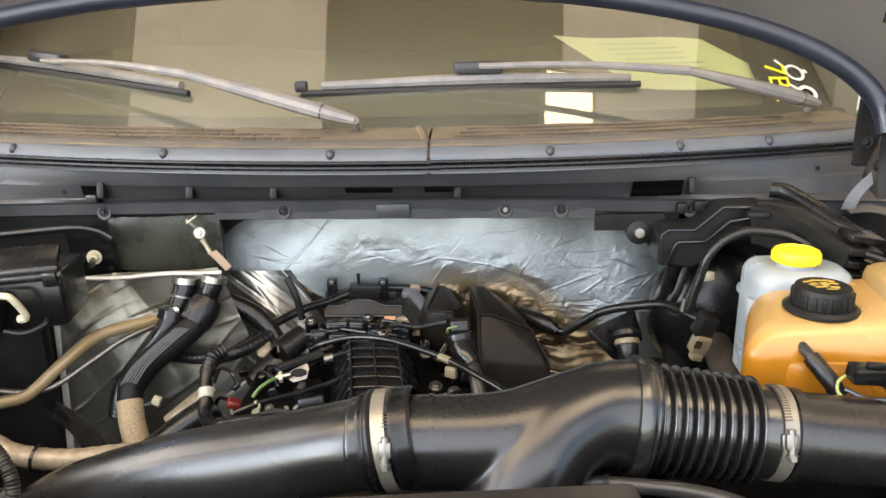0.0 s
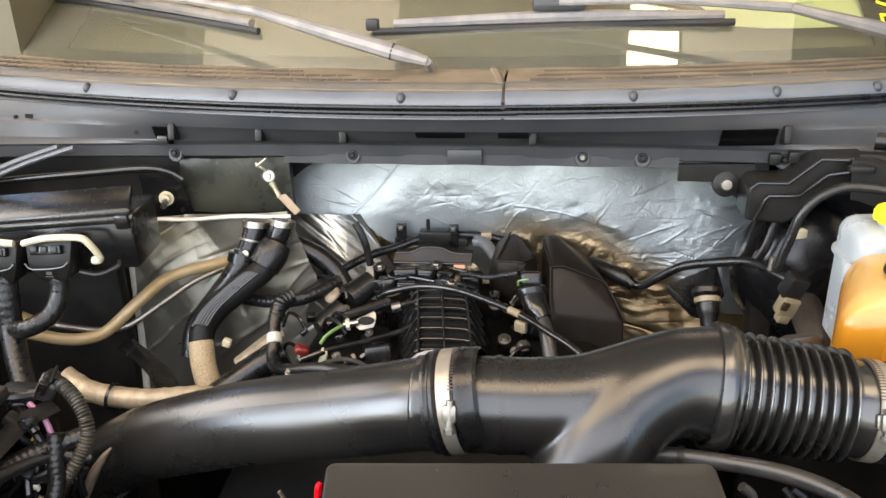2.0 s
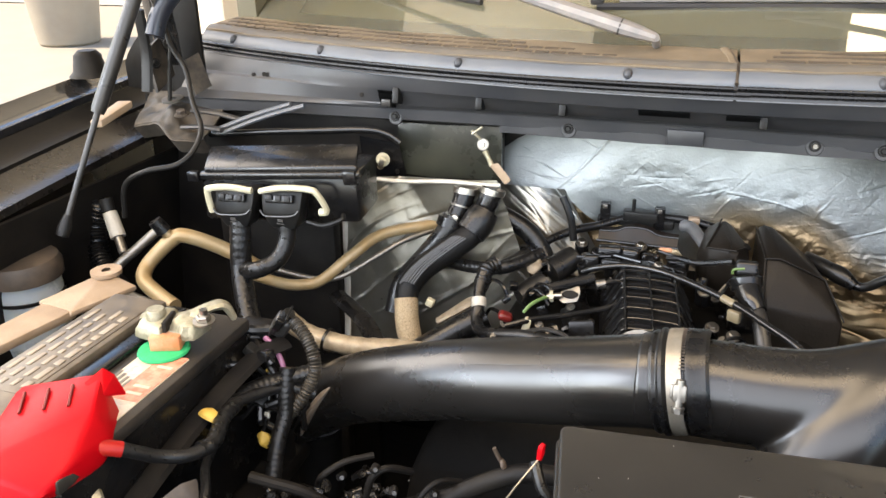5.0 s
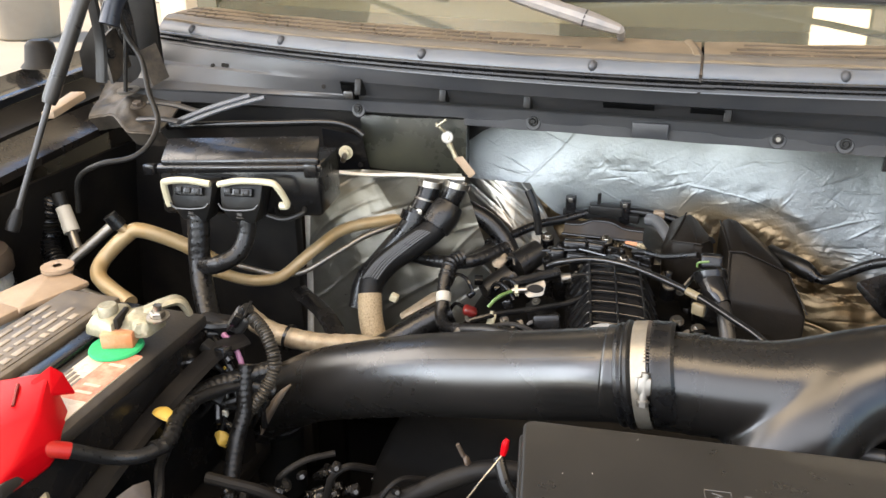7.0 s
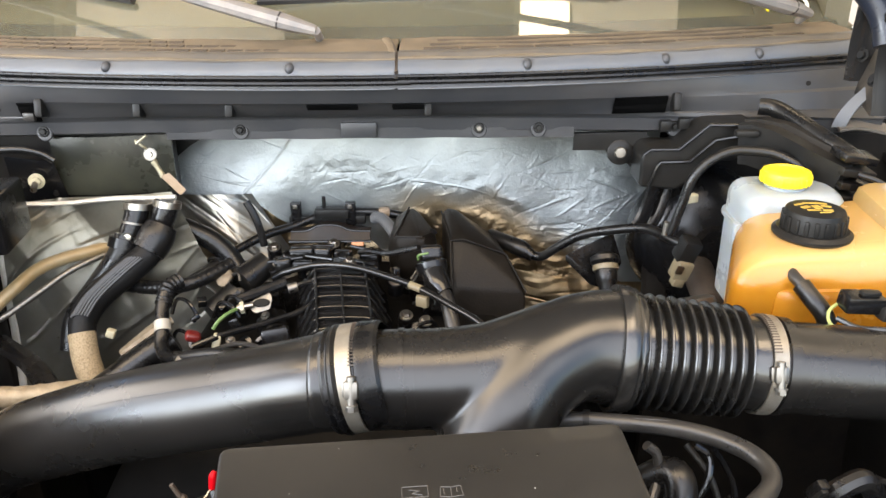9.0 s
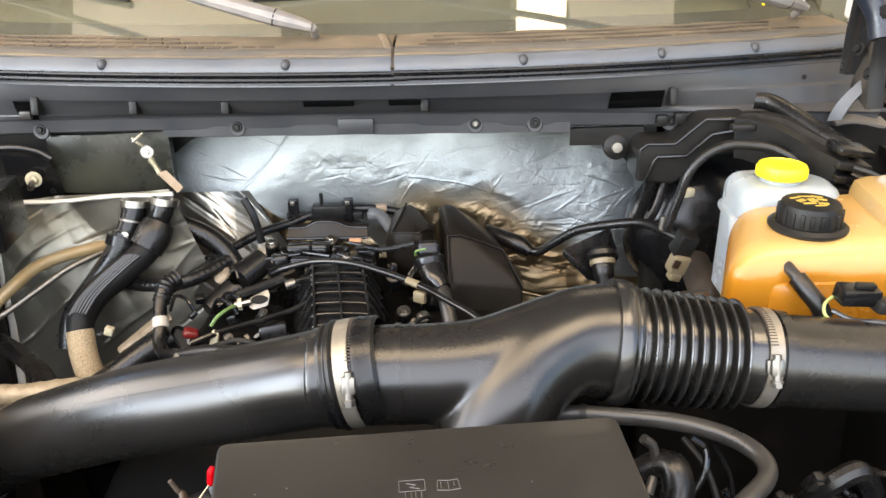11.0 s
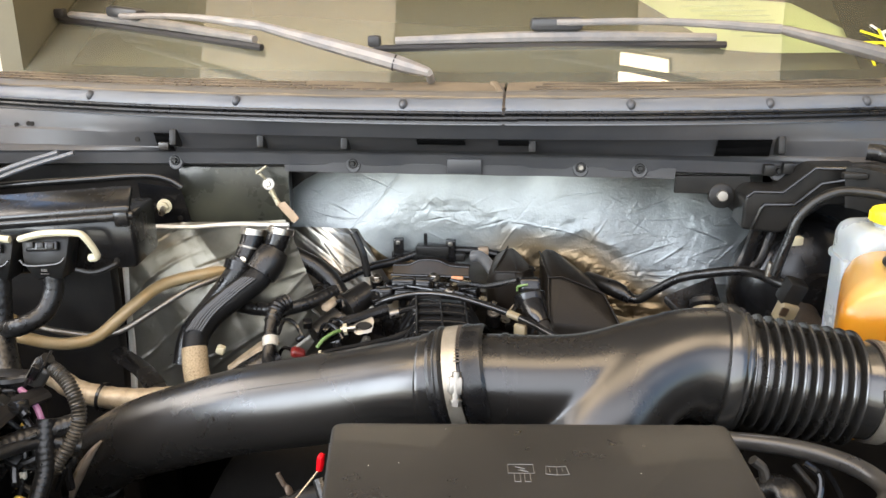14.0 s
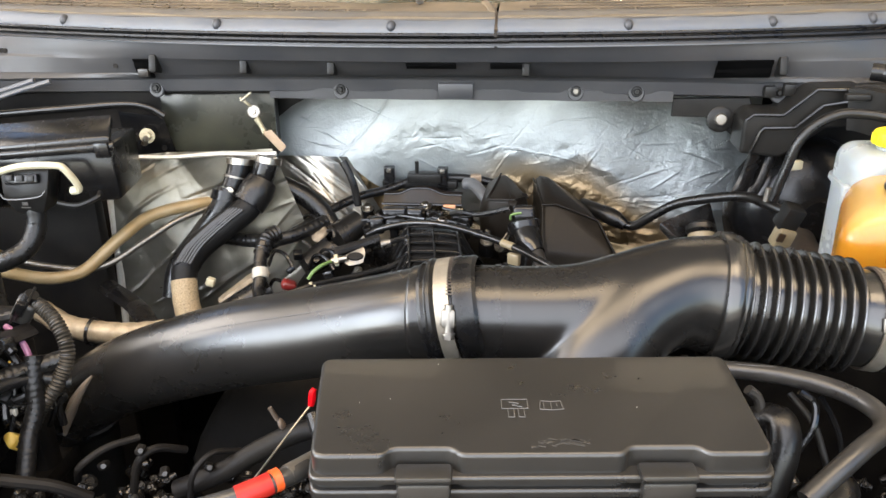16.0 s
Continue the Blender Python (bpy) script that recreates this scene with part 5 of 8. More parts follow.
# ---- passenger side ----


def block(corners, bevel=0.004, seg=2):
    """A convex block on the given corners, its edges rounded."""
    bm = bmesh.new()
    for c in corners:
        bm.verts.new(c)
    bmesh.ops.convex_hull(bm, input=list(bm.verts))
    loose = [v for v in bm.verts if not v.link_faces]
    bmesh.ops.delete(bm, geom=loose, context="VERTS")
    bmesh.ops.dissolve_limit(bm, angle_limit=radians(2), verts=bm.verts, edges=bm.edges)
    if bevel:
        bmesh.ops.bevel(bm, geom=list(bm.edges), offset=bevel, segments=seg, affect="EDGES", profile=0.5, clamp_overlap=True)
    return bm


def prism(top, drop, bevel=0.004):
    return block([*top, *[(x, y, z - drop) for x, y, z in top]], bevel)


def ribbed(name, label, pts, r, mat="rubber", ridge=0.0012, pitch=0.0055, category="harness", group=""):
    t = thing(name, label, category, group)
    part("sleeve", sweep(pts, r, 12, 8, ridge=ridge, pitch=pitch), M[mat], t)
    return t


ecu = thing("engine_control_module", "black engine control module with two locked connectors", "control module")
part("lid", prism([(-0.702, 0.938, 1.290), (-0.452, 0.938, 1.315), (-0.472, 0.990, 1.3315), (-0.722, 0.990, 1.309)], 0.012, 0.003), M["black"], ecu)
part("lid_lip", prism([(-0.708, 0.934, 1.281), (-0.447, 0.934, 1.307), (-0.450, 0.945, 1.309), (-0.711, 0.945, 1.284)], 0.010, 0.002), M["black"], ecu)
part("body", prism([(-0.715, 0.945, 1.278), (-0.455, 0.945, 1.302), (-0.462, 1.03, 1.306), (-0.725, 1.03, 1.285)], 0.075, 0.006), M["black"], ecu)
part("side_clip", box((0.02, 0.012, 0.02), at(-0.462, 0.936, 1.298, 0, -5), 0.003), M["black"], ecu)
part("side_clip", box((0.02, 0.012, 0.016), at(-0.722, 0.94, 1.275, 0, -5), 0.003), M["black"], ecu)
for x, z in ((-0.638, 1.246), (-0.560, 1.252)):
    c = part("connector", block([(x - 0.034, 0.915, z + 0.022), (x + 0.034, 0.915, z + 0.027), (x - 0.030, 0.905, z - 0.012), (x + 0.030, 0.905, z - 0.008), (x - 0.018, 0.91, z - 0.034), (x + 0.018, 0.91, z - 0.032),
                                  (x - 0.034, 0.945, z + 0.022), (x + 0.034, 0.945, z + 0.027), (x - 0.018, 0.945, z - 0.034), (x + 0.018, 0.945, z - 0.032)], 0.004), M["dull"], ecu, "black multi-pin connector")
    part("latch", box((0.044, 0.008, 0.012), at(x, 0.908, z + 0.014, -20, -4), 0.002), M["black"], c)
    for k in (-1, 0, 1):
        part("tooth", box((0.009, 0.006, 0.008), at(x + k * 0.014, 0.905, z + 0.016, -20, -4), 0.001), M["dull"], c)
    part("edge", sweep([(x - 0.031, 0.903, z - 0.004), (x - 0.02, 0.901, z - 0.011), (x + 0.02, 0.901, z - 0.007), (x + 0.031, 0.903, z + 0.001)], 0.0014, 6, 4), M["hose_grey"], c)
    part("embossing", join(box((0.012, 0.001, 0.001), at(x, 0.9035, z - 0.022)), box((0.008, 0.001, 0.004), at(x, 0.9035, z - 0.017))), M["icon"], c)
part("lever", sweep([(-0.680, 0.915, 1.232), (-0.679, 0.908, 1.264), (-0.672, 0.906, 1.272), (-0.64, 0.905, 1.277), (-0.604, 0.908, 1.274)], 0.0052, 8, 5, flat=0.8), M["cream"], ecu, "cream locking lever")
part("lever", sweep([(-0.590, 0.908, 1.275), (-0.555, 0.905, 1.284), (-0.512, 0.905, 1.286), (-0.500, 0.907, 1.280), (-0.491, 0.915, 1.254), (-0.503, 0.918, 1.249)], 0.0056, 8, 5, flat=0.8), M["cream"], ecu, "cream locking lever")
part("bracket", sweep([(-0.525, 0.918, 1.232), (-0.500, 0.918, 1.229), (-0.475, 0.925, 1.238), (-0.476, 0.935, 1.242)], 0.0035, 8, 5), M["dull"], ecu)
part("support_panel", prism([(-0.76, 1.04, 1.19), (-0.545, 1.035, 1.208), (-0.545, 1.06, 1.208), (-0.76, 1.06, 1.19)], 0.5, 0.006), M["shadow"], ecu)
ribbed("taped_harness", "black taped harness dropping from the control module", [(-0.638, 0.922, 1.225), (-0.636, 0.912, 1.19), (-0.632, 0.90, 1.15), (-0.61, 0.87, 1.115), (-0.575, 0.83, 1.085), (-0.53, 0.78, 1.08)], 0.0155, "tape", 0.00025, 0.011)
ribbed("taped_harness", "black taped harness curving behind the first", [(-0.560, 0.922, 1.228), (-0.560, 0.915, 1.20), (-0.568, 0.90, 1.176), (-0.594, 0.885, 1.162), (-0.63, 0.90, 1.15)], 0.0125, "tape", 0.00025, 0.011)

rail = thing("brace_rail", "glossy dark curved rail above the control module", "bracket")
part("rail", sweep([(-0.785, 1.08, 1.298), (-0.70, 1.09, 1.305), (-0.60, 1.10, 1.312), (-0.515, 1.11, 1.317), (-0.480, 1.115, 1.311), (-0.460, 1.118, 1.298)], 0.006, 12, 8), M["gloss"], rail)
part("bracket_plate", prism([(-0.53, 1.118, 1.305), (-0.462, 1.118, 1.297), (-0.455, 1.128, 1.245), (-0.53, 1.128, 1.235)], 0.006, 0.002), M["black"], rail)
bolt(rail, (-0.488, 1.112, 1.270), (0.15, -1, 0.1), 0.0075, M["cream"])
part("stud", rod((-0.488, 1.11, 1.270), (-0.484, 1.09, 1.264), 0.0045, 10), M["steel"], rail)
part("bolt_hole", lathe([(0, 0.001), (0.004, 0.001), (0.004, -0.002)], along((0, -1, 0), (-0.466, 1.115, 1.251)), 12), M["shadow"], rail)
for a, b, mat in (((-0.765, 1.06, 1.309), (-0.640, 1.10, 1.353), "strip"), ((-0.745, 1.06, 1.309), (-0.615, 1.10, 1.352), "strip"), ((-0.800, 1.06, 1.342), (-0.72, 1.08, 1.326), "cowl"), ((-0.815, 1.05, 1.315), (-0.74, 1.05, 1.316), "cowl")):
    t = thing("cowl_brace", "dusty grey pressed brace under the cowl end", "bracket", "cowl braces")
    part("bar", sweep([a, tuple((p + q) / 2 + (0.003 if n == 2 else 0) for n, (p, q) in enumerate(zip(a, b))), b], 0.0075, 8, 6, flat=0.5), M[mat], t)
shelf = thing("hinge_shelf", "brown dusty pressed steel shelf at the fender corner", "bracket")


def shelf_at(u, v):
    front = Vector((-0.915 + 0.135 * u, 1.055 + 0.012 * math.sin(7 * u) - 0.01 * u, 1.318 - 0.020 * u - 0.006 * math.cos(8 * u)))
    back = Vector((-0.945 + 0.16 * u, 1.15, 1.350 - 0.01 * u))
    p = front.lerp(back, v)
    p.z += 0.005 * noise.noise(p * 24) + 0.0025 * noise.noise(p * 75) + 0.010 * math.exp(-((u - 0.45) ** 2 + (v - 0.45) ** 2) * 30) - 0.016 * math.exp(-((u - 0.75) ** 2 + (v - 0.4) ** 2) * 50)
    return p


part("shelf_panel", sheet(shelf_at, 40, 24, 0.003), M["grime"], shelf)
part("skirt", sheet(lambda u, v: shelf_at(u, 0) + Vector((0, 0.02 * v, -0.025 * v - 0.001)), 40, 4, 0.003), M["grime"], shelf)
corner = thing("corner_panel", "black grimy steel panel behind the hood hinge", "panel")
part("panel", sheet(lambda u, v: (-1.03 + 0.19 * u, 1.20 - 0.03 * u, 1.34 + (0.045 + 0.16 * u ** 0.8) * v), 14, 10, 0.006), M["shadow"], corner)
part("washer", lathe([(0.008, 0), (0.018, 0), (0.018, 0.003), (0.008, 0.003)], at(-0.865, 1.10, 1.346, 10), 20), M["alu"], shelf)
bolt(shelf, (-0.82, 1.06, 1.333), (0, -0.2, 1), 0.008, M["dustdark"])
wedge = thing("fender_bracket", "tan dusty bracket on the inner fender rail", "bracket")
part("plate", prism([(-0.885, 0.925, 1.352), (-0.862, 0.925, 1.354), (-0.850, 0.985, 1.372), (-0.878, 0.985, 1.370)], 0.012, 0.003), M["rust"], wedge)
stop = thing("rubber_stop", "black rubber hood stop on the fender edge", "rubber stop")
part("stop", lathe([(0, 0.034), (0.012, 0.034), (0.018, 0.028), (0.022, 0.006), (0.028, 0.0), (0.0, 0.0)], at(-1.055, 1.13, 1.372) @ Matrix.Scale(1.3, 4), 20), M["shadow"], stop)

loom = thing("thin_cable", "thin black cable looping down from the hood hinge", "cable")
part("cable", sweep([(-0.866, 1.10, 1.495), (-0.845, 1.09, 1.44), (-0.808, 1.07, 1.405), (-0.785, 1.045, 1.362), (-0.757, 1.02, 1.325), (-0.752, 0.985, 1.298), (-0.768, 0.96, 1.282), (-0.815, 0.945, 1.272), (-0.858, 0.945, 1.245), (-0.87, 0.945, 1.19)], 0.0042, 10, 8), M["dull"], loom)
part("cable_end", sweep([(-0.845, 1.09, 1.44), (-0.85, 1.085, 1.40), (-0.855, 1.08, 1.35)], 0.0035, 8, 6), M["dull"], loom)

tan = thing("coolant_line", "tan coated metal coolant line with a bend", "pipe")
part("pipe", sweep([(-0.37, 1.115, 1.175), (-0.46, 1.05, 1.171), (-0.495, 1.0, 1.152), (-0.535, 0.968, 1.117), (-0.565, 0.958, 1.108), (-0.60, 0.955, 1.107), (-0.65, 0.95, 1.118)], 0.0088, 16, 8), M["tan"], tan)
tan2 = thing("coolant_line", "tan coated metal line with a high bend and a cap", "pipe")
part("pipe", sweep([(-0.64, 0.955, 1.130), (-0.69, 0.945, 1.158), (-0.738, 0.92, 1.184), (-0.758, 0.91, 1.178), (-0.785, 0.885, 1.147), (-0.778, 0.86, 1.132), (-0.745, 0.845, 1.12), (-0.705, 0.83, 1.112)], 0.0115, 16, 8), M["tan"], tan2)
part("cap_neck", rod((-0.752, 0.912, 1.18), (-0.768, 0.905, 1.196), 0.008, 14), M["tan"], tan2)
part("cap", rod((-0.765, 0.906, 1.193), (-0.775, 0.900, 1.212), 0.0115, 16, 0.010), M["rubber"], tan2, "black screw cap")
alu = thing("refrigerant_line", "bare aluminium line with a service port", "pipe")
part("pipe", sweep([(-0.79, 0.93, 1.188), (-0.825, 0.905, 1.155), (-0.848, 0.885, 1.132), (-0.842, 0.868, 1.114), (-0.80, 0.852, 1.104), (-0.735, 0.835, 1.106)], 0.0078, 14, 8), M["alu"], alu)
part("port_stem", rod((-0.862, 0.92, 1.138), (-0.888, 0.94, 1.168), 0.0075, 14), M["alu"], alu)
part("port_body", rod((-0.882, 0.936, 1.158), (-0.903, 0.95, 1.192), 0.0125, 16, 0.0115), M["white"], alu, "pale service port body")
part("port_cap", rod((-0.904, 0.95, 1.196), (-0.91, 0.953, 1.215), 0.0105, 12, 0.012), M["dull"], alu, "dark port cap")
alu2 = thing("refrigerant_line", "thin bare aluminium line along the heat shield", "pipe")
part("pipe", sweep([(-0.64, 0.968, 1.128), (-0.596, 0.968, 1.120), (-0.545, 0.972, 1.1145), (-0.51, 0.985, 1.1185), (-0.47, 1.02, 1.140), (-0.43, 1.06, 1.160), (-0.37, 1.115, 1.172)], 0.0044, 12, 8), M["alu"], alu2)
ribbed("ribbed_duct", "black ribbed hose in the shaded fender corner", [(-0.925, 0.96, 1.21), (-0.94, 0.955, 1.16), (-0.92, 0.93, 1.11), (-0.86, 0.9, 1.08)], 0.016, "rubber", 0.002, 0.007, "hose")
apipe = thing("sleeved_pipe", "pipe in a crumpled beige heat sleeve", "pipe")
part("sleeve", sweep([(-0.54, 0.86, 1.106), (-0.50, 0.852, 1.089), (-0.43, 0.845, 1.086), (-0.355, 0.845, 1.094), (-0.31, 0.85, 1.09)], 0.0140, 18, 10, ridge=0.0005, pitch=0.021), M["foilwrap"], apipe)
part("tie", ring_band(-0.468, 0.847, 1.0865, 0.0168, 0.004, (1, -0.1, -0.1), 0.0018), M["black"], apipe)
blackbar = thing("body_brace", "black diagonal body brace behind the duct", "bracket")
part("bar", sweep([(-0.53, 1.0, 1.075), (-0.46, 0.95, 1.065), (-0.40, 0.88, 1.05)], 0.015, 8, 6, flat=0.6), M["black"], blackbar)

# heater hoses at the firewall
h1 = thing("heater_hose", "black heater hose with a ribbed sleeve and a beige heat sock", "hose", "heater hoses")
part("sleeve", sweep([(-0.312, 1.065, 1.205), (-0.322, 1.045, 1.186), (-0.352, 1.025, 1.163), (-0.385, 1.012, 1.138), (-0.404, 0.998, 1.112), (-0.404, 0.982, 1.092)], [0.0175, 0.0185, 0.0188, 0.019, 0.0187, 0.0175], 24, 8), M["sleevecloth"], h1, "black ribbed sleeve")
for k in range(7):
    a = radians(200 + k * 20)
    off = Vector((math.cos(a) * 0.0125 + 0.0035, -0.0125, 0.011 + math.sin(a) * -0.0055))
    part("cord", sweep([Vector(p) + off * 1.02 for p in ((-0.335, 1.035, 1.175), (-0.358, 1.022, 1.158), (-0.388, 1.008, 1.132), (-0.405, 0.995, 1.108))], 0.0022, 6, 8), M["hose_grey"], h1)
part("collar", sweep([(-0.306, 1.070, 1.217), (-0.312, 1.060, 1.204), (-0.322, 1.047, 1.188)], [0.0215, 0.0245, 0.023], 22, 6), M["rubber"], h1)
part("heat_sock", sweep([(-0.4045, 0.984, 1.096), (-0.398, 0.968, 1.068), (-0.388, 0.955, 1.040), (-0.38, 0.945, 1.01)], 0.0180, 20, 6), M["wrap"], h1, "woven beige heat sock")
part("spigot", sweep([(-0.298, 1.086, 1.247), (-0.303, 1.080, 1.232), (-0.312, 1.075, 1.208)], 0.0168, 18, 5), M["black"], h1)
part("clip_ring", ring_band(-0.2985, 1.085, 1.244, 0.0165, 0.009, (-0.2, -0.25, -1), 0.0024), M["steel"], h1, "bright spring clip")
h2 = thing("heater_hose", "black heater hose with a quick connector", "hose", "heater hoses")
part("hose", sweep([(-0.353, 1.062, 1.205), (-0.364, 1.05, 1.180), (-0.395, 1.04, 1.140), (-0.425, 1.02, 1.10), (-0.43, 1.0, 1.06)], 0.017, 18, 8), M["rubber"], h2)
part("spigot", sweep([(-0.341, 1.086, 1.243), (-0.344, 1.078, 1.226), (-0.352, 1.065, 1.205)], [0.0165, 0.016, 0.0145], 18, 6), M["black"], h2)
part("connector_ring", ring_band(-0.357, 1.058, 1.196, 0.0175, 0.014, (-0.25, -0.4, -1), 0.004), M["black"], h2)
part("clip_ring", ring_band(-0.3415, 1.085, 1.241, 0.0165, 0.009, (-0.1, -0.3, -1), 0.0024), M["steel"], h2, "bright spring clip")
part("ring", ring_band(-0.346, 1.074, 1.220, 0.0162, 0.003, (-0.2, -0.4, -1), 0.001), M["alu"], h2)
part("screw", lathe([(0, 0.006), (0.005, 0.005), (0.006, 0)], along((0.2, -1, 0.2), (-0.348, 1.052, 1.208)), 12), M["steel"], h2)
hose("thick_hose", "thick black hose arching behind the heater hoses", "hose", [(-0.330, 1.125, 1.195), (-0.311, 1.12, 1.200), (-0.284, 1.12, 1.190), (-0.255, 1.12, 1.174), (-0.230, 1.115, 1.150), (-0.21, 1.10, 1.12)], 0.0150, "rubber", 18)
hose("strap", "black rubber strap across the pleated foil", "strap", [(-0.199, 1.125, 1.232), (-0.190, 1.122, 1.215), (-0.183, 1.12, 1.195), (-0.178, 1.12, 1.165)], 0.0058, "rubber", 10)

strap = thing("ground_strap", "bare ground strap with a ring terminal and a tan tag", "ground strap")
part("ring", lathe([(0.0045, -0.0015), (0.0105, -0.0015), (0.011, 0), (0.0105, 0.0015), (0.0045, 0.0015)], along((0.1, -1, 0.25), (-0.322, 1.112, 1.308)) @ Matrix.Scale(0.85, 4), 22), M["alu"], strap, "bright ring terminal")
bolt(strap, (-0.322, 1.111, 1.308), (0.1, -1, 0.25), 0.0045)
part("crimp", sweep([(-0.318, 1.110, 1.298), (-0.312, 1.106, 1.290), (-0.304, 1.10, 1.279)], [0.005, 0.0035, 0.0042], 10, 5), M["clampmetal"], strap)
part("tag", prism([(-0.307, 1.097, 1.282), (-0.294, 1.097, 1.286), (-0.273, 1.094, 1.263), (-0.282, 1.094, 1.255)], 0.0025, 0.0008), M["rust"], strap, "tan folded tag")
part("upper_clip", sweep([(-0.340, 1.112, 1.328), (-0.332, 1.11, 1.322), (-0.326, 1.112, 1.316)], 0.0022, 8, 5), M["clampmetal"], strap)
part("upper_clip", sweep([(-0.338, 1.108, 1.324), (-0.322, 1.108, 1.336)], 0.0020, 8, 5), M["clampmetal"], strap)

# ---- battery ----
bat = thing("battery", "black car battery with worn labels and a dusty top", "battery", at=(-0.58, 0.54, 1.0))
part("case", box((0.186, 0.30, 0.19), at(0, 0, 0.09), 0.006), M["black"], bat)
part("top_cover", box((0.190, 0.306, 0.016), at(0, 0, 0.192), 0.004), M["battop"], bat)
part("cell_cover", box((0.075, 0.285, 0.014), at(-0.050, 0.002, 0.204), 0.004), M["labelgrey"], bat, "raised grey cell cover")
part("cell_cover", box((0.022, 0.285, 0.010), at(0.005, 0.002, 0.201), 0.003), M["black"], bat)
part("raised_label", box((0.060, 0.18, 0.0012), at(-0.050, 0.02, 0.2114), 0.0004), M["labelgrey"], bat, "worn embossed label")
random.seed(5)
for k in range(4):
    y0 = -0.06
    while y0 < 0.095:
        w = random.uniform(0.008, 0.026)
        part("embossed_line", box((0.0055 if k < 3 else 0.008, w, 0.0012), at(-0.073 + k * 0.0145, y0 + w / 2, 0.2124), 0.0004), M["print"], bat)
        y0 += w + 0.005
part("label", box((0.056, 0.17, 0.0012), at(0.056, -0.035, 0.2006)), M["label"], bat, "worn tan and red printed label")
part("printed_band", box((0.030, 0.085, 0.0006), at(0.068, 0.008, 0.2014)), M["printred"], bat)
for k in range(4):
    part("printed_line", box((0.004, 0.06 - 0.008 * k, 0.0006), at(0.030 + 0.007 * k, -0.02, 0.2014)), M["labelgrey"], bat)
for k, y in enumerate((0.055, -0.02, -0.045)):
    part("printed_line", box((0.018, 0.004, 0.0005), at(0.070, y * 0.5, 0.2019)), M["label"], bat)
neg = part("terminal_clamp", block([(0.010, 0.055, 0.212), (0.050, 0.050, 0.212), (0.012, 0.092, 0.214), (0.048, 0.095, 0.214), (0.012, 0.058, 0.228), (0.046, 0.056, 0.230), (0.016, 0.090, 0.236), (0.046, 0.092, 0.238)], 0.004), M["clampmetal"], bat, "corroded terminal clamp")
part("felt_ring", lathe([(0, 0.0), (0.027, 0.0), (0.028, 0.0015), (0.027, 0.004), (0, 0.0045)], at(0.048, 0.056, 0.2015), 32), M["green"], bat, "green felt terminal washer")
part("clamp_shoe", box((0.034, 0.026, 0.018), at(0.050, 0.062, 0.2135, 0, 0, 20), 0.003), M["copper"], neg)
part("clamp_arm", sweep([(0.040, 0.078, 0.226), (0.062, 0.088, 0.229), (0.080, 0.100, 0.238), (0.092, 0.112, 0.237), (0.100, 0.116, 0.220)], [0.012, 0.013, 0.010, 0.011, 0.008], 8, 6, flat=0.5), M["clampmetal"], neg)
part("clamp_arm", sweep([(0.03, 0.082, 0.228), (0.008, 0.092, 0.222), (-0.012, 0.110, 0.206)], [0.014, 0.013, 0.012], 8, 6, flat=0.5), M["clampmetal"], neg)
bolt(neg, (0.087, 0.080, 0.232), (0.05, -0.1, 1), 0.008)
part("stud", rod((0.087, 0.080, 0.232), (0.088, 0.080, 0.247), 0.0045, 12), M["steel"], neg)
part("clamp_jaw", block([(0.048, 0.060, 0.214), (0.084, 0.062, 0.214), (0.050, 0.092, 0.216), (0.088, 0.096, 0.216), (0.052, 0.066, 0.234), (0.080, 0.068, 0.230), (0.056, 0.090, 0.238), (0.084, 0.092, 0.234)], 0.004), M["clampmetal"], neg)
part("post_top", lathe([(0, 0.012), (0.009, 0.012), (0.0105, 0.010), (0.011, 0.0)], at(0.030, 0.074, 0.230), 20), M["clampmetal"], neg)
part("jaw_slot", box((0.005, 0.03, 0.012), at(0.049, 0.070, 0.231, 0, 0, 15), 0.001), M["shadow"], neg)
bolt(neg, (0.070, 0.070, 0.222), (0.6, -0.7, 0.3), 0.007, M["clampmetal"])

red = thing("terminal_cover", "bright red plastic cover over the battery terminal", "terminal cover")
part("cover", block([(-0.523, 0.498, 1.236), (-0.60, 0.470, 1.223), (-0.495, 0.450, 1.227), (-0.514, 0.424, 1.216), (-0.57, 0.375, 1.205), (-0.484, 0.404, 1.206), (-0.490, 0.372, 1.196), (-0.482, 0.452, 1.200), (-0.482, 0.438, 1.180), (-0.488, 0.394, 1.183), (-0.54, 0.36, 1.16), (-0.60, 0.40, 1.17), (-0.60, 0.47, 1.19), (-0.50, 0.49, 1.19)], 0.004), M["red"], red)
part("flap", prism([(-0.530, 0.480, 1.2335), (-0.524, 0.500, 1.2395), (-0.514, 0.503, 1.232), (-0.504, 0.502, 1.214), (-0.508, 0.478, 1.226)], 0.003, 0.001), M["red"], red)
for k in range(3):
    part("groove", sweep([(-0.525 - 0.022 * k, 0.452 - 0.008 * k, 1.2265 - 0.0035 * k), (-0.540 - 0.022 * k, 0.476 - 0.008 * k, 1.2315 - 0.0035 * k)], 0.0016, 6, 4), M["darkred"], red)
part("groove", sweep([(-0.500, 0.440, 1.219), (-0.489, 0.425, 1.200)], 0.0014, 6, 4), M["darkred"], red)
cab_pos = thing("battery_cable", "grey battery cable with a red end leading from the battery", "cable")
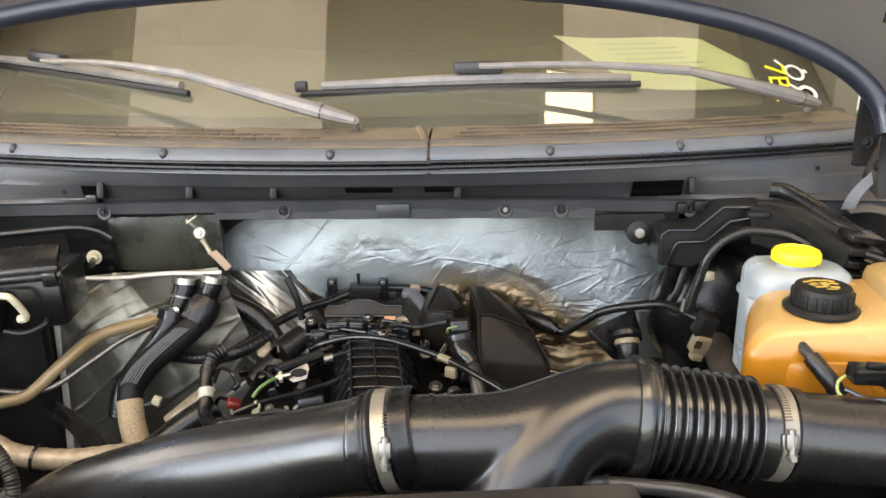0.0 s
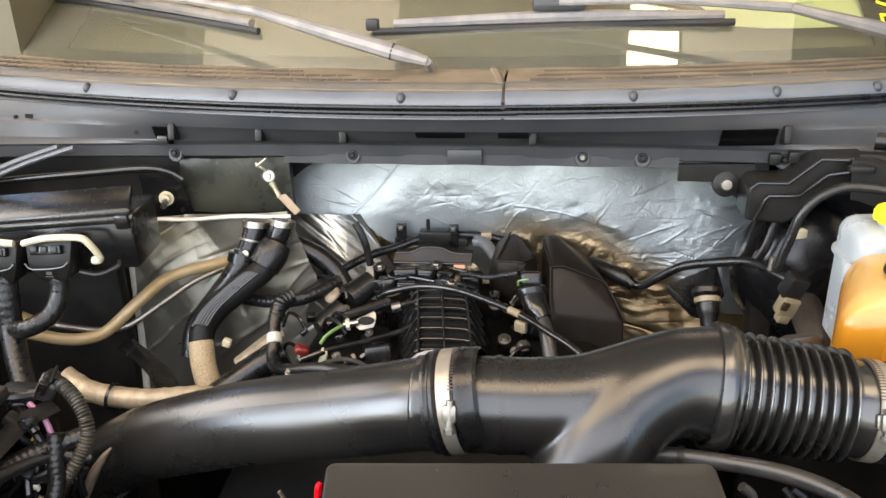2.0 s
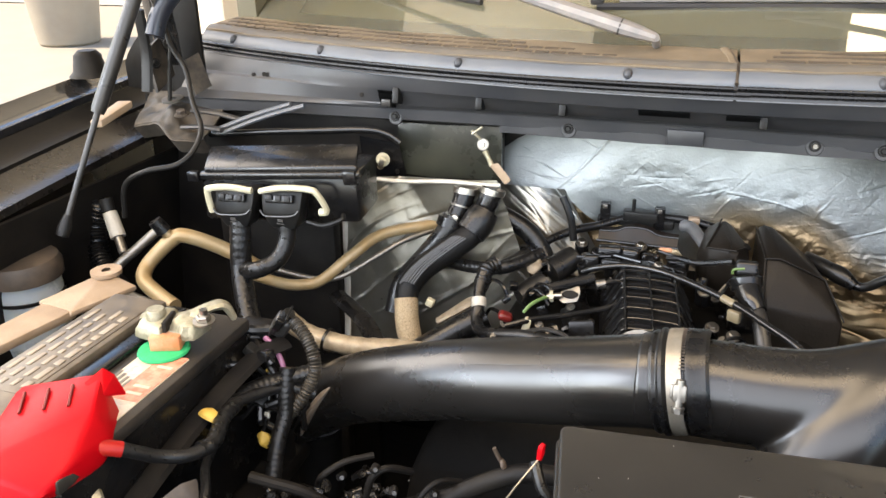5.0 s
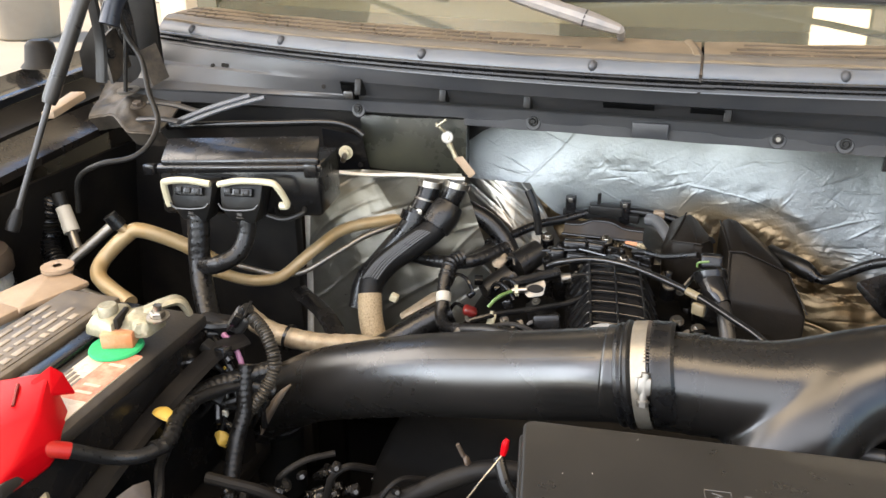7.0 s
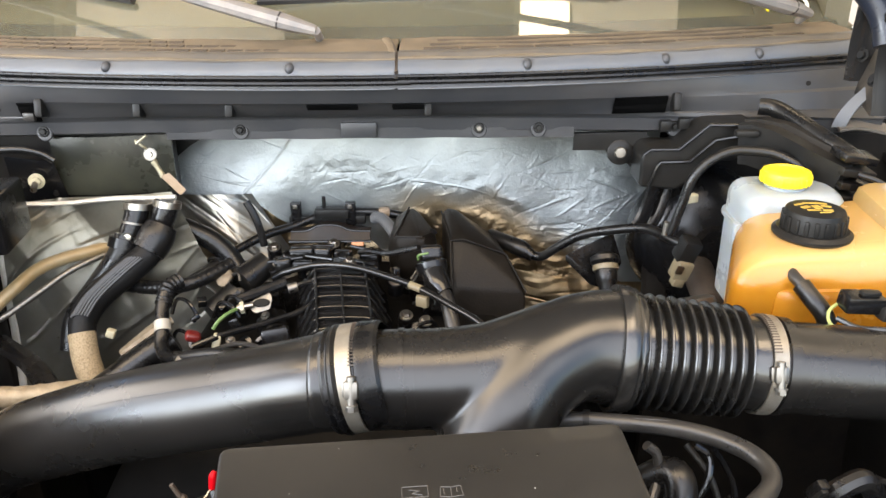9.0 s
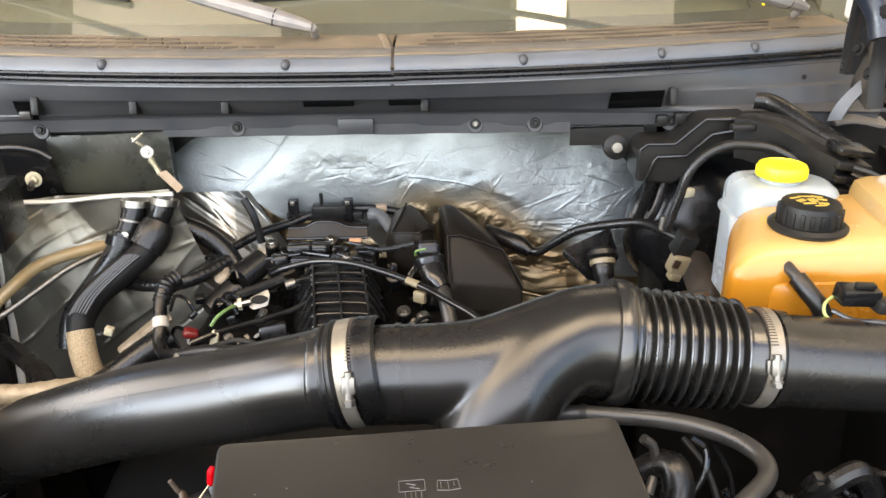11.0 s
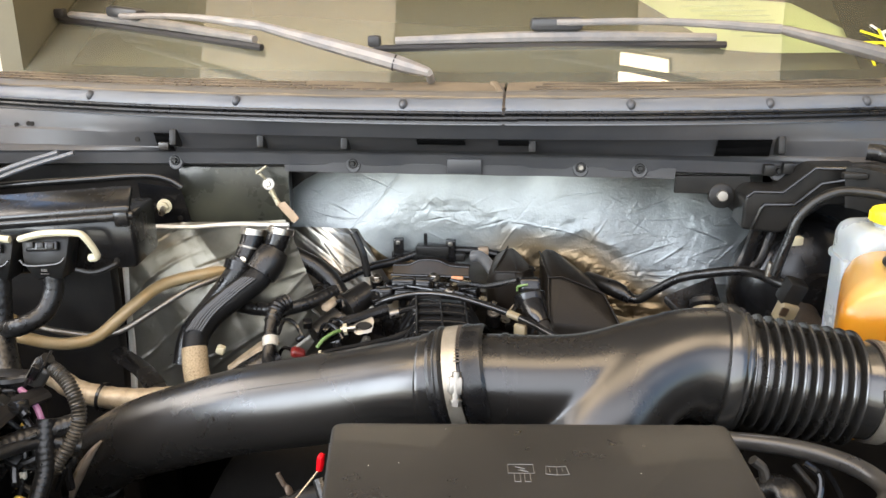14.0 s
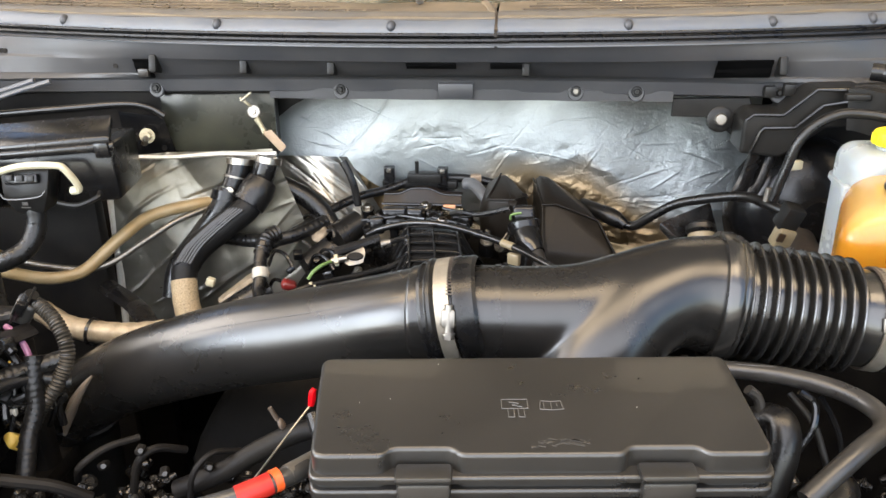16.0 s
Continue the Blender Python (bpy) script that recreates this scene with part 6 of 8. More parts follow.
part("cable", sweep([(-0.475, 0.452, 1.190), (-0.467, 0.464, 1.179), (-0.457, 0.480, 1.165), (-0.440, 0.500, 1.156), (-0.432, 0.528, 1.153), (-0.447, 0.567, 1.152), (-0.452, 0.61, 1.145), (-0.43, 0.66, 1.135), (-0.40, 0.68, 1.12)], 0.0068, 14, 8), M["braid"], cab_pos)
part("red_end", sweep([(-0.489, 0.440, 1.198), (-0.482, 0.446, 1.194), (-0.474, 0.453, 1.189)], 0.0076, 14), M["redrubber"], cab_pos, "red rubber end")
part("hanging_tail", sweep([(-0.447, 0.545, 1.130), (-0.440, 0.52, 1.125), (-0.425, 0.495, 1.115), (-0.42, 0.47, 1.10)], 0.005, 8), M["tape"], cab_pos)
ribbed("taped_harness", "short taped wrap on the battery cable bend", [(-0.436, 0.512, 1.1545), (-0.432, 0.530, 1.153), (-0.446, 0.566, 1.152), (-0.452, 0.60, 1.147)], 0.0084, "tape", 0.0004, 0.010)
low = thing("tray_lip", "dusty brown metal lip below the battery tray", "bracket")
part("lip", block([(-0.432, 0.420, 1.150), (-0.428, 0.425, 1.158), (-0.414, 0.450, 1.168), (-0.404, 0.465, 1.166), (-0.398, 0.455, 1.145), (-0.415, 0.42, 1.125), (-0.43, 0.42, 1.10), (-0.41, 0.45, 1.10)], 0.004), M["dustdark"], low)
brk = thing("battery_strap", "rusty tan battery strap at the front of the battery", "bracket")
part("strap", sweep([(-0.535, 0.425, 1.150), (-0.505, 0.430, 1.160), (-0.485, 0.420, 1.150), (-0.478, 0.41, 1.12)], 0.009, 8, 6, flat=0.5), M["clampmetal"], brk)
hold = thing("hold_down_bracket", "tan dusty battery hold-down bracket with a bolt hole", "bracket")
part("plate", prism([(-0.77, 0.66, 1.195), (-0.70, 0.64, 1.200), (-0.675, 0.73, 1.198), (-0.745, 0.755, 1.198)], 0.008, 0.003), M["rust"], hold)
part("ear", lathe([(0.006, -0.003), (0.02, -0.003), (0.02, 0.002), (0.006, 0.002)], at(-0.735, 0.745, 1.203), 20), M["rust"], hold)
part("arm", prism([(-0.80, 0.46, 1.185), (-0.755, 0.45, 1.19), (-0.70, 0.65, 1.20), (-0.76, 0.66, 1.195)], 0.012, 0.003), M["rust"], hold)
tray = thing("battery_tray", "black plastic battery tray rail beside the battery", "battery tray")
part("rail", sweep([(-0.475, 0.36, 1.10), (-0.474, 0.45, 1.125), (-0.472, 0.56, 1.15), (-0.462, 0.66, 1.168), (-0.445, 0.70, 1.170)], 0.014, 8, 8, flat=0.45), M["shadow"], tray)
part("post", prism([(-0.51, 0.70, 1.185), (-0.465, 0.70, 1.188), (-0.46, 0.725, 1.185), (-0.51, 0.725, 1.185)], 0.3, 0.004), M["shadow"], tray)
part("floor", slab(-0.80, -0.46, 0.33, 0.76, 0.96, 0.985, 0.004), M["shadow"], tray)

jar = thing("fluid_bottle", "milky fluid bottle with a brown cap", "bottle", at=(-0.945, 0.80, 1.10))
part("body", lathe([(0, -0.08), (0.045, -0.08), (0.05, -0.06), (0.05, 0.03), (0.046, 0.045), (0.04, 0.05)], None, 28), M["bottle"], jar)
part("cap", lathe([(0.05, 0.04), (0.056, 0.042), (0.057, 0.062), (0.052, 0.072), (0.0, 0.074)], None, 28), M["dustdark"], jar, "dusty brown screw cap")
part("band", lathe([(0.0505, 0.012), (0.053, 0.012), (0.053, 0.017), (0.0505, 0.017)], None, 28), M["rubber"], jar)

# harness cluster between battery and duct
ribbed("corrugated_loom", "dusty grey-black corrugated loom arching beside the duct", [(-0.452, 0.715, 1.196), (-0.430, 0.705, 1.193), (-0.410, 0.695, 1.178), (-0.399, 0.684, 1.152), (-0.408, 0.670, 1.124), (-0.424, 0.657, 1.10), (-0.432, 0.63, 1.07)], 0.0074, "dustyloom", 0.0009, 0.0036)
ribbed("taped_harness", "black taped harness hanging beside the battery", [(-0.428, 0.672, 1.155), (-0.426, 0.66, 1.13), (-0.424, 0.65, 1.105), (-0.425, 0.63, 1.08), (-0.42, 0.6, 1.04)], 0.0092, "tape", 0.0003, 0.0065)
ribbed("taped_harness", "lumpy black taped harness along the tray rail", [(-0.40, 0.69, 1.145), (-0.425, 0.672, 1.142), (-0.452, 0.64, 1.142), (-0.463, 0.60, 1.143), (-0.461, 0.565, 1.143)], 0.0100, "tape", 0.0003, 0.0075)
ribbed("corrugated_loom", "black corrugated loom low at the bay front", [(-0.62, 0.42, 1.06), (-0.52, 0.44, 1.085), (-0.44, 0.47, 1.075), (-0.36, 0.50, 1.04)], 0.011, "rubber", 0.0014, 0.0055)
ribbed("corrugated_loom", "thin corrugated loom crossing the dark bay front", [(-0.46, 0.50, 1.06), (-0.38, 0.51, 1.05), (-0.30, 0.50, 1.02), (-0.22, 0.48, 0.97)], 0.006, "rubber", 0.001, 0.004)
con = thing("harness_connector", "large black harness connector with coloured wires", "connector")
part("body", box((0.021, 0.022, 0.030), at(-0.452, 0.708, 1.189, 20, 32, 20), 0.005, 3), M["hose_grey"], con, "grey plug body")
for k in range(3):
    part("rib", box((0.0028, 0.024, 0.026), at(-0.459 + 0.007 * k, 0.7065, 1.1905 + 0.004 * k, 20, 32, 20), 0.001), M["dull"], con)
part("latch", box((0.009, 0.006, 0.020), at(-0.449, 0.695, 1.196, 20, 32, 20), 0.0015), M["black"], con)
part("neck", rod((-0.447, 0.707, 1.198), (-0.438, 0.706, 1.208), 0.0085, 14, 0.007), M["rubber"], con)
part("purple_wire", sweep([(-0.468, 0.695, 1.175), (-0.448, 0.684, 1.168), (-0.436, 0.676, 1.150), (-0.432, 0.668, 1.128)], 0.0034, 8), M["wirepurple"], con, "purple wire")
part("black_wire", sweep([(-0.480, 0.695, 1.168), (-0.460, 0.678, 1.158), (-0.445, 0.67, 1.142), (-0.436, 0.66, 1.12)], 0.0045, 8), M["rubber"], con)
part("yellow_clip", box((0.014, 0.008, 0.012), at(-0.452, 0.672, 1.142, 10, 20, 30), 0.003), M["tag"], con, "small yellow clip")
con2 = thing("harness_connector", "small black harness connector on the battery lead", "connector")
part("body", box((0.024, 0.018, 0.018), at(-0.487, 0.705, 1.166, 10, 15, 35), 0.005, 3), M["black"], con2)
part("wire", sweep([(-0.50, 0.69, 1.185), (-0.485, 0.70, 1.18), (-0.462, 0.705, 1.182)], 0.006, 8), M["rubber"], con2)
tagA = thing("tape_tag", "yellow tape tag on a taped cable", "tag", "yellow tags")
part("tag", sweep([(-0.469, 0.566, 1.156), (-0.459, 0.562, 1.158), (-0.447, 0.560, 1.154)], [0.0065, 0.0085, 0.006], 10, 6, flat=0.55), M["tag"], tagA)
tagB = thing("tape_tag", "crumpled yellow tape tag on a hanging harness", "tag", "yellow tags")
part("tag", block([(-0.458, 0.642, 1.060), (-0.442, 0.636, 1.062), (-0.439, 0.640, 1.077), (-0.450, 0.638, 1.086), (-0.460, 0.640, 1.078), (-0.448, 0.628, 1.072), (-0.447, 0.65, 1.074)], 0.002), M["tag"], tagB)
part("wire", sweep([(-0.450, 0.642, 1.082), (-0.447, 0.648, 1.10), (-0.446, 0.655, 1.12), (-0.448, 0.665, 1.15)], 0.0028, 8), M["rubber"], tagB)
part("white_clip", box((0.006, 0.005, 0.008), at(-0.4465, 0.648, 1.102), 0.001), M["white"], tagB)

# tangle of small leads between battery and duct
random.seed(71)
for k in range(12):
    t = thing("small_lead", "thin black lead in the harness tangle", "wire", "harness leads")
    x, y, z = random.uniform(-0.50, -0.43), random.uniform(0.64, 0.72), random.uniform(1.10, 1.185)
    pts = [Vector((x, y, z))]
    for j in range(4):
        pts.append(pts[-1] + Vector((random.uniform(-0.022, 0.026), random.uniform(-0.015, 0.012), random.uniform(-0.03, 0.008))))
    part("wire", sweep(pts, random.choice((0.002, 0.003, 0.0042)), 8, 6), M[random.choice(("gloss", "tape", "rubber", "gloss"))], t)
for k, (x, y, z, mt) in enumerate(((-0.470, 0.668, 1.172, "dull"), (-0.492, 0.665, 1.150, "sleeve"), (-0.455, 0.652, 1.120, "dull"), (-0.480, 0.655, 1.115, "gloss"), (-0.447, 0.66, 1.175, "gloss"))):
    t = thing("small_connector", "small worn plug in the harness tangle", "connector", "harness plugs")
    part("body", box((0.017, 0.014, 0.012), at(x, y, z, 30 * math.sin(7 * k), 35 * math.cos(5 * k), 40 * k), 0.002), M[mt], t)
    part("collar", rod((x, y, z), (x + 0.010, y - 0.004, z - 0.008), 0.0048, 10), M["gloss"], t)

# ---- engine ----
eng = thing("engine", "black V engine under its intake manifold", "engine")
# block coloured near-black in place of the shade it lies in
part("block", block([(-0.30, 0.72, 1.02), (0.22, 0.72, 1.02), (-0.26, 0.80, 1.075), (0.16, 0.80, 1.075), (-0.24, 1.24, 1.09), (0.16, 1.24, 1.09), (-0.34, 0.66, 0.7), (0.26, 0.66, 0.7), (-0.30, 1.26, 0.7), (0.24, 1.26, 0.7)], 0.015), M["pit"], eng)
XC = -0.042


def crest(y):
    return 1.148 + 0.022 * smooth(0.86, 1.04, y)


def middle(y):
    """The manifold's middle line runs a little askew."""
    return -0.059 + (1.049 - y) * 0.148


def manifold_z(dx, y):
    """The height of the manifold's crown beside its middle line."""
    a = abs(dx)
    return crest(y) - 2.6 * a * a - 1.6 * max(0.0, a - 0.036) - 0.05 * smooth(0.86, 0.79, y)


def manifold_top(u, v):
    y = 0.80 + 0.27 * v
    dx = (u - 0.5) * 0.13
    return (middle(y) + dx, y, manifold_z(dx, y) - 0.004)


man = part("intake_manifold", sheet(manifold_top, 34, 24, 0.006), M["black"], eng, "ribbed black plastic intake manifold")
for dx in (-0.034, 0.0, 0.034):
    part("rib", sweep([(middle(0.83 + 0.036 * j) + dx, 0.83 + 0.036 * j, manifold_z(dx, 0.83 + 0.036 * j)) for j in range(7)], 0.0019, 8, 4, flat=2.2), M["ribgrey"], man)
for j in range(9):
    y = 0.852 + j * 0.0222
    part("rib", sweep([(middle(y) + (k - 6) * 0.0095, y - 0.004 * math.cos((k - 6) * 0.3), manifold_z((k - 6) * 0.0095, y) - 0.0004) for k in range(13)], 0.0009, 8, 3, flat=2.2), M["ribgrey"], man)
for x, y, z, sx, sy, sz, a in ((-0.120, 1.100, 1.160, 0.036, 0.030, 0.022, 8), (-0.088, 1.096, 1.160, 0.024, 0.026, 0.024, -6), (-0.145, 1.080, 1.150, 0.022, 0.034, 0.026, 20), (-0.060, 1.098, 1.157, 0.026, 0.020, 0.018, -12), (-0.112, 1.062, 1.158, 0.030, 0.016, 0.016, 4), (-0.02, 1.10, 1.152, 0.03, 0.022, 0.02, -15)):
    hs = part("runner_cover", box((sx, sy, sz), at(x, y, z, -14, 0, a), 0.005, 3), M["gloss"], man)
    part("ridge", rod((x - sx * 0.4, y - sy * 0.5, z + sz * 0.44), (x + sx * 0.4, y - sy * 0.5, z + sz * 0.46), 0.0016, 6), M["gloss"], hs)
part("front_flange", lathe([(0.024, -0.004), (0.036, -0.004), (0.036, 0.004), (0.024, 0.004)], along((0, -1, 0.6), (XC - 0.005, 0.845, 1.135)), 24), M["alu"], eng)
ARCH = [(-0.145, 1.170), (-0.126, 1.1705), (-0.117, 1.1725), (-0.107, 1.1775), (-0.097, 1.180), (-0.079, 1.180), (-0.068, 1.1775), (-0.058, 1.1725), (-0.046, 1.1705), (-0.025, 1.170)]


def arch_at(u, v):
    f = u * (len(ARCH) - 1)
    i = min(int(f), len(ARCH) - 2)
    x, z = (ARCH[i][n] + (ARCH[i + 1][n] - ARCH[i][n]) * (f - i) for n in (0, 1))
    if v < 0.5:
        return (x, 1.150 + 0.020 * v, 1.158 + (z - 1.158) * v * 2)
    return (x, 1.160 + 0.06 * (v - 0.5), z - 0.010 * (v - 0.5))


rear = part("rear_bracket", sheet(arch_at, 54, 8, 0.003), M["darkbrown"], eng, "arched brown-black bracket behind the manifold")
part("edge", sweep([(x, 1.1595, z + 0.0005) for x, z in ARCH], 0.0013, 8, 4), M["ribgrey"], rear)
part("foot", sweep([(-0.147, 1.149, 1.158), (-0.024, 1.149, 1.158)], 0.0022, 8, smooth_path=False), M["gloss"], rear)
part("cross_bar", box((0.120, 0.012, 0.014), at(-0.095, 1.207, 1.172), 0.003), M["dull"], rear)
part("cross_bar", box((0.054, 0.02, 0.016), at(-0.087, 1.205, 1.184), 0.003), M["dull"], rear)
for x in (-0.143, -0.058):
    part("clip", box((0.016, 0.012, 0.038), at(x, 1.205, 1.183), 0.002), M["black"], rear)
    part("clip_window", box((0.007, 0.003, 0.007), at(x, 1.198, 1.196), 0.001), M["alu"], rear)
part("stud", rod((-0.099, 1.205, 1.182), (-0.099, 1.205, 1.210), 0.003, 10), M["dull"], rear)
for p in ((-0.167, 1.135, 1.155), (-0.078, 1.135, 1.160), (-0.045, 1.055, 1.166), (0.020, 1.025, 1.150), (0.035, 0.985, 1.118), (0.012, 0.87, 1.118), (0.062, 0.965, 1.120), (-0.155, 0.90, 1.110)):
    bolt(eng, p, (0.05, -0.35, 1), 0.0062)
    part("bolt_boss", lathe([(0.011, -0.02), (0.0105, 0.0), (0.0, 0.0)], along((0.05, -0.35, 1), p), 14), M["black"], eng)
for x, y, z, r in ((-0.135, 1.085, 1.166, 0.010), (-0.095, 1.095, 1.164, 0.008), (-0.115, 1.06, 1.158, 0.006), (-0.06, 1.08, 1.166, 0.009), (-0.028, 1.095, 1.164, 0.007), (-0.015, 1.065, 1.156, 0.010), (-0.155, 1.06, 1.152, 0.007)):
    part("moulded_boss", lathe([(r, -0.02), (r, 0), (r * 0.85, 0.0015), (r * 0.55, 0.0015), (r * 0.5, -0.003), (0, -0.003)], along((random.uniform(-0.2, 0.2), -0.3, 1), (x, y, z)), 16), M["gloss"], man)
for p, q in (((-0.165, 1.075, 1.158), (-0.115, 1.078, 1.164)), ((-0.11, 1.078, 1.166), (-0.07, 1.06, 1.168)), ((-0.06, 1.062, 1.170), (-0.01, 1.05, 1.164)), ((-0.125, 1.12, 1.163), (-0.075, 1.115, 1.166)), ((-0.05, 1.115, 1.165), (-0.01, 1.105, 1.160))):
    part("rib", rod(p, q, 0.0025, 8), M["gloss"], man)
part("orange_clip", box((0.018, 0.010, 0.006), at(-0.040, 1.12, 1.166, -20, 0, 0), 0.0015), M["copper"], eng, "small orange clip")
random.seed(11)
for k in range(16):
    x, y = random.choice((-1, 1)) * random.uniform(0.085, 0.125) - 0.045, random.uniform(0.84, 1.1)
    part("casting", box((random.uniform(0.02, 0.045), random.uniform(0.02, 0.05), random.uniform(0.02, 0.05)), at(x, y, 1.085 + random.uniform(0, 0.028), random.uniform(-25, 25), random.uniform(-25, 25), random.uniform(-40, 40)), 0.004), M["black"], eng)
for p, q, r in (((-0.20, 1.06, 1.135), (-0.17, 1.09, 1.15), 0.022), ((-0.205, 1.04, 1.125), (-0.235, 1.01, 1.11), 0.020), ((-0.19, 0.92, 1.095), (-0.24, 0.90, 1.09), 0.018)):
    part("coil_boot", rod(p, q, r, 18, r * 0.85), M["rubber"], eng)

cover = thing("acoustic_cover", "dull brown-black foam cover behind the engine", "engine cover")
part("large_lobe", block([(0.084, 1.19, 1.190), (0.098, 1.19, 1.199), (0.164, 1.19, 1.151), (0.097, 1.10, 1.179), (0.116, 1.10, 1.181), (0.177, 1.10, 1.157), (0.204, 1.06, 1.115), (0.098, 1.052, 1.124),
                               (0.100, 1.05, 1.03), (0.205, 1.05, 1.03), (0.085, 1.19, 1.06), (0.19, 1.19, 1.06)], 0.005, 3), M["foam"], cover)
part("small_lobe", block([(0.034, 1.19, 1.197), (0.046, 1.19, 1.195), (0.012, 1.19, 1.181), (0.074, 1.125, 1.184), (0.016, 1.10, 1.186), (0.056, 1.09, 1.189), (0.003, 1.12, 1.162), (0.022, 1.095, 1.138),
                               (0.010, 1.12, 1.08), (0.09, 1.10, 1.08), (0.085, 1.19, 1.08), (0.01, 1.19, 1.09)], 0.005, 3), M["foam"], cover)
for pts in ([(0.095, 1.098, 1.1795), (0.116, 1.097, 1.1815), (0.145, 1.097, 1.1705), (0.177, 1.097, 1.1575), (0.204, 1.058, 1.1155)], [(0.084, 1.188, 1.1905), (0.091, 1.14, 1.185), (0.0965, 1.098, 1.179), (0.0975, 1.05, 1.124)], [(0.034, 1.188, 1.1975), (0.025, 1.14, 1.192), (0.016, 1.098, 1.1865)], [(0.016, 1.098, 1.1865), (0.036, 1.094, 1.188), (0.056, 1.088, 1.1895), (0.074, 1.123, 1.1845)]):
    part("edge_fold", sweep(pts, 0.0013, 8, 4, smooth_path=False), M["foam"], cover)
part("dimple", lathe([(0, 0.0004), (0.004, 0.0006), (0.006, 0.0)], along((0.5, -0.3, 0.8), (0.072, 1.118, 1.186)), 14), M["shadow"], cover)
hose("vent_pipe", "grey plastic vent pipe entering the foam cover", "pipe", [(-0.022, 1.20, 1.176), (-0.008, 1.19, 1.178), (0.008, 1.165, 1.170), (0.022, 1.14, 1.158)], 0.0092, "ventgrey", 16)
hose("wiring_conduit", "black conduit along the rear of the engine", "cable", [(-0.30, 1.04, 1.125), (-0.262, 1.08, 1.140), (-0.225, 1.13, 1.152), (-0.185, 1.165, 1.163), (-0.15, 1.19, 1.166), (-0.105, 1.212, 1.176), (-0.05, 1.218, 1.180), (0.0, 1.215, 1.178), (0.04, 1.21, 1.17)], 0.0068, "rubber", 12)
clip = thing("cable_clip", "small tan clip on the rear conduit", "clip")
part("clip", box((0.017, 0.012, 0.012), at(-0.006, 1.212, 1.182, 0, 0, 5), 0.002), M["rust"], clip)
arc = thing("fuel_line", "glossy grey fuel line arching over the manifold", "hose")
part("line", sweep([(-0.150, 1.045, 1.148), (-0.128, 1.04, 1.160), (-0.085, 1.035, 1.171), (-0.035, 1.018, 1.175), (0.024, 0.98, 1.174), (0.061, 0.95, 1.172), (0.095, 0.912, 1.170), (0.128, 0.875, 1.166), (0.15, 0.85, 1.15)], 0.0046, 12, 8), M["gloss"], arc)
part("white_band", sweep([(0.042, 0.9655, 1.1735), (0.050, 0.9590, 1.1730), (0.057, 0.9535, 1.1725)], 0.0052, 10, 4), M["plugtan"], arc, "white marking band")
part("retainer", box((0.018, 0.008, 0.016), at(0.058, 0.948, 1.158, 0, 0, -30), 0.003), M["plugtan"], arc)
rail2 = thing("fuel_rail_fitting", "zinc fuel rail bracket with an oval slot", "bracket")
part("plate", block([(-0.172, 0.986, 1.141), (-0.145, 0.991, 1.153), (-0.142, 0.984, 1.146), (-0.144, 0.975, 1.134), (-0.163, 0.970, 1.131), (-0.171, 0.975, 1.133)], 0.0015), M["alu"], rail2)
part("slot", lathe([(0, 0.0035), (0.0065, 0.0035), (0.0075, 0.001)], along((0.1, -0.75, 0.6), (-0.156, 0.980, 1.1415)) @ Matrix.Diagonal((1.5, 0.8, 1, 1)), 20), M["shadow"], rail2)
part("stud", rod((-0.188, 0.974, 1.137), (-0.168, 0.979, 1.139), 0.0045, 12), M["steel"], rail2)
part("nut", rod((-0.184, 0.975, 1.137), (-0.179, 0.976, 1.1375), 0.008, 6), M["cream"], rail2)
part("bar", sweep([(-0.195, 1.0, 1.135), (-0.165, 1.01, 1.142), (-0.13, 1.025, 1.150)], 0.008, 10, 5), M["black"], rail2)
part("fitting", rod((-0.124, 1.002, 1.151), (-0.112, 1.006, 1.153), 0.0065, 12), M["alu"], rail2)
hose("wire", "green wire into the fuel rail connector", "wire", [(-0.214, 0.945, 1.122), (-0.206, 0.950, 1.132), (-0.196, 0.96, 1.137), (-0.186, 0.974, 1.137)], 0.0026, "wiregreen", 8)
hose("fuel_line", "glossy black fuel line below the bracket", "hose", [(-0.230, 0.905, 1.119), (-0.195, 0.92, 1.127), (-0.15, 0.943, 1.1295), (-0.105, 0.968, 1.134), (-0.085, 0.985, 1.143), (-0.08, 0.99, 1.150)], 0.0042, "gloss", 10)
hose("fuel_line", "short glossy line across the manifold side", "hose", [(-0.122, 1.0, 1.150), (-0.105, 1.006, 1.156), (-0.09, 1.008, 1.157), (-0.078, 1.0, 1.148)], 0.0042, "gloss", 10)
hose("thin_cable", "thin pale cable loop beside the coil", "cable", [(-0.245, 1.04, 1.138), (-0.232, 1.03, 1.133), (-0.222, 1.015, 1.122), (-0.205, 1.01, 1.118)], 0.0022, "hose_grey", 8)
hose("thin_cable", "thin cable at the manifold flank", "cable", [(-0.20, 0.90, 1.118), (-0.175, 0.905, 1.123), (-0.15, 0.90, 1.122), (-0.135, 0.89, 1.115)], 0.0032, "hose_grey", 8)
clipw = thing("cable_clip", "cream plastic clip on the fuel line", "clip")
part("clip", box((0.010, 0.008, 0.024), at(-0.203, 0.918, 1.118, 0, 15, 0), 0.002), M["cream"], clipw)
vac = thing("breather_hose", "glossy black breather hose with a white collar", "hose")
part("hose", sweep([(-0.280, 0.975, 1.160), (-0.281, 0.96, 1.145), (-0.277, 0.94, 1.128), (-0.274, 0.92, 1.112), (-0.262, 0.90, 1.108), (-0.235, 0.88, 1.118), (-0.19, 0.86, 1.134), (-0.14, 0.84, 1.142)], 0.0088, 14, 8), M["rubber"], vac)
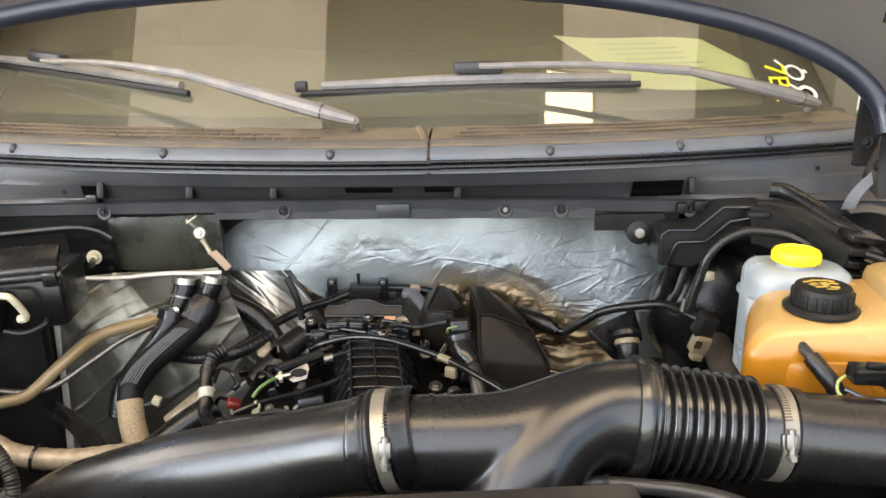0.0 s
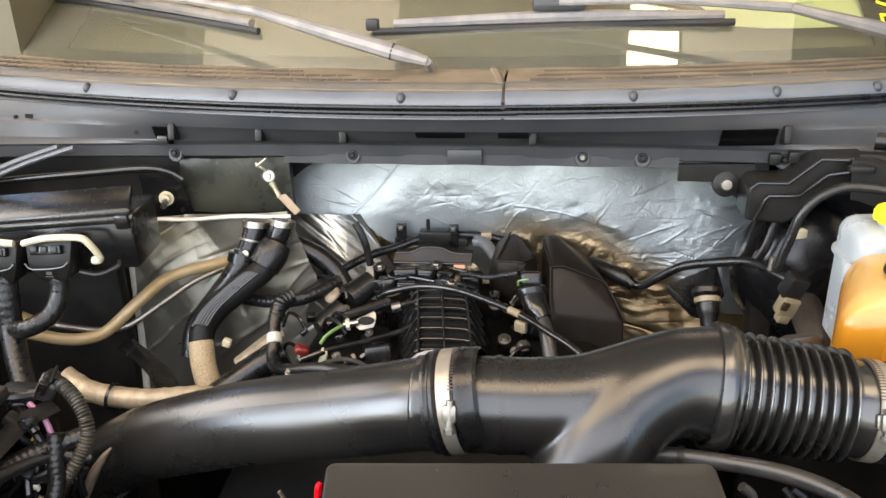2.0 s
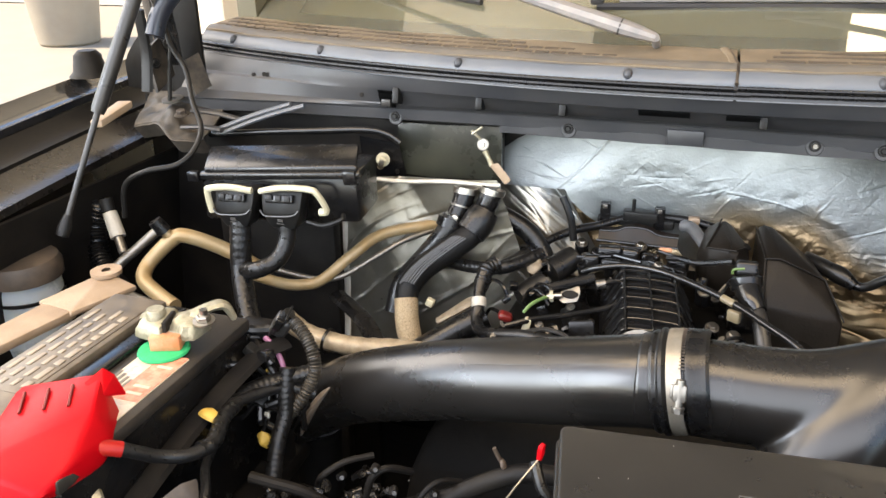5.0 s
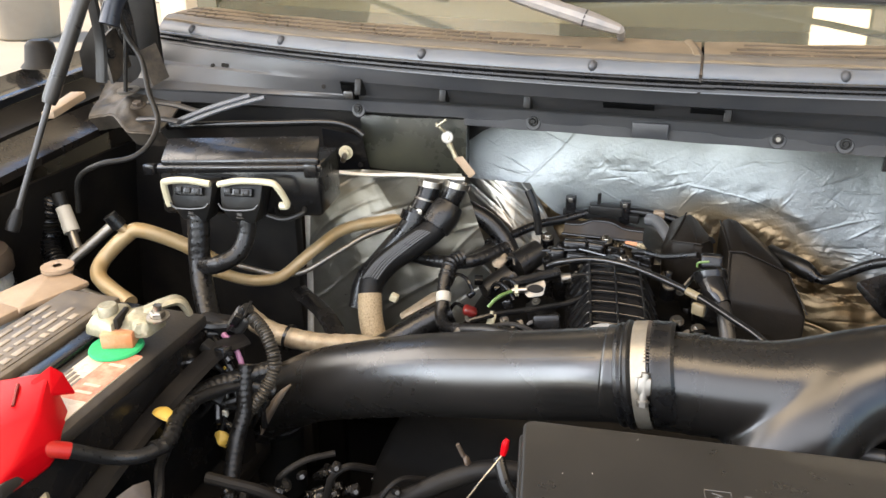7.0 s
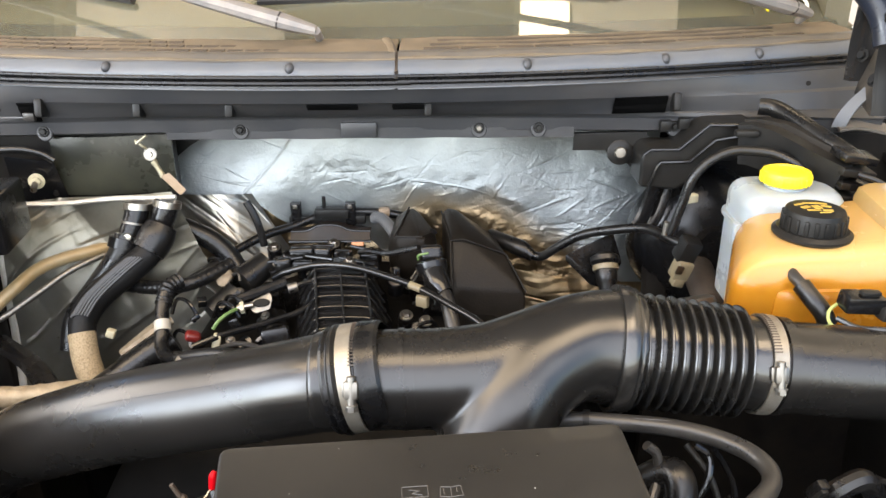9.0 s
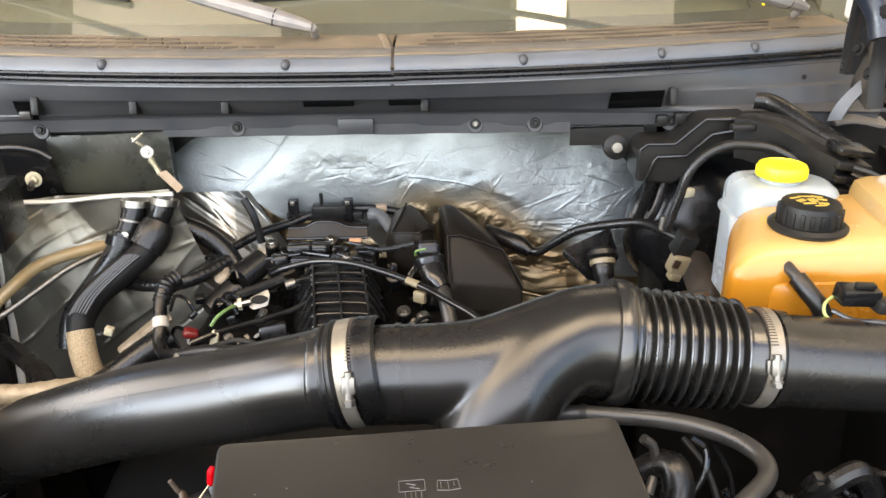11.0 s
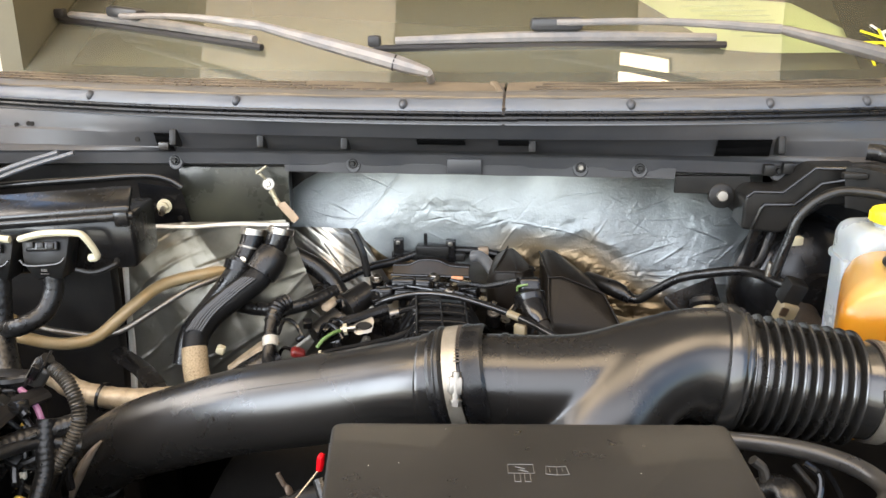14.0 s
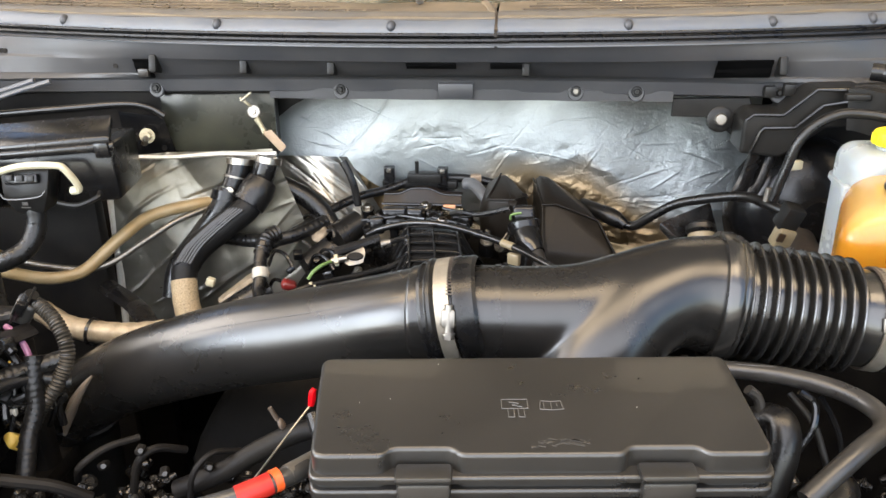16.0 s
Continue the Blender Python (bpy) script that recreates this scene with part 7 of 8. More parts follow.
part("collar", sweep([(-0.2785, 0.946, 1.1335), (-0.277, 0.941, 1.129), (-0.2755, 0.936, 1.1245)], 0.0105, 14, 4), M["white"], vac, "white collar")
part("taped_end", sweep([(-0.268, 1.0, 1.165), (-0.278, 0.985, 1.162), (-0.281, 0.965, 1.148)], 0.011, 12, 5, ridge=0.0008, pitch=0.006), M["tape"], vac)
ribbed("taped_harness", "black taped harness crossing the rear of the engine", [(-0.36, 1.05, 1.136), (-0.32, 1.045, 1.134), (-0.275, 1.035, 1.142), (-0.25, 1.05, 1.146), (-0.22, 1.085, 1.152)], 0.010, "tape", 0.00025, 0.009)
redc = thing("sensor_connector", "dark red sensor connector beside the engine", "connector")
part("body", box((0.020, 0.016, 0.012), at(-0.236, 0.93, 1.120, 10, 25, 20), 0.005, 3), M["darkred"], redc)
tanb = thing("coil_connector", "dirty tan coil connector", "connector")
part("body", block([(-0.238, 1.06, 1.142), (-0.222, 1.075, 1.152), (-0.215, 1.06, 1.145), (-0.236, 1.05, 1.132), (-0.222, 1.05, 1.130), (-0.21, 1.07, 1.14)], 0.003), M["sleeve"], tanb)
part("wire", sweep([(-0.215, 1.065, 1.143), (-0.205, 1.06, 1.148), (-0.20, 1.05, 1.14)], 0.0025, 8), M["hose_grey"], tanb)
rusty = thing("exhaust_bracket", "rusty tan exhaust bracket deep beside the engine", "bracket")
part("plate", sweep([(-0.352, 0.975, 1.070), (-0.325, 0.985, 1.088), (-0.305, 1.0, 1.098), (-0.29, 1.01, 1.10)], [0.008, 0.011, 0.013, 0.010], 8, 6, flat=0.5), M["sleeve"], rusty)

hose("thick_hose", "thick black hose behind the intake duct", "hose", [(-0.385, 0.90, 1.035), (-0.345, 0.92, 1.058), (-0.30, 0.945, 1.085), (-0.27, 0.96, 1.098)], 0.02, "rubber", 18)
whitec = thing("small_clip", "small pale clip on the heater hose", "clip")
part("clip", box((0.012, 0.010, 0.012), at(-0.368, 0.99, 1.092, 0, 20, 0), 0.002), M["cream"], whitec)

valve = thing("purge_valve", "black purge valve with a green clip and a grey pipe", "valve")
part("upper", box((0.030, 0.026, 0.022), at(0.069, 1.022, 1.193, -28, 0, 5), 0.006, 3), M["black"], valve)
part("collar", lathe([(0, -0.010), (0.019, -0.010), (0.0215, -0.004), (0.0215, 0.005), (0.018, 0.008), (0, 0.010)], along((-0.25, 0.6, 1), (0.070, 1.008, 1.180)), 24), M["black"], valve)
part("body", sweep([(0.072, 1.0, 1.176), (0.079, 0.982, 1.166), (0.087, 0.968, 1.158)], [0.017, 0.016, 0.012], 22, 5), M["gloss"], valve)
part("pipe", sweep([(0.085, 0.972, 1.160), (0.090, 0.958, 1.151), (0.095, 0.94, 1.136), (0.102, 0.91, 1.105)], 0.0098, 14, 6), M["hose_grey"], valve, "grey plastic pipe")
part("green_clip", sweep([(0.052, 1.008, 1.190), (0.053, 1.006, 1.197), (0.066, 1.004, 1.201)], 0.0016, 6, 4), M["wiregreen"], valve, "green retaining clip")
part("wire", sweep([(0.052, 1.035, 1.196), (0.01, 1.06, 1.177), (-0.02, 1.08, 1.172), (-0.035, 1.09, 1.166)], 0.0040, 8, 6), M["rubber"], valve)

# ---- driver's side ----
lead = thing("sensor_cable", "black sensor cable crossing the foil to a grey plug", "cable")
part("grommet", sweep([(0.160, 1.19, 1.148), (0.185, 1.165, 1.147), (0.205, 1.15, 1.143), (0.222, 1.138, 1.135)], [0.012, 0.012, 0.013, 0.008], 14, 6), M["rubber"], lead)
part("cable", sweep([(0.205, 1.15, 1.140), (0.232, 1.138, 1.135), (0.255, 1.125, 1.155), (0.285, 1.11, 1.180), (0.320, 1.09, 1.196), (0.365, 1.06, 1.211), (0.390, 1.02, 1.212), (0.403, 1.005, 1.210)], 0.0068, 12, 8), M["rubber"], lead)
part("plug", box((0.026, 0.024, 0.034), at(0.408, 1.0, 1.205, 15, 15, 10), 0.004), M["dull"], lead, "dark grey plug body")
pb = part("plug_socket", box((0.023, 0.020, 0.028), at(0.402, 0.997, 1.178, 10, 15, 10), 0.003), M["plugtan"], lead, "tan socket")
part("window", box((0.010, 0.003, 0.012), at(0.396, 0.984, 1.182, 10, 15, 10), 0.001), M["brown"], pb)
part("key", box((0.016, 0.014, 0.012), at(0.398, 0.995, 1.161, 10, 15, 10), 0.002), M["plugtan"], pb)
port = thing("steering_joint", "tan ringed joint in a black firewall flange", "joint")
JD = Vector((0.03, -0.62, -0.78)).normalized()
JO = Vector((0.317, 1.080, 1.162))
part("flange", block([(0.262, 1.088, 1.150), (0.262, 1.090, 1.160), (0.275, 1.095, 1.160), (0.335, 1.110, 1.185), (0.35, 1.105, 1.14), (0.325, 1.085, 1.105), (0.30, 1.085, 1.112), (0.33, 1.115, 1.18), (0.34, 1.11, 1.12)], 0.003), M["black"], port)
part("boot", lathe([(0, -0.004), (0.018, -0.004), (0.030, 0.004), (0.031, 0.014), (0.027, 0.020), (0.022, 0.024), (0, 0.024)], along(JD, JO) @ Matrix.Scale(0.68, 4), 28), M["rubber"], port)
part("ring", lathe([(0.020, 0.022), (0.0265, 0.022), (0.0275, 0.026), (0.0265, 0.033), (0.020, 0.034)], along(JD, JO) @ Matrix.Scale(0.68, 4), 28), M["plugtan"], port, "tan ring")
part("shaft", lathe([(0.021, 0.030), (0.0215, 0.04), (0.0205, 0.055), (0.017, 0.060), (0.0165, 0.075), (0.014, 0.080), (0.0135, 0.16), (0, 0.16)], along(JD, JO) @ Matrix.Scale(0.72, 4), 24), M["rubber"], port)
part("bolt", rod((0.345, 1.045, 1.118), (0.348, 1.03, 1.095), 0.006, 10), M["alu"], port)

boost = thing("brake_booster", "glossy black round brake booster behind the reservoirs", "brake booster")
part("shell", lathe([(0, 0.075), (0.03, 0.074), (0.035, 0.06), (0.075, 0.05), (0.105, 0.03), (0.118, 0.0), (0.120, -0.02), (0.10, -0.05), (0, -0.05)], along((0.05, -1, 0.12), (0.470, 1.135, 1.166)) @ Matrix.Scale(0.90, 4), 44), M["black"], boost)
part("cylinder", sweep([(0.45, 1.08, 1.145), (0.447, 1.0, 1.130), (0.445, 0.93, 1.120)], 0.022, 20, 4), M["dustdark"], boost, "dusty dark metal master cylinder")
part("clip", box((0.018, 0.01, 0.012), at(0.418, 1.04, 1.262, 0, 0, 20), 0.002), M["cream"], boost)
bh = hose("vacuum_hose", "black vacuum hose arching over the brake booster", "hose", [(0.384, 1.0, 1.226), (0.389, 1.0, 1.250), (0.395, 1.0, 1.272), (0.403, 1.0, 1.302), (0.421, 1.0, 1.325), (0.446, 1.0, 1.338), (0.471, 1.0, 1.339), (0.503, 0.995, 1.335), (0.53, 0.98, 1.322), (0.545, 0.975, 1.30)], 0.0062, "rubber", 14)
part("end", sweep([(0.379, 1.01, 1.222), (0.381, 1.01, 1.24)], 0.0045, 10), M["alu"], bh)
plate_r = thing("firewall_bracket", "black bracket plate with a pale bolt beside the foil", "bracket")
part("plate", moulded([(0.272, 1.303), (0.272, 1.328), (0.375, 1.330), (0.386, 1.290), (0.378, 1.266), (0.362, 1.272), (0.350, 1.283), (0.326, 1.288), (0.318, 1.303)], 0.006, 0.0015, Matrix.Translation((0, 1.130, 0)) @ Matrix.Rotation(radians(90), 4, "X")), M["dull"], plate_r)
part("boss", lathe([(0.018, -0.004), (0.018, 0.005), (0.015, 0.007), (0, 0.007)], along((0, -1, 0.15), (0.338, 1.132, 1.300)), 22), M["dull"], plate_r)
part("bolt", lathe([(0.0085, 0.006), (0.0085, 0.010), (0.007, 0.012), (0, 0.0125)], along((0, -1, 0.15), (0.338, 1.132, 1.300)), 18), M["alu"], plate_r, "pale flat bolt")
for k, (x, z) in enumerate(((0.395, 1.342), (0.42, 1.345))):
    part("clip", box((0.016, 0.012, 0.016), at(x, 1.115, z), 0.003), M["dull"], plate_r)
SQ = [(-1, -1), (0, -1), (1, -1), (1, 0), (1, 1), (0.3, 1), (0.15, 0.8), (-0.15, 0.8), (-0.3, 1), (-1, 1), (-1, 0)]
trough = thing("harness_trough", "black plastic wiring trough with moulded ridges", "wiring trough")
part("end_section", moulded(rounded([(0.356, 1.266), (0.408, 1.261), (0.432, 1.277), (0.462, 1.302), (0.505, 1.302), (0.505, 1.356), (0.442, 1.355), (0.405, 1.321), (0.366, 1.321), (0.356, 1.310)], 0.006, 5), 0.055, 0.005, Matrix.Translation((0, 1.076, 0)) @ Matrix.Rotation(radians(90), 4, "X")), M["dull"], trough)
part("channel", sweep([(0.490, 1.075, 1.332), (0.505, 1.065, 1.334), (0.525, 1.04, 1.333), (0.550, 1.0, 1.322), (0.580, 0.96, 1.310)], [0.026, 0.027, 0.028, 0.028, 0.028], 8, 6, profile=SQ, smooth_path=False), M["dull"], trough)
part("ridge", sweep([(0.358, 1.074, 1.312), (0.367, 1.074, 1.3195), (0.405, 1.074, 1.3195), (0.442, 1.072, 1.3535), (0.49, 1.066, 1.3545), (0.515, 1.03, 1.351), (0.54, 0.99, 1.340)], 0.0022, 8, 6, smooth_path=False), M["gloss"], trough)
part("ridge", sweep([(0.368, 1.072, 1.268), (0.377, 1.070, 1.298), (0.381, 1.070, 1.303), (0.420, 1.070, 1.304), (0.451, 1.068, 1.334), (0.482, 1.062, 1.341), (0.508, 1.03, 1.336), (0.535, 0.99, 1.326)], 0.0026, 8, 6, smooth_path=False), M["gloss"], trough)
part("latch", box((0.03, 0.012, 0.008), at(0.478, 1.036, 1.352), 0.002), M["dull"], trough)
hose("ribbed_conduit", "black ribbed conduit behind the trough", "hose", [(0.515, 1.10, 1.372), (0.535, 1.09, 1.370), (0.556, 1.05, 1.359), (0.578, 1.0, 1.344), (0.60, 0.97, 1.33)], 0.0115, "rubber", 16)
hose("thin_cable", "thin black cable drooping at the fender corner", "cable", [(0.575, 0.93, 1.330), (0.60, 0.92, 1.322), (0.625, 0.915, 1.30), (0.635, 0.91, 1.27)], 0.003, "rubber", 8)
for k in range(4):
    t = thing("wiring_plug", "black wiring plug stacked at the fender corner", "connector", "corner plugs")
    part("body", box((0.05, 0.03, 0.010), at(0.580, 0.955, 1.345 - 0.017 * k, 10, 12, 15), 0.002), M["dull" if k % 2 else "black"], t)
vert = thing("side_bracket", "black slotted bracket under the trough", "bracket")
part("arm", sweep([(0.385, 1.10, 1.26), (0.375, 1.10, 1.22), (0.362, 1.095, 1.195)], 0.010, 8, 5, flat=0.5), M["black"], vert)
part("arm", sweep([(0.402, 1.09, 1.26), (0.39, 1.08, 1.225), (0.375, 1.075, 1.20)], 0.006, 8, 5, flat=0.5), M["black"], vert)
part("arm", sweep([(0.40, 1.12, 1.27), (0.40, 1.11, 1.15), (0.40, 1.09, 1.05)], 0.02, 8, 5, flat=0.5), M["shadow"], vert)

tank = thing("coolant_tank", "translucent coolant tank full of orange coolant", "coolant tank")
TANK = [(0.380, 0.775), (0.600, 0.775), (0.64, 0.80), (0.64, 0.95), (0.455, 0.95), (0.430, 0.91)]


def tank_body():
    """One rounded moulding, its upper edges drawn in along a wide curve."""
    o = rounded(TANK, 0.030, 8)
    cx, cy = 0.505, 0.86
    rows = [(1.12, 0.0), (1.16, 0.0), (1.20, 0.0), (1.235, 0.0)]
    rows += [(1.252 + 0.040 * math.sin(a), 0.034 * (1 - math.cos(a))) for a in (radians(12 * k) for k in range(8))]
    bm = bmesh.new()
    rings = []
    for z, inset in rows:
        ring = []
        for x, y in o:
            d = Vector((cx - x, cy - y))
            ring.append(bm.verts.new((x + d.x * min(0.9, inset / 0.085), y + d.y * min(0.9, inset / 0.085), z + 0.010 * smooth(0.52, 0.62, x) * smooth(1.25, 1.29, z))))
        rings.append(ring)
    n = len(o)
    for a, b in zip(rings, rings[1:]):
        for k in range(n):
            bm.faces.new((a[k], a[(k + 1) % n], b[(k + 1) % n], b[k]))
    bm.faces.new(rings[0][::-1])
    bm.faces.new(rings[-1])
    return bm


part("shell", tank_body(), M["orange"], tank, "orange coolant showing through milky plastic", 50)
part("face_panel", prism([(0.424, 0.7685, 1.258), (0.545, 0.7685, 1.258), (0.550, 0.82, 1.274), (0.43, 0.82, 1.274)], 0.12, 0.016), M["orange"], tank)
part("shoulder", prism([(0.557, 0.782, 1.318), (0.640, 0.795, 1.322), (0.640, 0.94, 1.326), (0.572, 0.94, 1.322)], 0.06, 0.020), M["orangepale"], tank, "pale raised shoulder")
part("neck", lathe([(0.034, -0.03), (0.034, 0.0), (0.036, 0.003)], at(0.485, 0.835, 1.291), 32), M["orangepale"], tank)
cp = part("cap_flange", lathe([(0, 0.0), (0.044, 0.0), (0.047, 0.003), (0.047, 0.006), (0.042, 0.010), (0, 0.011)], at(0.485, 0.835, 1.293) @ Matrix.Scale(0.88, 4), 44), M["dull"], tank, "black cap flange")
part("cap", lathe([(0.0365, 0.008), (0.0365, 0.028), (0.034, 0.034), (0.024, 0.0355), (0, 0.0355)], at(0.485, 0.835, 1.293) @ Matrix.Scale(0.88, 4), 44), M["dull"], tank, "black screw cap with yellow print")
for k in range(20):
    a = 2 * math.pi * k / 20
    part("grip", box((0.0036, 0.005, 0.018), at(0.485 + 0.0322 * math.cos(a), 0.835 + 0.0322 * math.sin(a), 1.309, 0, 0, math.degrees(a)), 0.0012), M["dull"], cp)
for dx, dy, w, h, r in ((-0.016, 0.012, 0.012, 0.003, 20), (-0.002, 0.016, 0.014, 0.003, -5), (0.012, 0.014, 0.012, 0.004, -20), (-0.012, 0.002, 0.010, 0.006, 30), (0.002, 0.002, 0.008, 0.010, 10), (0.014, 0.004, 0.010, 0.004, -25), (-0.006, -0.008, 0.014, 0.004, 5), (0.010, -0.010, 0.010, 0.005, -10), (0.004, -0.017, 0.012, 0.002, 0)):
    part("printed_mark", box((w, h, 0.0006), at(0.485 + dx * 0.88, 0.835 + dy * 0.88, 1.3246, 0, 0, r)), M["tag"], cp, "yellow printed mark")
part("outlet", sweep([(0.445, 0.80, 1.275), (0.447, 0.776, 1.270), (0.451, 0.764, 1.266)], [0.0065, 0.0062, 0.006], 16, 5), M["hose_grey"], tank, "grey outlet spout")
hose("overflow_hose", "black hose on the tank outlet", "hose", [(0.449, 0.764, 1.267), (0.455, 0.752, 1.259), (0.464, 0.742, 1.248), (0.470, 0.738, 1.236)], 0.0095, "rubber", 16)
wc = thing("wiring_plug", "black wiring plug lying on the coolant tank hose", "connector")
part("body", box((0.040, 0.022, 0.018), at(0.493, 0.728, 1.266, 5, 5, 5), 0.003), M["black"], wc)
part("body_end", box((0.05, 0.018, 0.014), at(0.532, 0.722, 1.255, 0, 8, 5), 0.003), M["dull"], wc)
part("latch", box((0.02, 0.008, 0.005), at(0.498, 0.725, 1.277, 5, 5, 5), 0.0015), M["dull"], wc)
part("yellow_wire", sweep([(0.475, 0.735, 1.262), (0.463, 0.728, 1.256), (0.461, 0.718, 1.248), (0.472, 0.708, 1.244), (0.490, 0.705, 1.245)], 0.0017, 8, 6), M["wireyellow"], wc, "yellow-green wire")
part("grey_wire", sweep([(0.470, 0.725, 1.250), (0.485, 0.71, 1.247), (0.505, 0.70, 1.250), (0.53, 0.70, 1.243), (0.56, 0.70, 1.235)], 0.0028, 8, 6), M["hose_grey"], wc)
part("grey_plug", box((0.026, 0.018, 0.016), at(0.532, 0.695, 1.238, 0, 12, 10), 0.003), M["strip"], wc)

bottle = thing("fluid_reservoir", "milky white fluid reservoir with a yellow cap", "reservoir")
BT = rounded([(0.440, 0.903), (0.562, 0.903), (0.570, 1.0), (0.443, 1.0)], 0.030, 8)
part("body", moulded(BT, 0.15, 0.020, at(0, 0, 1.311), 8), M["bottle"], bottle)
part("seam", plate(rounded([(0.436, 0.899), (0.566, 0.899), (0.574, 1.004), (0.439, 1.004)], 0.032, 8), 0.006, at(0, 0, 1.270), 0.002), M["bottle"], bottle)
part("tab", box((0.010, 0.014, 0.028), at(0.4345, 0.915, 1.262), 0.003), M["bottle"], bottle)
part("neck", lathe([(0.026, -0.006), (0.026, 0.012), (0.025, 0.014)], at(0.497, 0.945, 1.309) @ Matrix.Scale(0.9, 4), 30), M["bottle"], bottle)
part("cap", lathe([(0.0, 0.004), (0.029, 0.004), (0.0315, 0.006), (0.0325, 0.017), (0.031, 0.021), (0.026, 0.0225), (0.024, 0.020), (0.0, 0.0195)], at(0.497, 0.945, 1.312) @ Matrix.Scale(0.89, 4), 40), M["yellow"], bottle, "bright yellow cap")
for k in range(24):
    a = 2 * math.pi * k / 24
    part("grip", box((0.0016, 0.003, 0.010), at(0.497 + 0.0290 * math.cos(a), 0.945 + 0.0290 * math.sin(a), 1.322, 0, 0, math.degrees(a)), 0.0006), M["yellow"], bottle)
under = thing("bracket_casting", "dull aluminium casting below the reservoir", "casting")
part("body", block([(0.39, 0.93, 1.165), (0.43, 0.93, 1.175), (0.44, 0.98, 1.15), (0.38, 0.98, 1.14), (0.39, 0.93, 1.12), (0.44, 0.94, 1.12)], 0.008), M["alu"], under)
# dark things in the lower bay
random.seed(21)


def lower_part(x, y, z, s):
    """A small greasy bracket, pipe stub or flange deep in the bay."""
    t = thing("engine_accessory", "grimy black accessory deep in the bay", "engine part", "lower bay parts")
    d = Vector((random.uniform(-1, 1), random.uniform(-0.5, 0.3), random.uniform(-0.3, 0.8))).normalized()
    p = Vector((x, y, z))
    part("body", sweep([p - d * s, p, p + d * s * 0.9 + Vector((0, 0, -s * 0.3))], [s * 0.34, s * 0.42, s * 0.28], 14, 5), M[random.choice(("rubber", "black", "gloss"))], t)
    part("flange", lathe([(0, 0), (s * 0.6, 0), (s * 0.62, s * 0.12), (s * 0.45, s * 0.2), (0, s * 0.2)], along(d, p + d * s * 0.3), 16), M[random.choice(("black", "gloss"))], t)
    part("ear", box((s * 0.9, s * 0.16, s * 0.5), at(x, y - s * 0.2, z + s * 0.2, random.uniform(-40, 40), random.uniform(-40, 40), random.uniform(0, 90)), s * 0.05), M["dull"], t)
    bolt(t, p + Vector((s * 0.2, -s * 0.4, s * 0.35)), (random.uniform(-0.5, 0.5), -0.7, 0.8), 0.0026, M[random.choice(("hose_grey", "dull", "dull"))])


for k in range(70):
    y = random.uniform(0.55, 0.74)
    lower_part(random.uniform(-0.42, -0.10), y, 1.066 - 0.5 * (y - 0.55) + random.uniform(-0.022, 0.010), random.uniform(0.007, 0.016))
for k in range(40):
    y = random.uniform(0.55, 0.74)
    lower_part(random.uniform(0.27, 0.60), y, 1.11 - 0.55 * (y - 0.55) + random.uniform(-0.025, 0.01), random.uniform(0.008, 0.018))

# small fittings crowded round the manifold
random.seed(33)
for side, x0, x1 in ((-1, -0.25, -0.125), (1, 0.015, 0.085)):
    for k in range(26 if side < 0 else 16):
        x, y = random.uniform(x0, x1), random.uniform(0.86, 1.10)
        z = 1.098 + random.uniform(0.0, 0.022) + 0.03 * smooth(0.9, 1.1, y)
        kind = k % 4
        if kind == 0:
            part("clip", box((random.uniform(0.008, 0.018), 0.010, random.uniform(0.006, 0.014)), at(x, y, z, random.uniform(-30, 30), random.uniform(-30, 30), random.uniform(-60, 60)), 0.0015), M["gloss"], eng)
        elif kind == 1:
            bolt(eng, (x, y, z), (random.uniform(-0.4, 0.4), -0.5, 1), 0.0042, M["alu"])
        elif kind == 2:
            part("small_pipe", sweep([(x, y, z), (x + 0.012 * side, y + 0.008, z + 0.014), (x + 0.03 * side, y + 0.02, z + 0.012), (x + 0.042 * side, y + 0.025, z - 0.012)], 0.0026, 8, 5), M["gloss"], eng)
        else:
            part("collar", lathe([(0.004, -0.006), (0.009, -0.006), (0.010, 0.0), (0.009, 0.006), (0.004, 0.006)], along((random.uniform(-0.6, 0.6), -0.6, 0.7), (x, y, z)), 14), M["gloss"], eng)

# things glimpsed under the duct and round the fuse box
rad = thing("radiator_hose", "grimy dark lower hose under the duct", "hose")
part("hose", sweep([(-0.26, 0.60, 1.055), (-0.215, 0.605, 1.075), (-0.175, 0.615, 1.098), (-0.131, 0.62, 1.118), (-0.08, 0.62, 1.122)], 0.010, 18, 8), M["shadow"], rad)
tanbk = thing("small_bracket", "small grimy brown bracket under the intake duct", "bracket")
part("plate", block([(-0.163, 0.622, 1.130), (-0.155, 0.620, 1.129), (-0.150, 0.620, 1.117), (-0.158, 0.622, 1.114), (-0.156, 0.612, 1.122), (-0.157, 0.63, 1.122)], 0.002), M["rustdark"], tanbk)
part("arm", rod((-0.160, 0.62, 1.128), (-0.166, 0.62, 1.141), 0.0022, 10), M["rustdark"], tanbk)
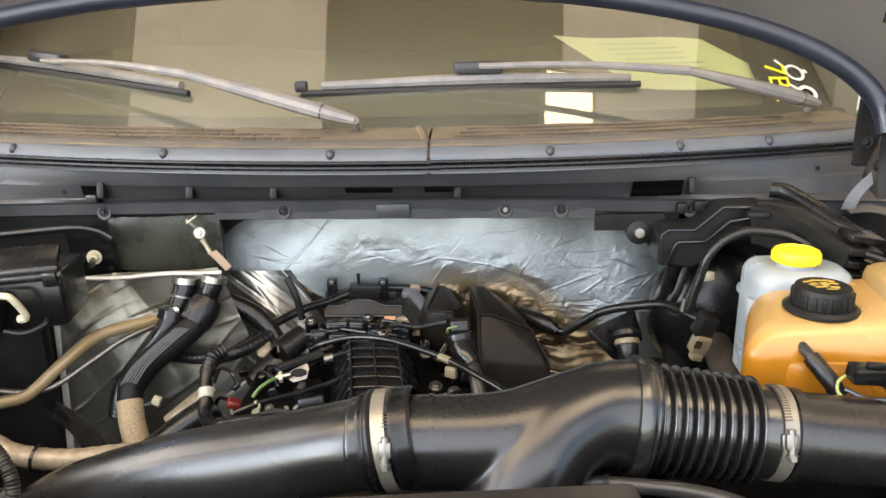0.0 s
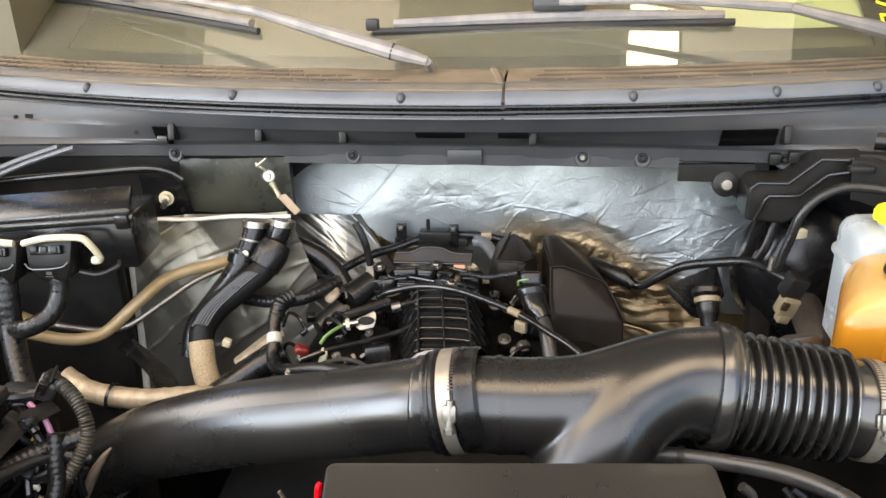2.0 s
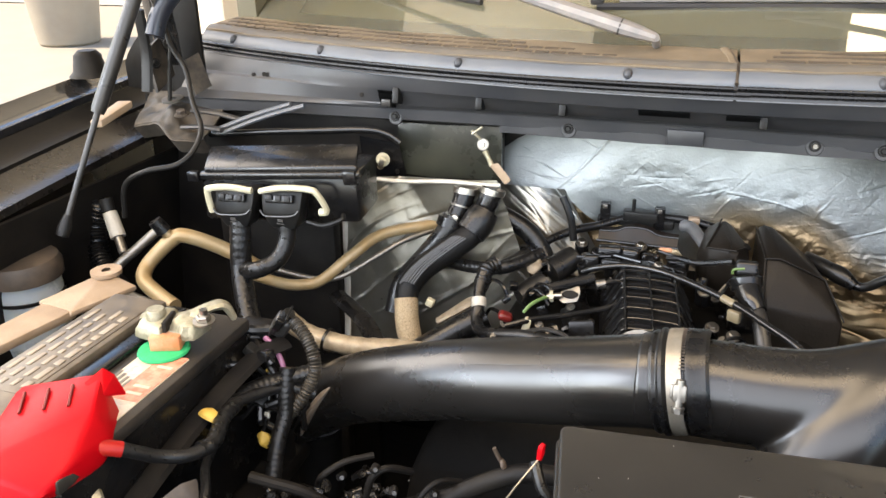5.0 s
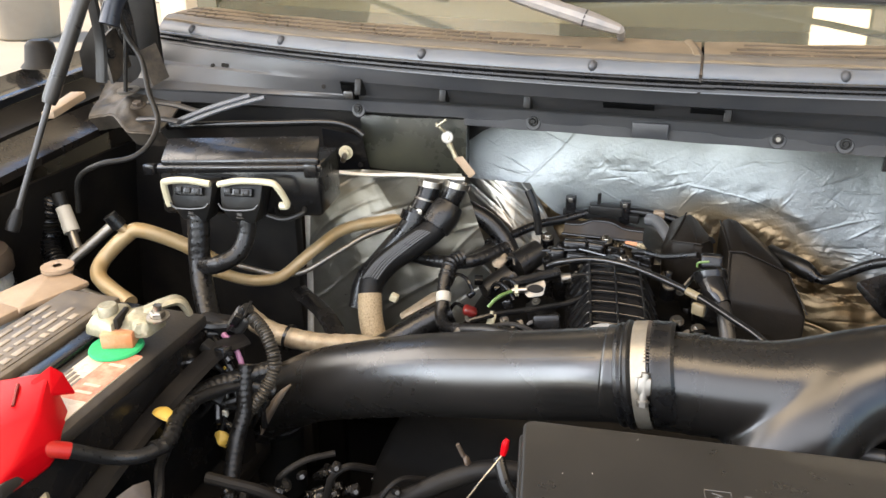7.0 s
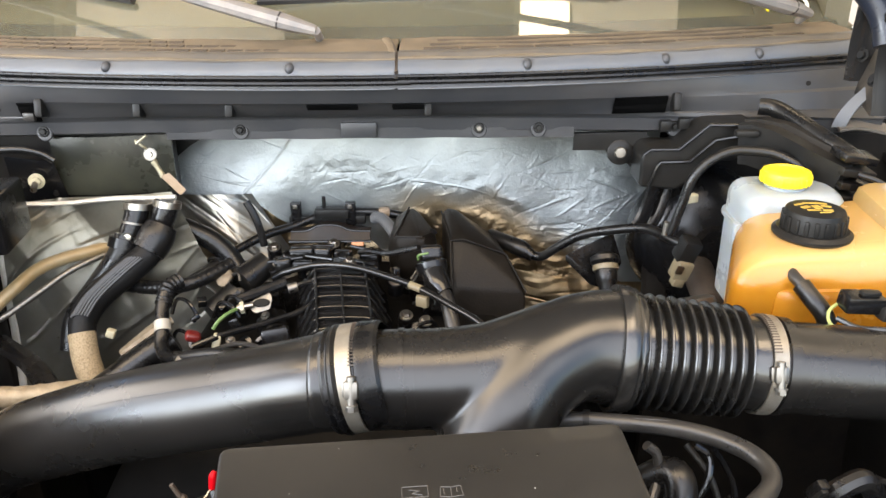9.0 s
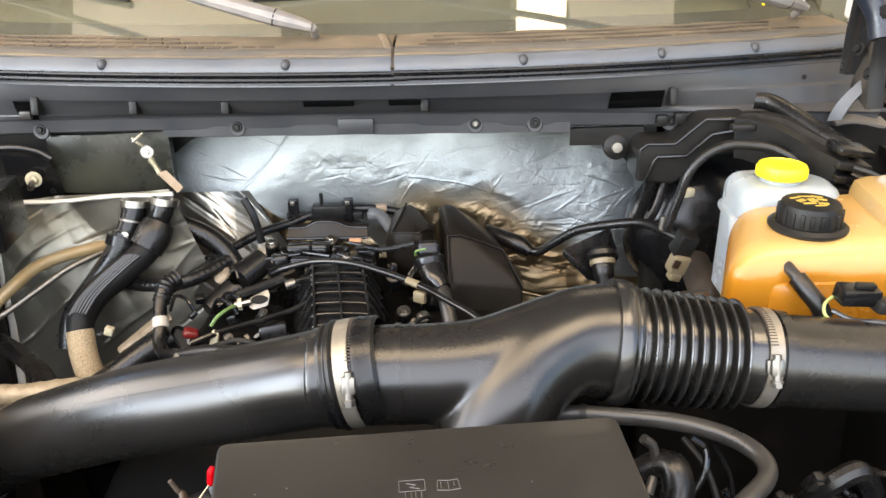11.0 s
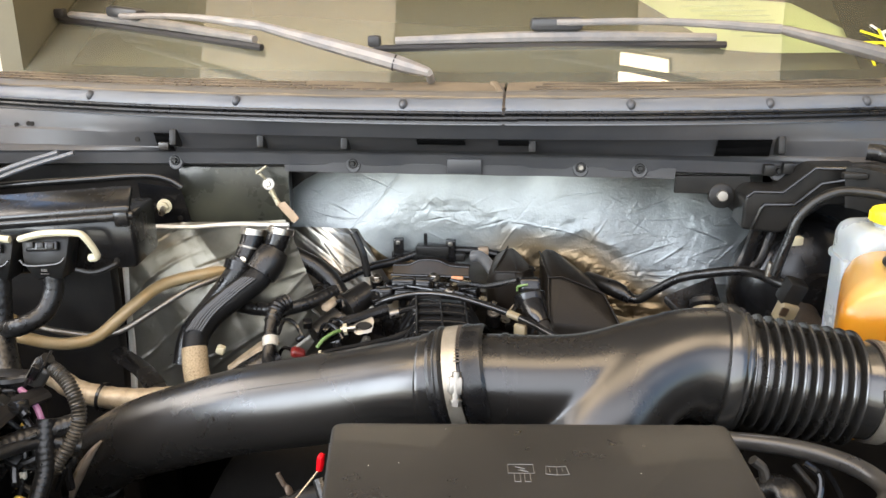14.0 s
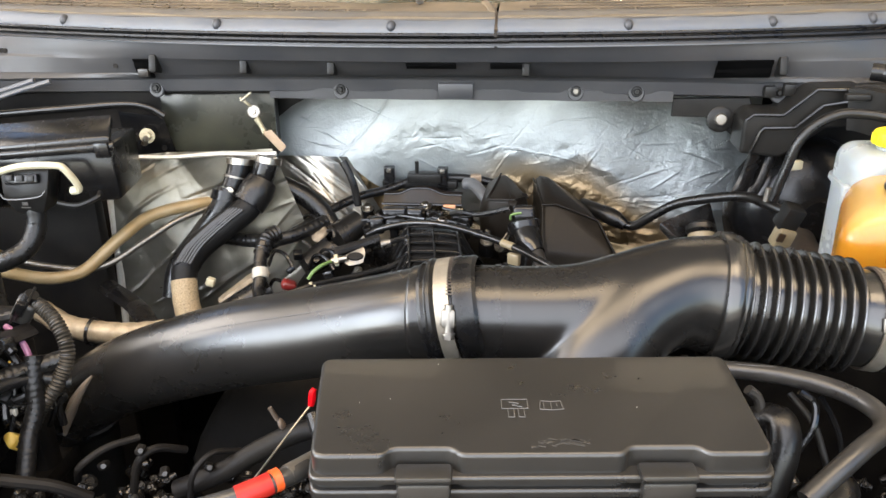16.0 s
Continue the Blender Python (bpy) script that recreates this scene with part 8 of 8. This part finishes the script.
for pts, r, mt in (([(-0.36, 0.60, 1.06), (-0.345, 0.585, 1.088), (-0.325, 0.60, 1.10), (-0.30, 0.62, 1.10)], 0.0035, "shadow"),
                   ([(-0.41, 0.55, 1.098), (-0.385, 0.552, 1.095), (-0.355, 0.56, 1.085), (-0.33, 0.57, 1.065)], 0.006, "shadow"),
                   ([(-0.305, 0.60, 1.05), (-0.295, 0.60, 1.085), (-0.28, 0.61, 1.095), (-0.26, 0.63, 1.08)], 0.004, "shadow"),
                   ([(-0.24, 0.58, 1.05), (-0.235, 0.585, 1.085), (-0.22, 0.60, 1.10), (-0.2, 0.62, 1.09)], 0.003, "shadow"),
                   ([(-0.12, 0.60, 1.15), (-0.110, 0.585, 1.135), (-0.10, 0.58, 1.12), (-0.105, 0.57, 1.09)], 0.006, "tape")):
    hose("thin_hose", "thin black hose deep in the bay", "hose", pts, r, mt, 10)
for pts, r, mt in (([(0.30, 0.60, 1.195), (0.312, 0.595, 1.186), (0.310, 0.585, 1.170), (0.30, 0.58, 1.15)], 0.0032, "gloss"),
                   ([(0.318, 0.60, 1.19), (0.327, 0.60, 1.176), (0.338, 0.60, 1.155), (0.345, 0.60, 1.13)], 0.0026, "gloss"),
                   ([(0.258, 0.60, 1.195), (0.268, 0.60, 1.185), (0.270, 0.595, 1.165), (0.262, 0.58, 1.15)], 0.0045, "hose_grey"),
                   ([(0.42, 0.62, 1.10), (0.43, 0.60, 1.14), (0.455, 0.60, 1.155), (0.48, 0.61, 1.12)], 0.010, "rubber"),
                   ([(0.50, 0.60, 1.09), (0.515, 0.59, 1.125), (0.53, 0.58, 1.15), (0.56, 0.58, 1.165), (0.60, 0.58, 1.17)], 0.006, "braid"),
                   ([(0.15, 0.66, 1.16), (0.18, 0.66, 1.172), (0.21, 0.67, 1.168), (0.235, 0.67, 1.15)], 0.005, "gloss")):
    hose("thin_hose", "thin dark hose below the bellows", "hose", pts, r, mt, 10)
for x, y, z in ((0.44, 0.61, 1.13), (0.475, 0.61, 1.145), (0.40, 0.62, 1.11), (0.19, 0.68, 1.15), (0.21, 0.67, 1.14), (-0.225, 0.60, 1.085), (-0.27, 0.60, 1.075), (-0.29, 0.60, 1.10), (-0.33, 0.60, 1.08)):
    t = thing("small_fitting", "small worn metal fitting deep in the bay", "fitting", "lower bay fittings")
    part("body", box((0.012, 0.009, 0.008), at(x, y, z, 20 * math.sin(x * 90), 25 * math.cos(x * 70), 300 * x), 0.003), M["shadow"], t)
    part("nut", rod((x, y, z), (x + 0.005, y - 0.009, z + 0.006), 0.0026, 6), M["hose_grey"], t)
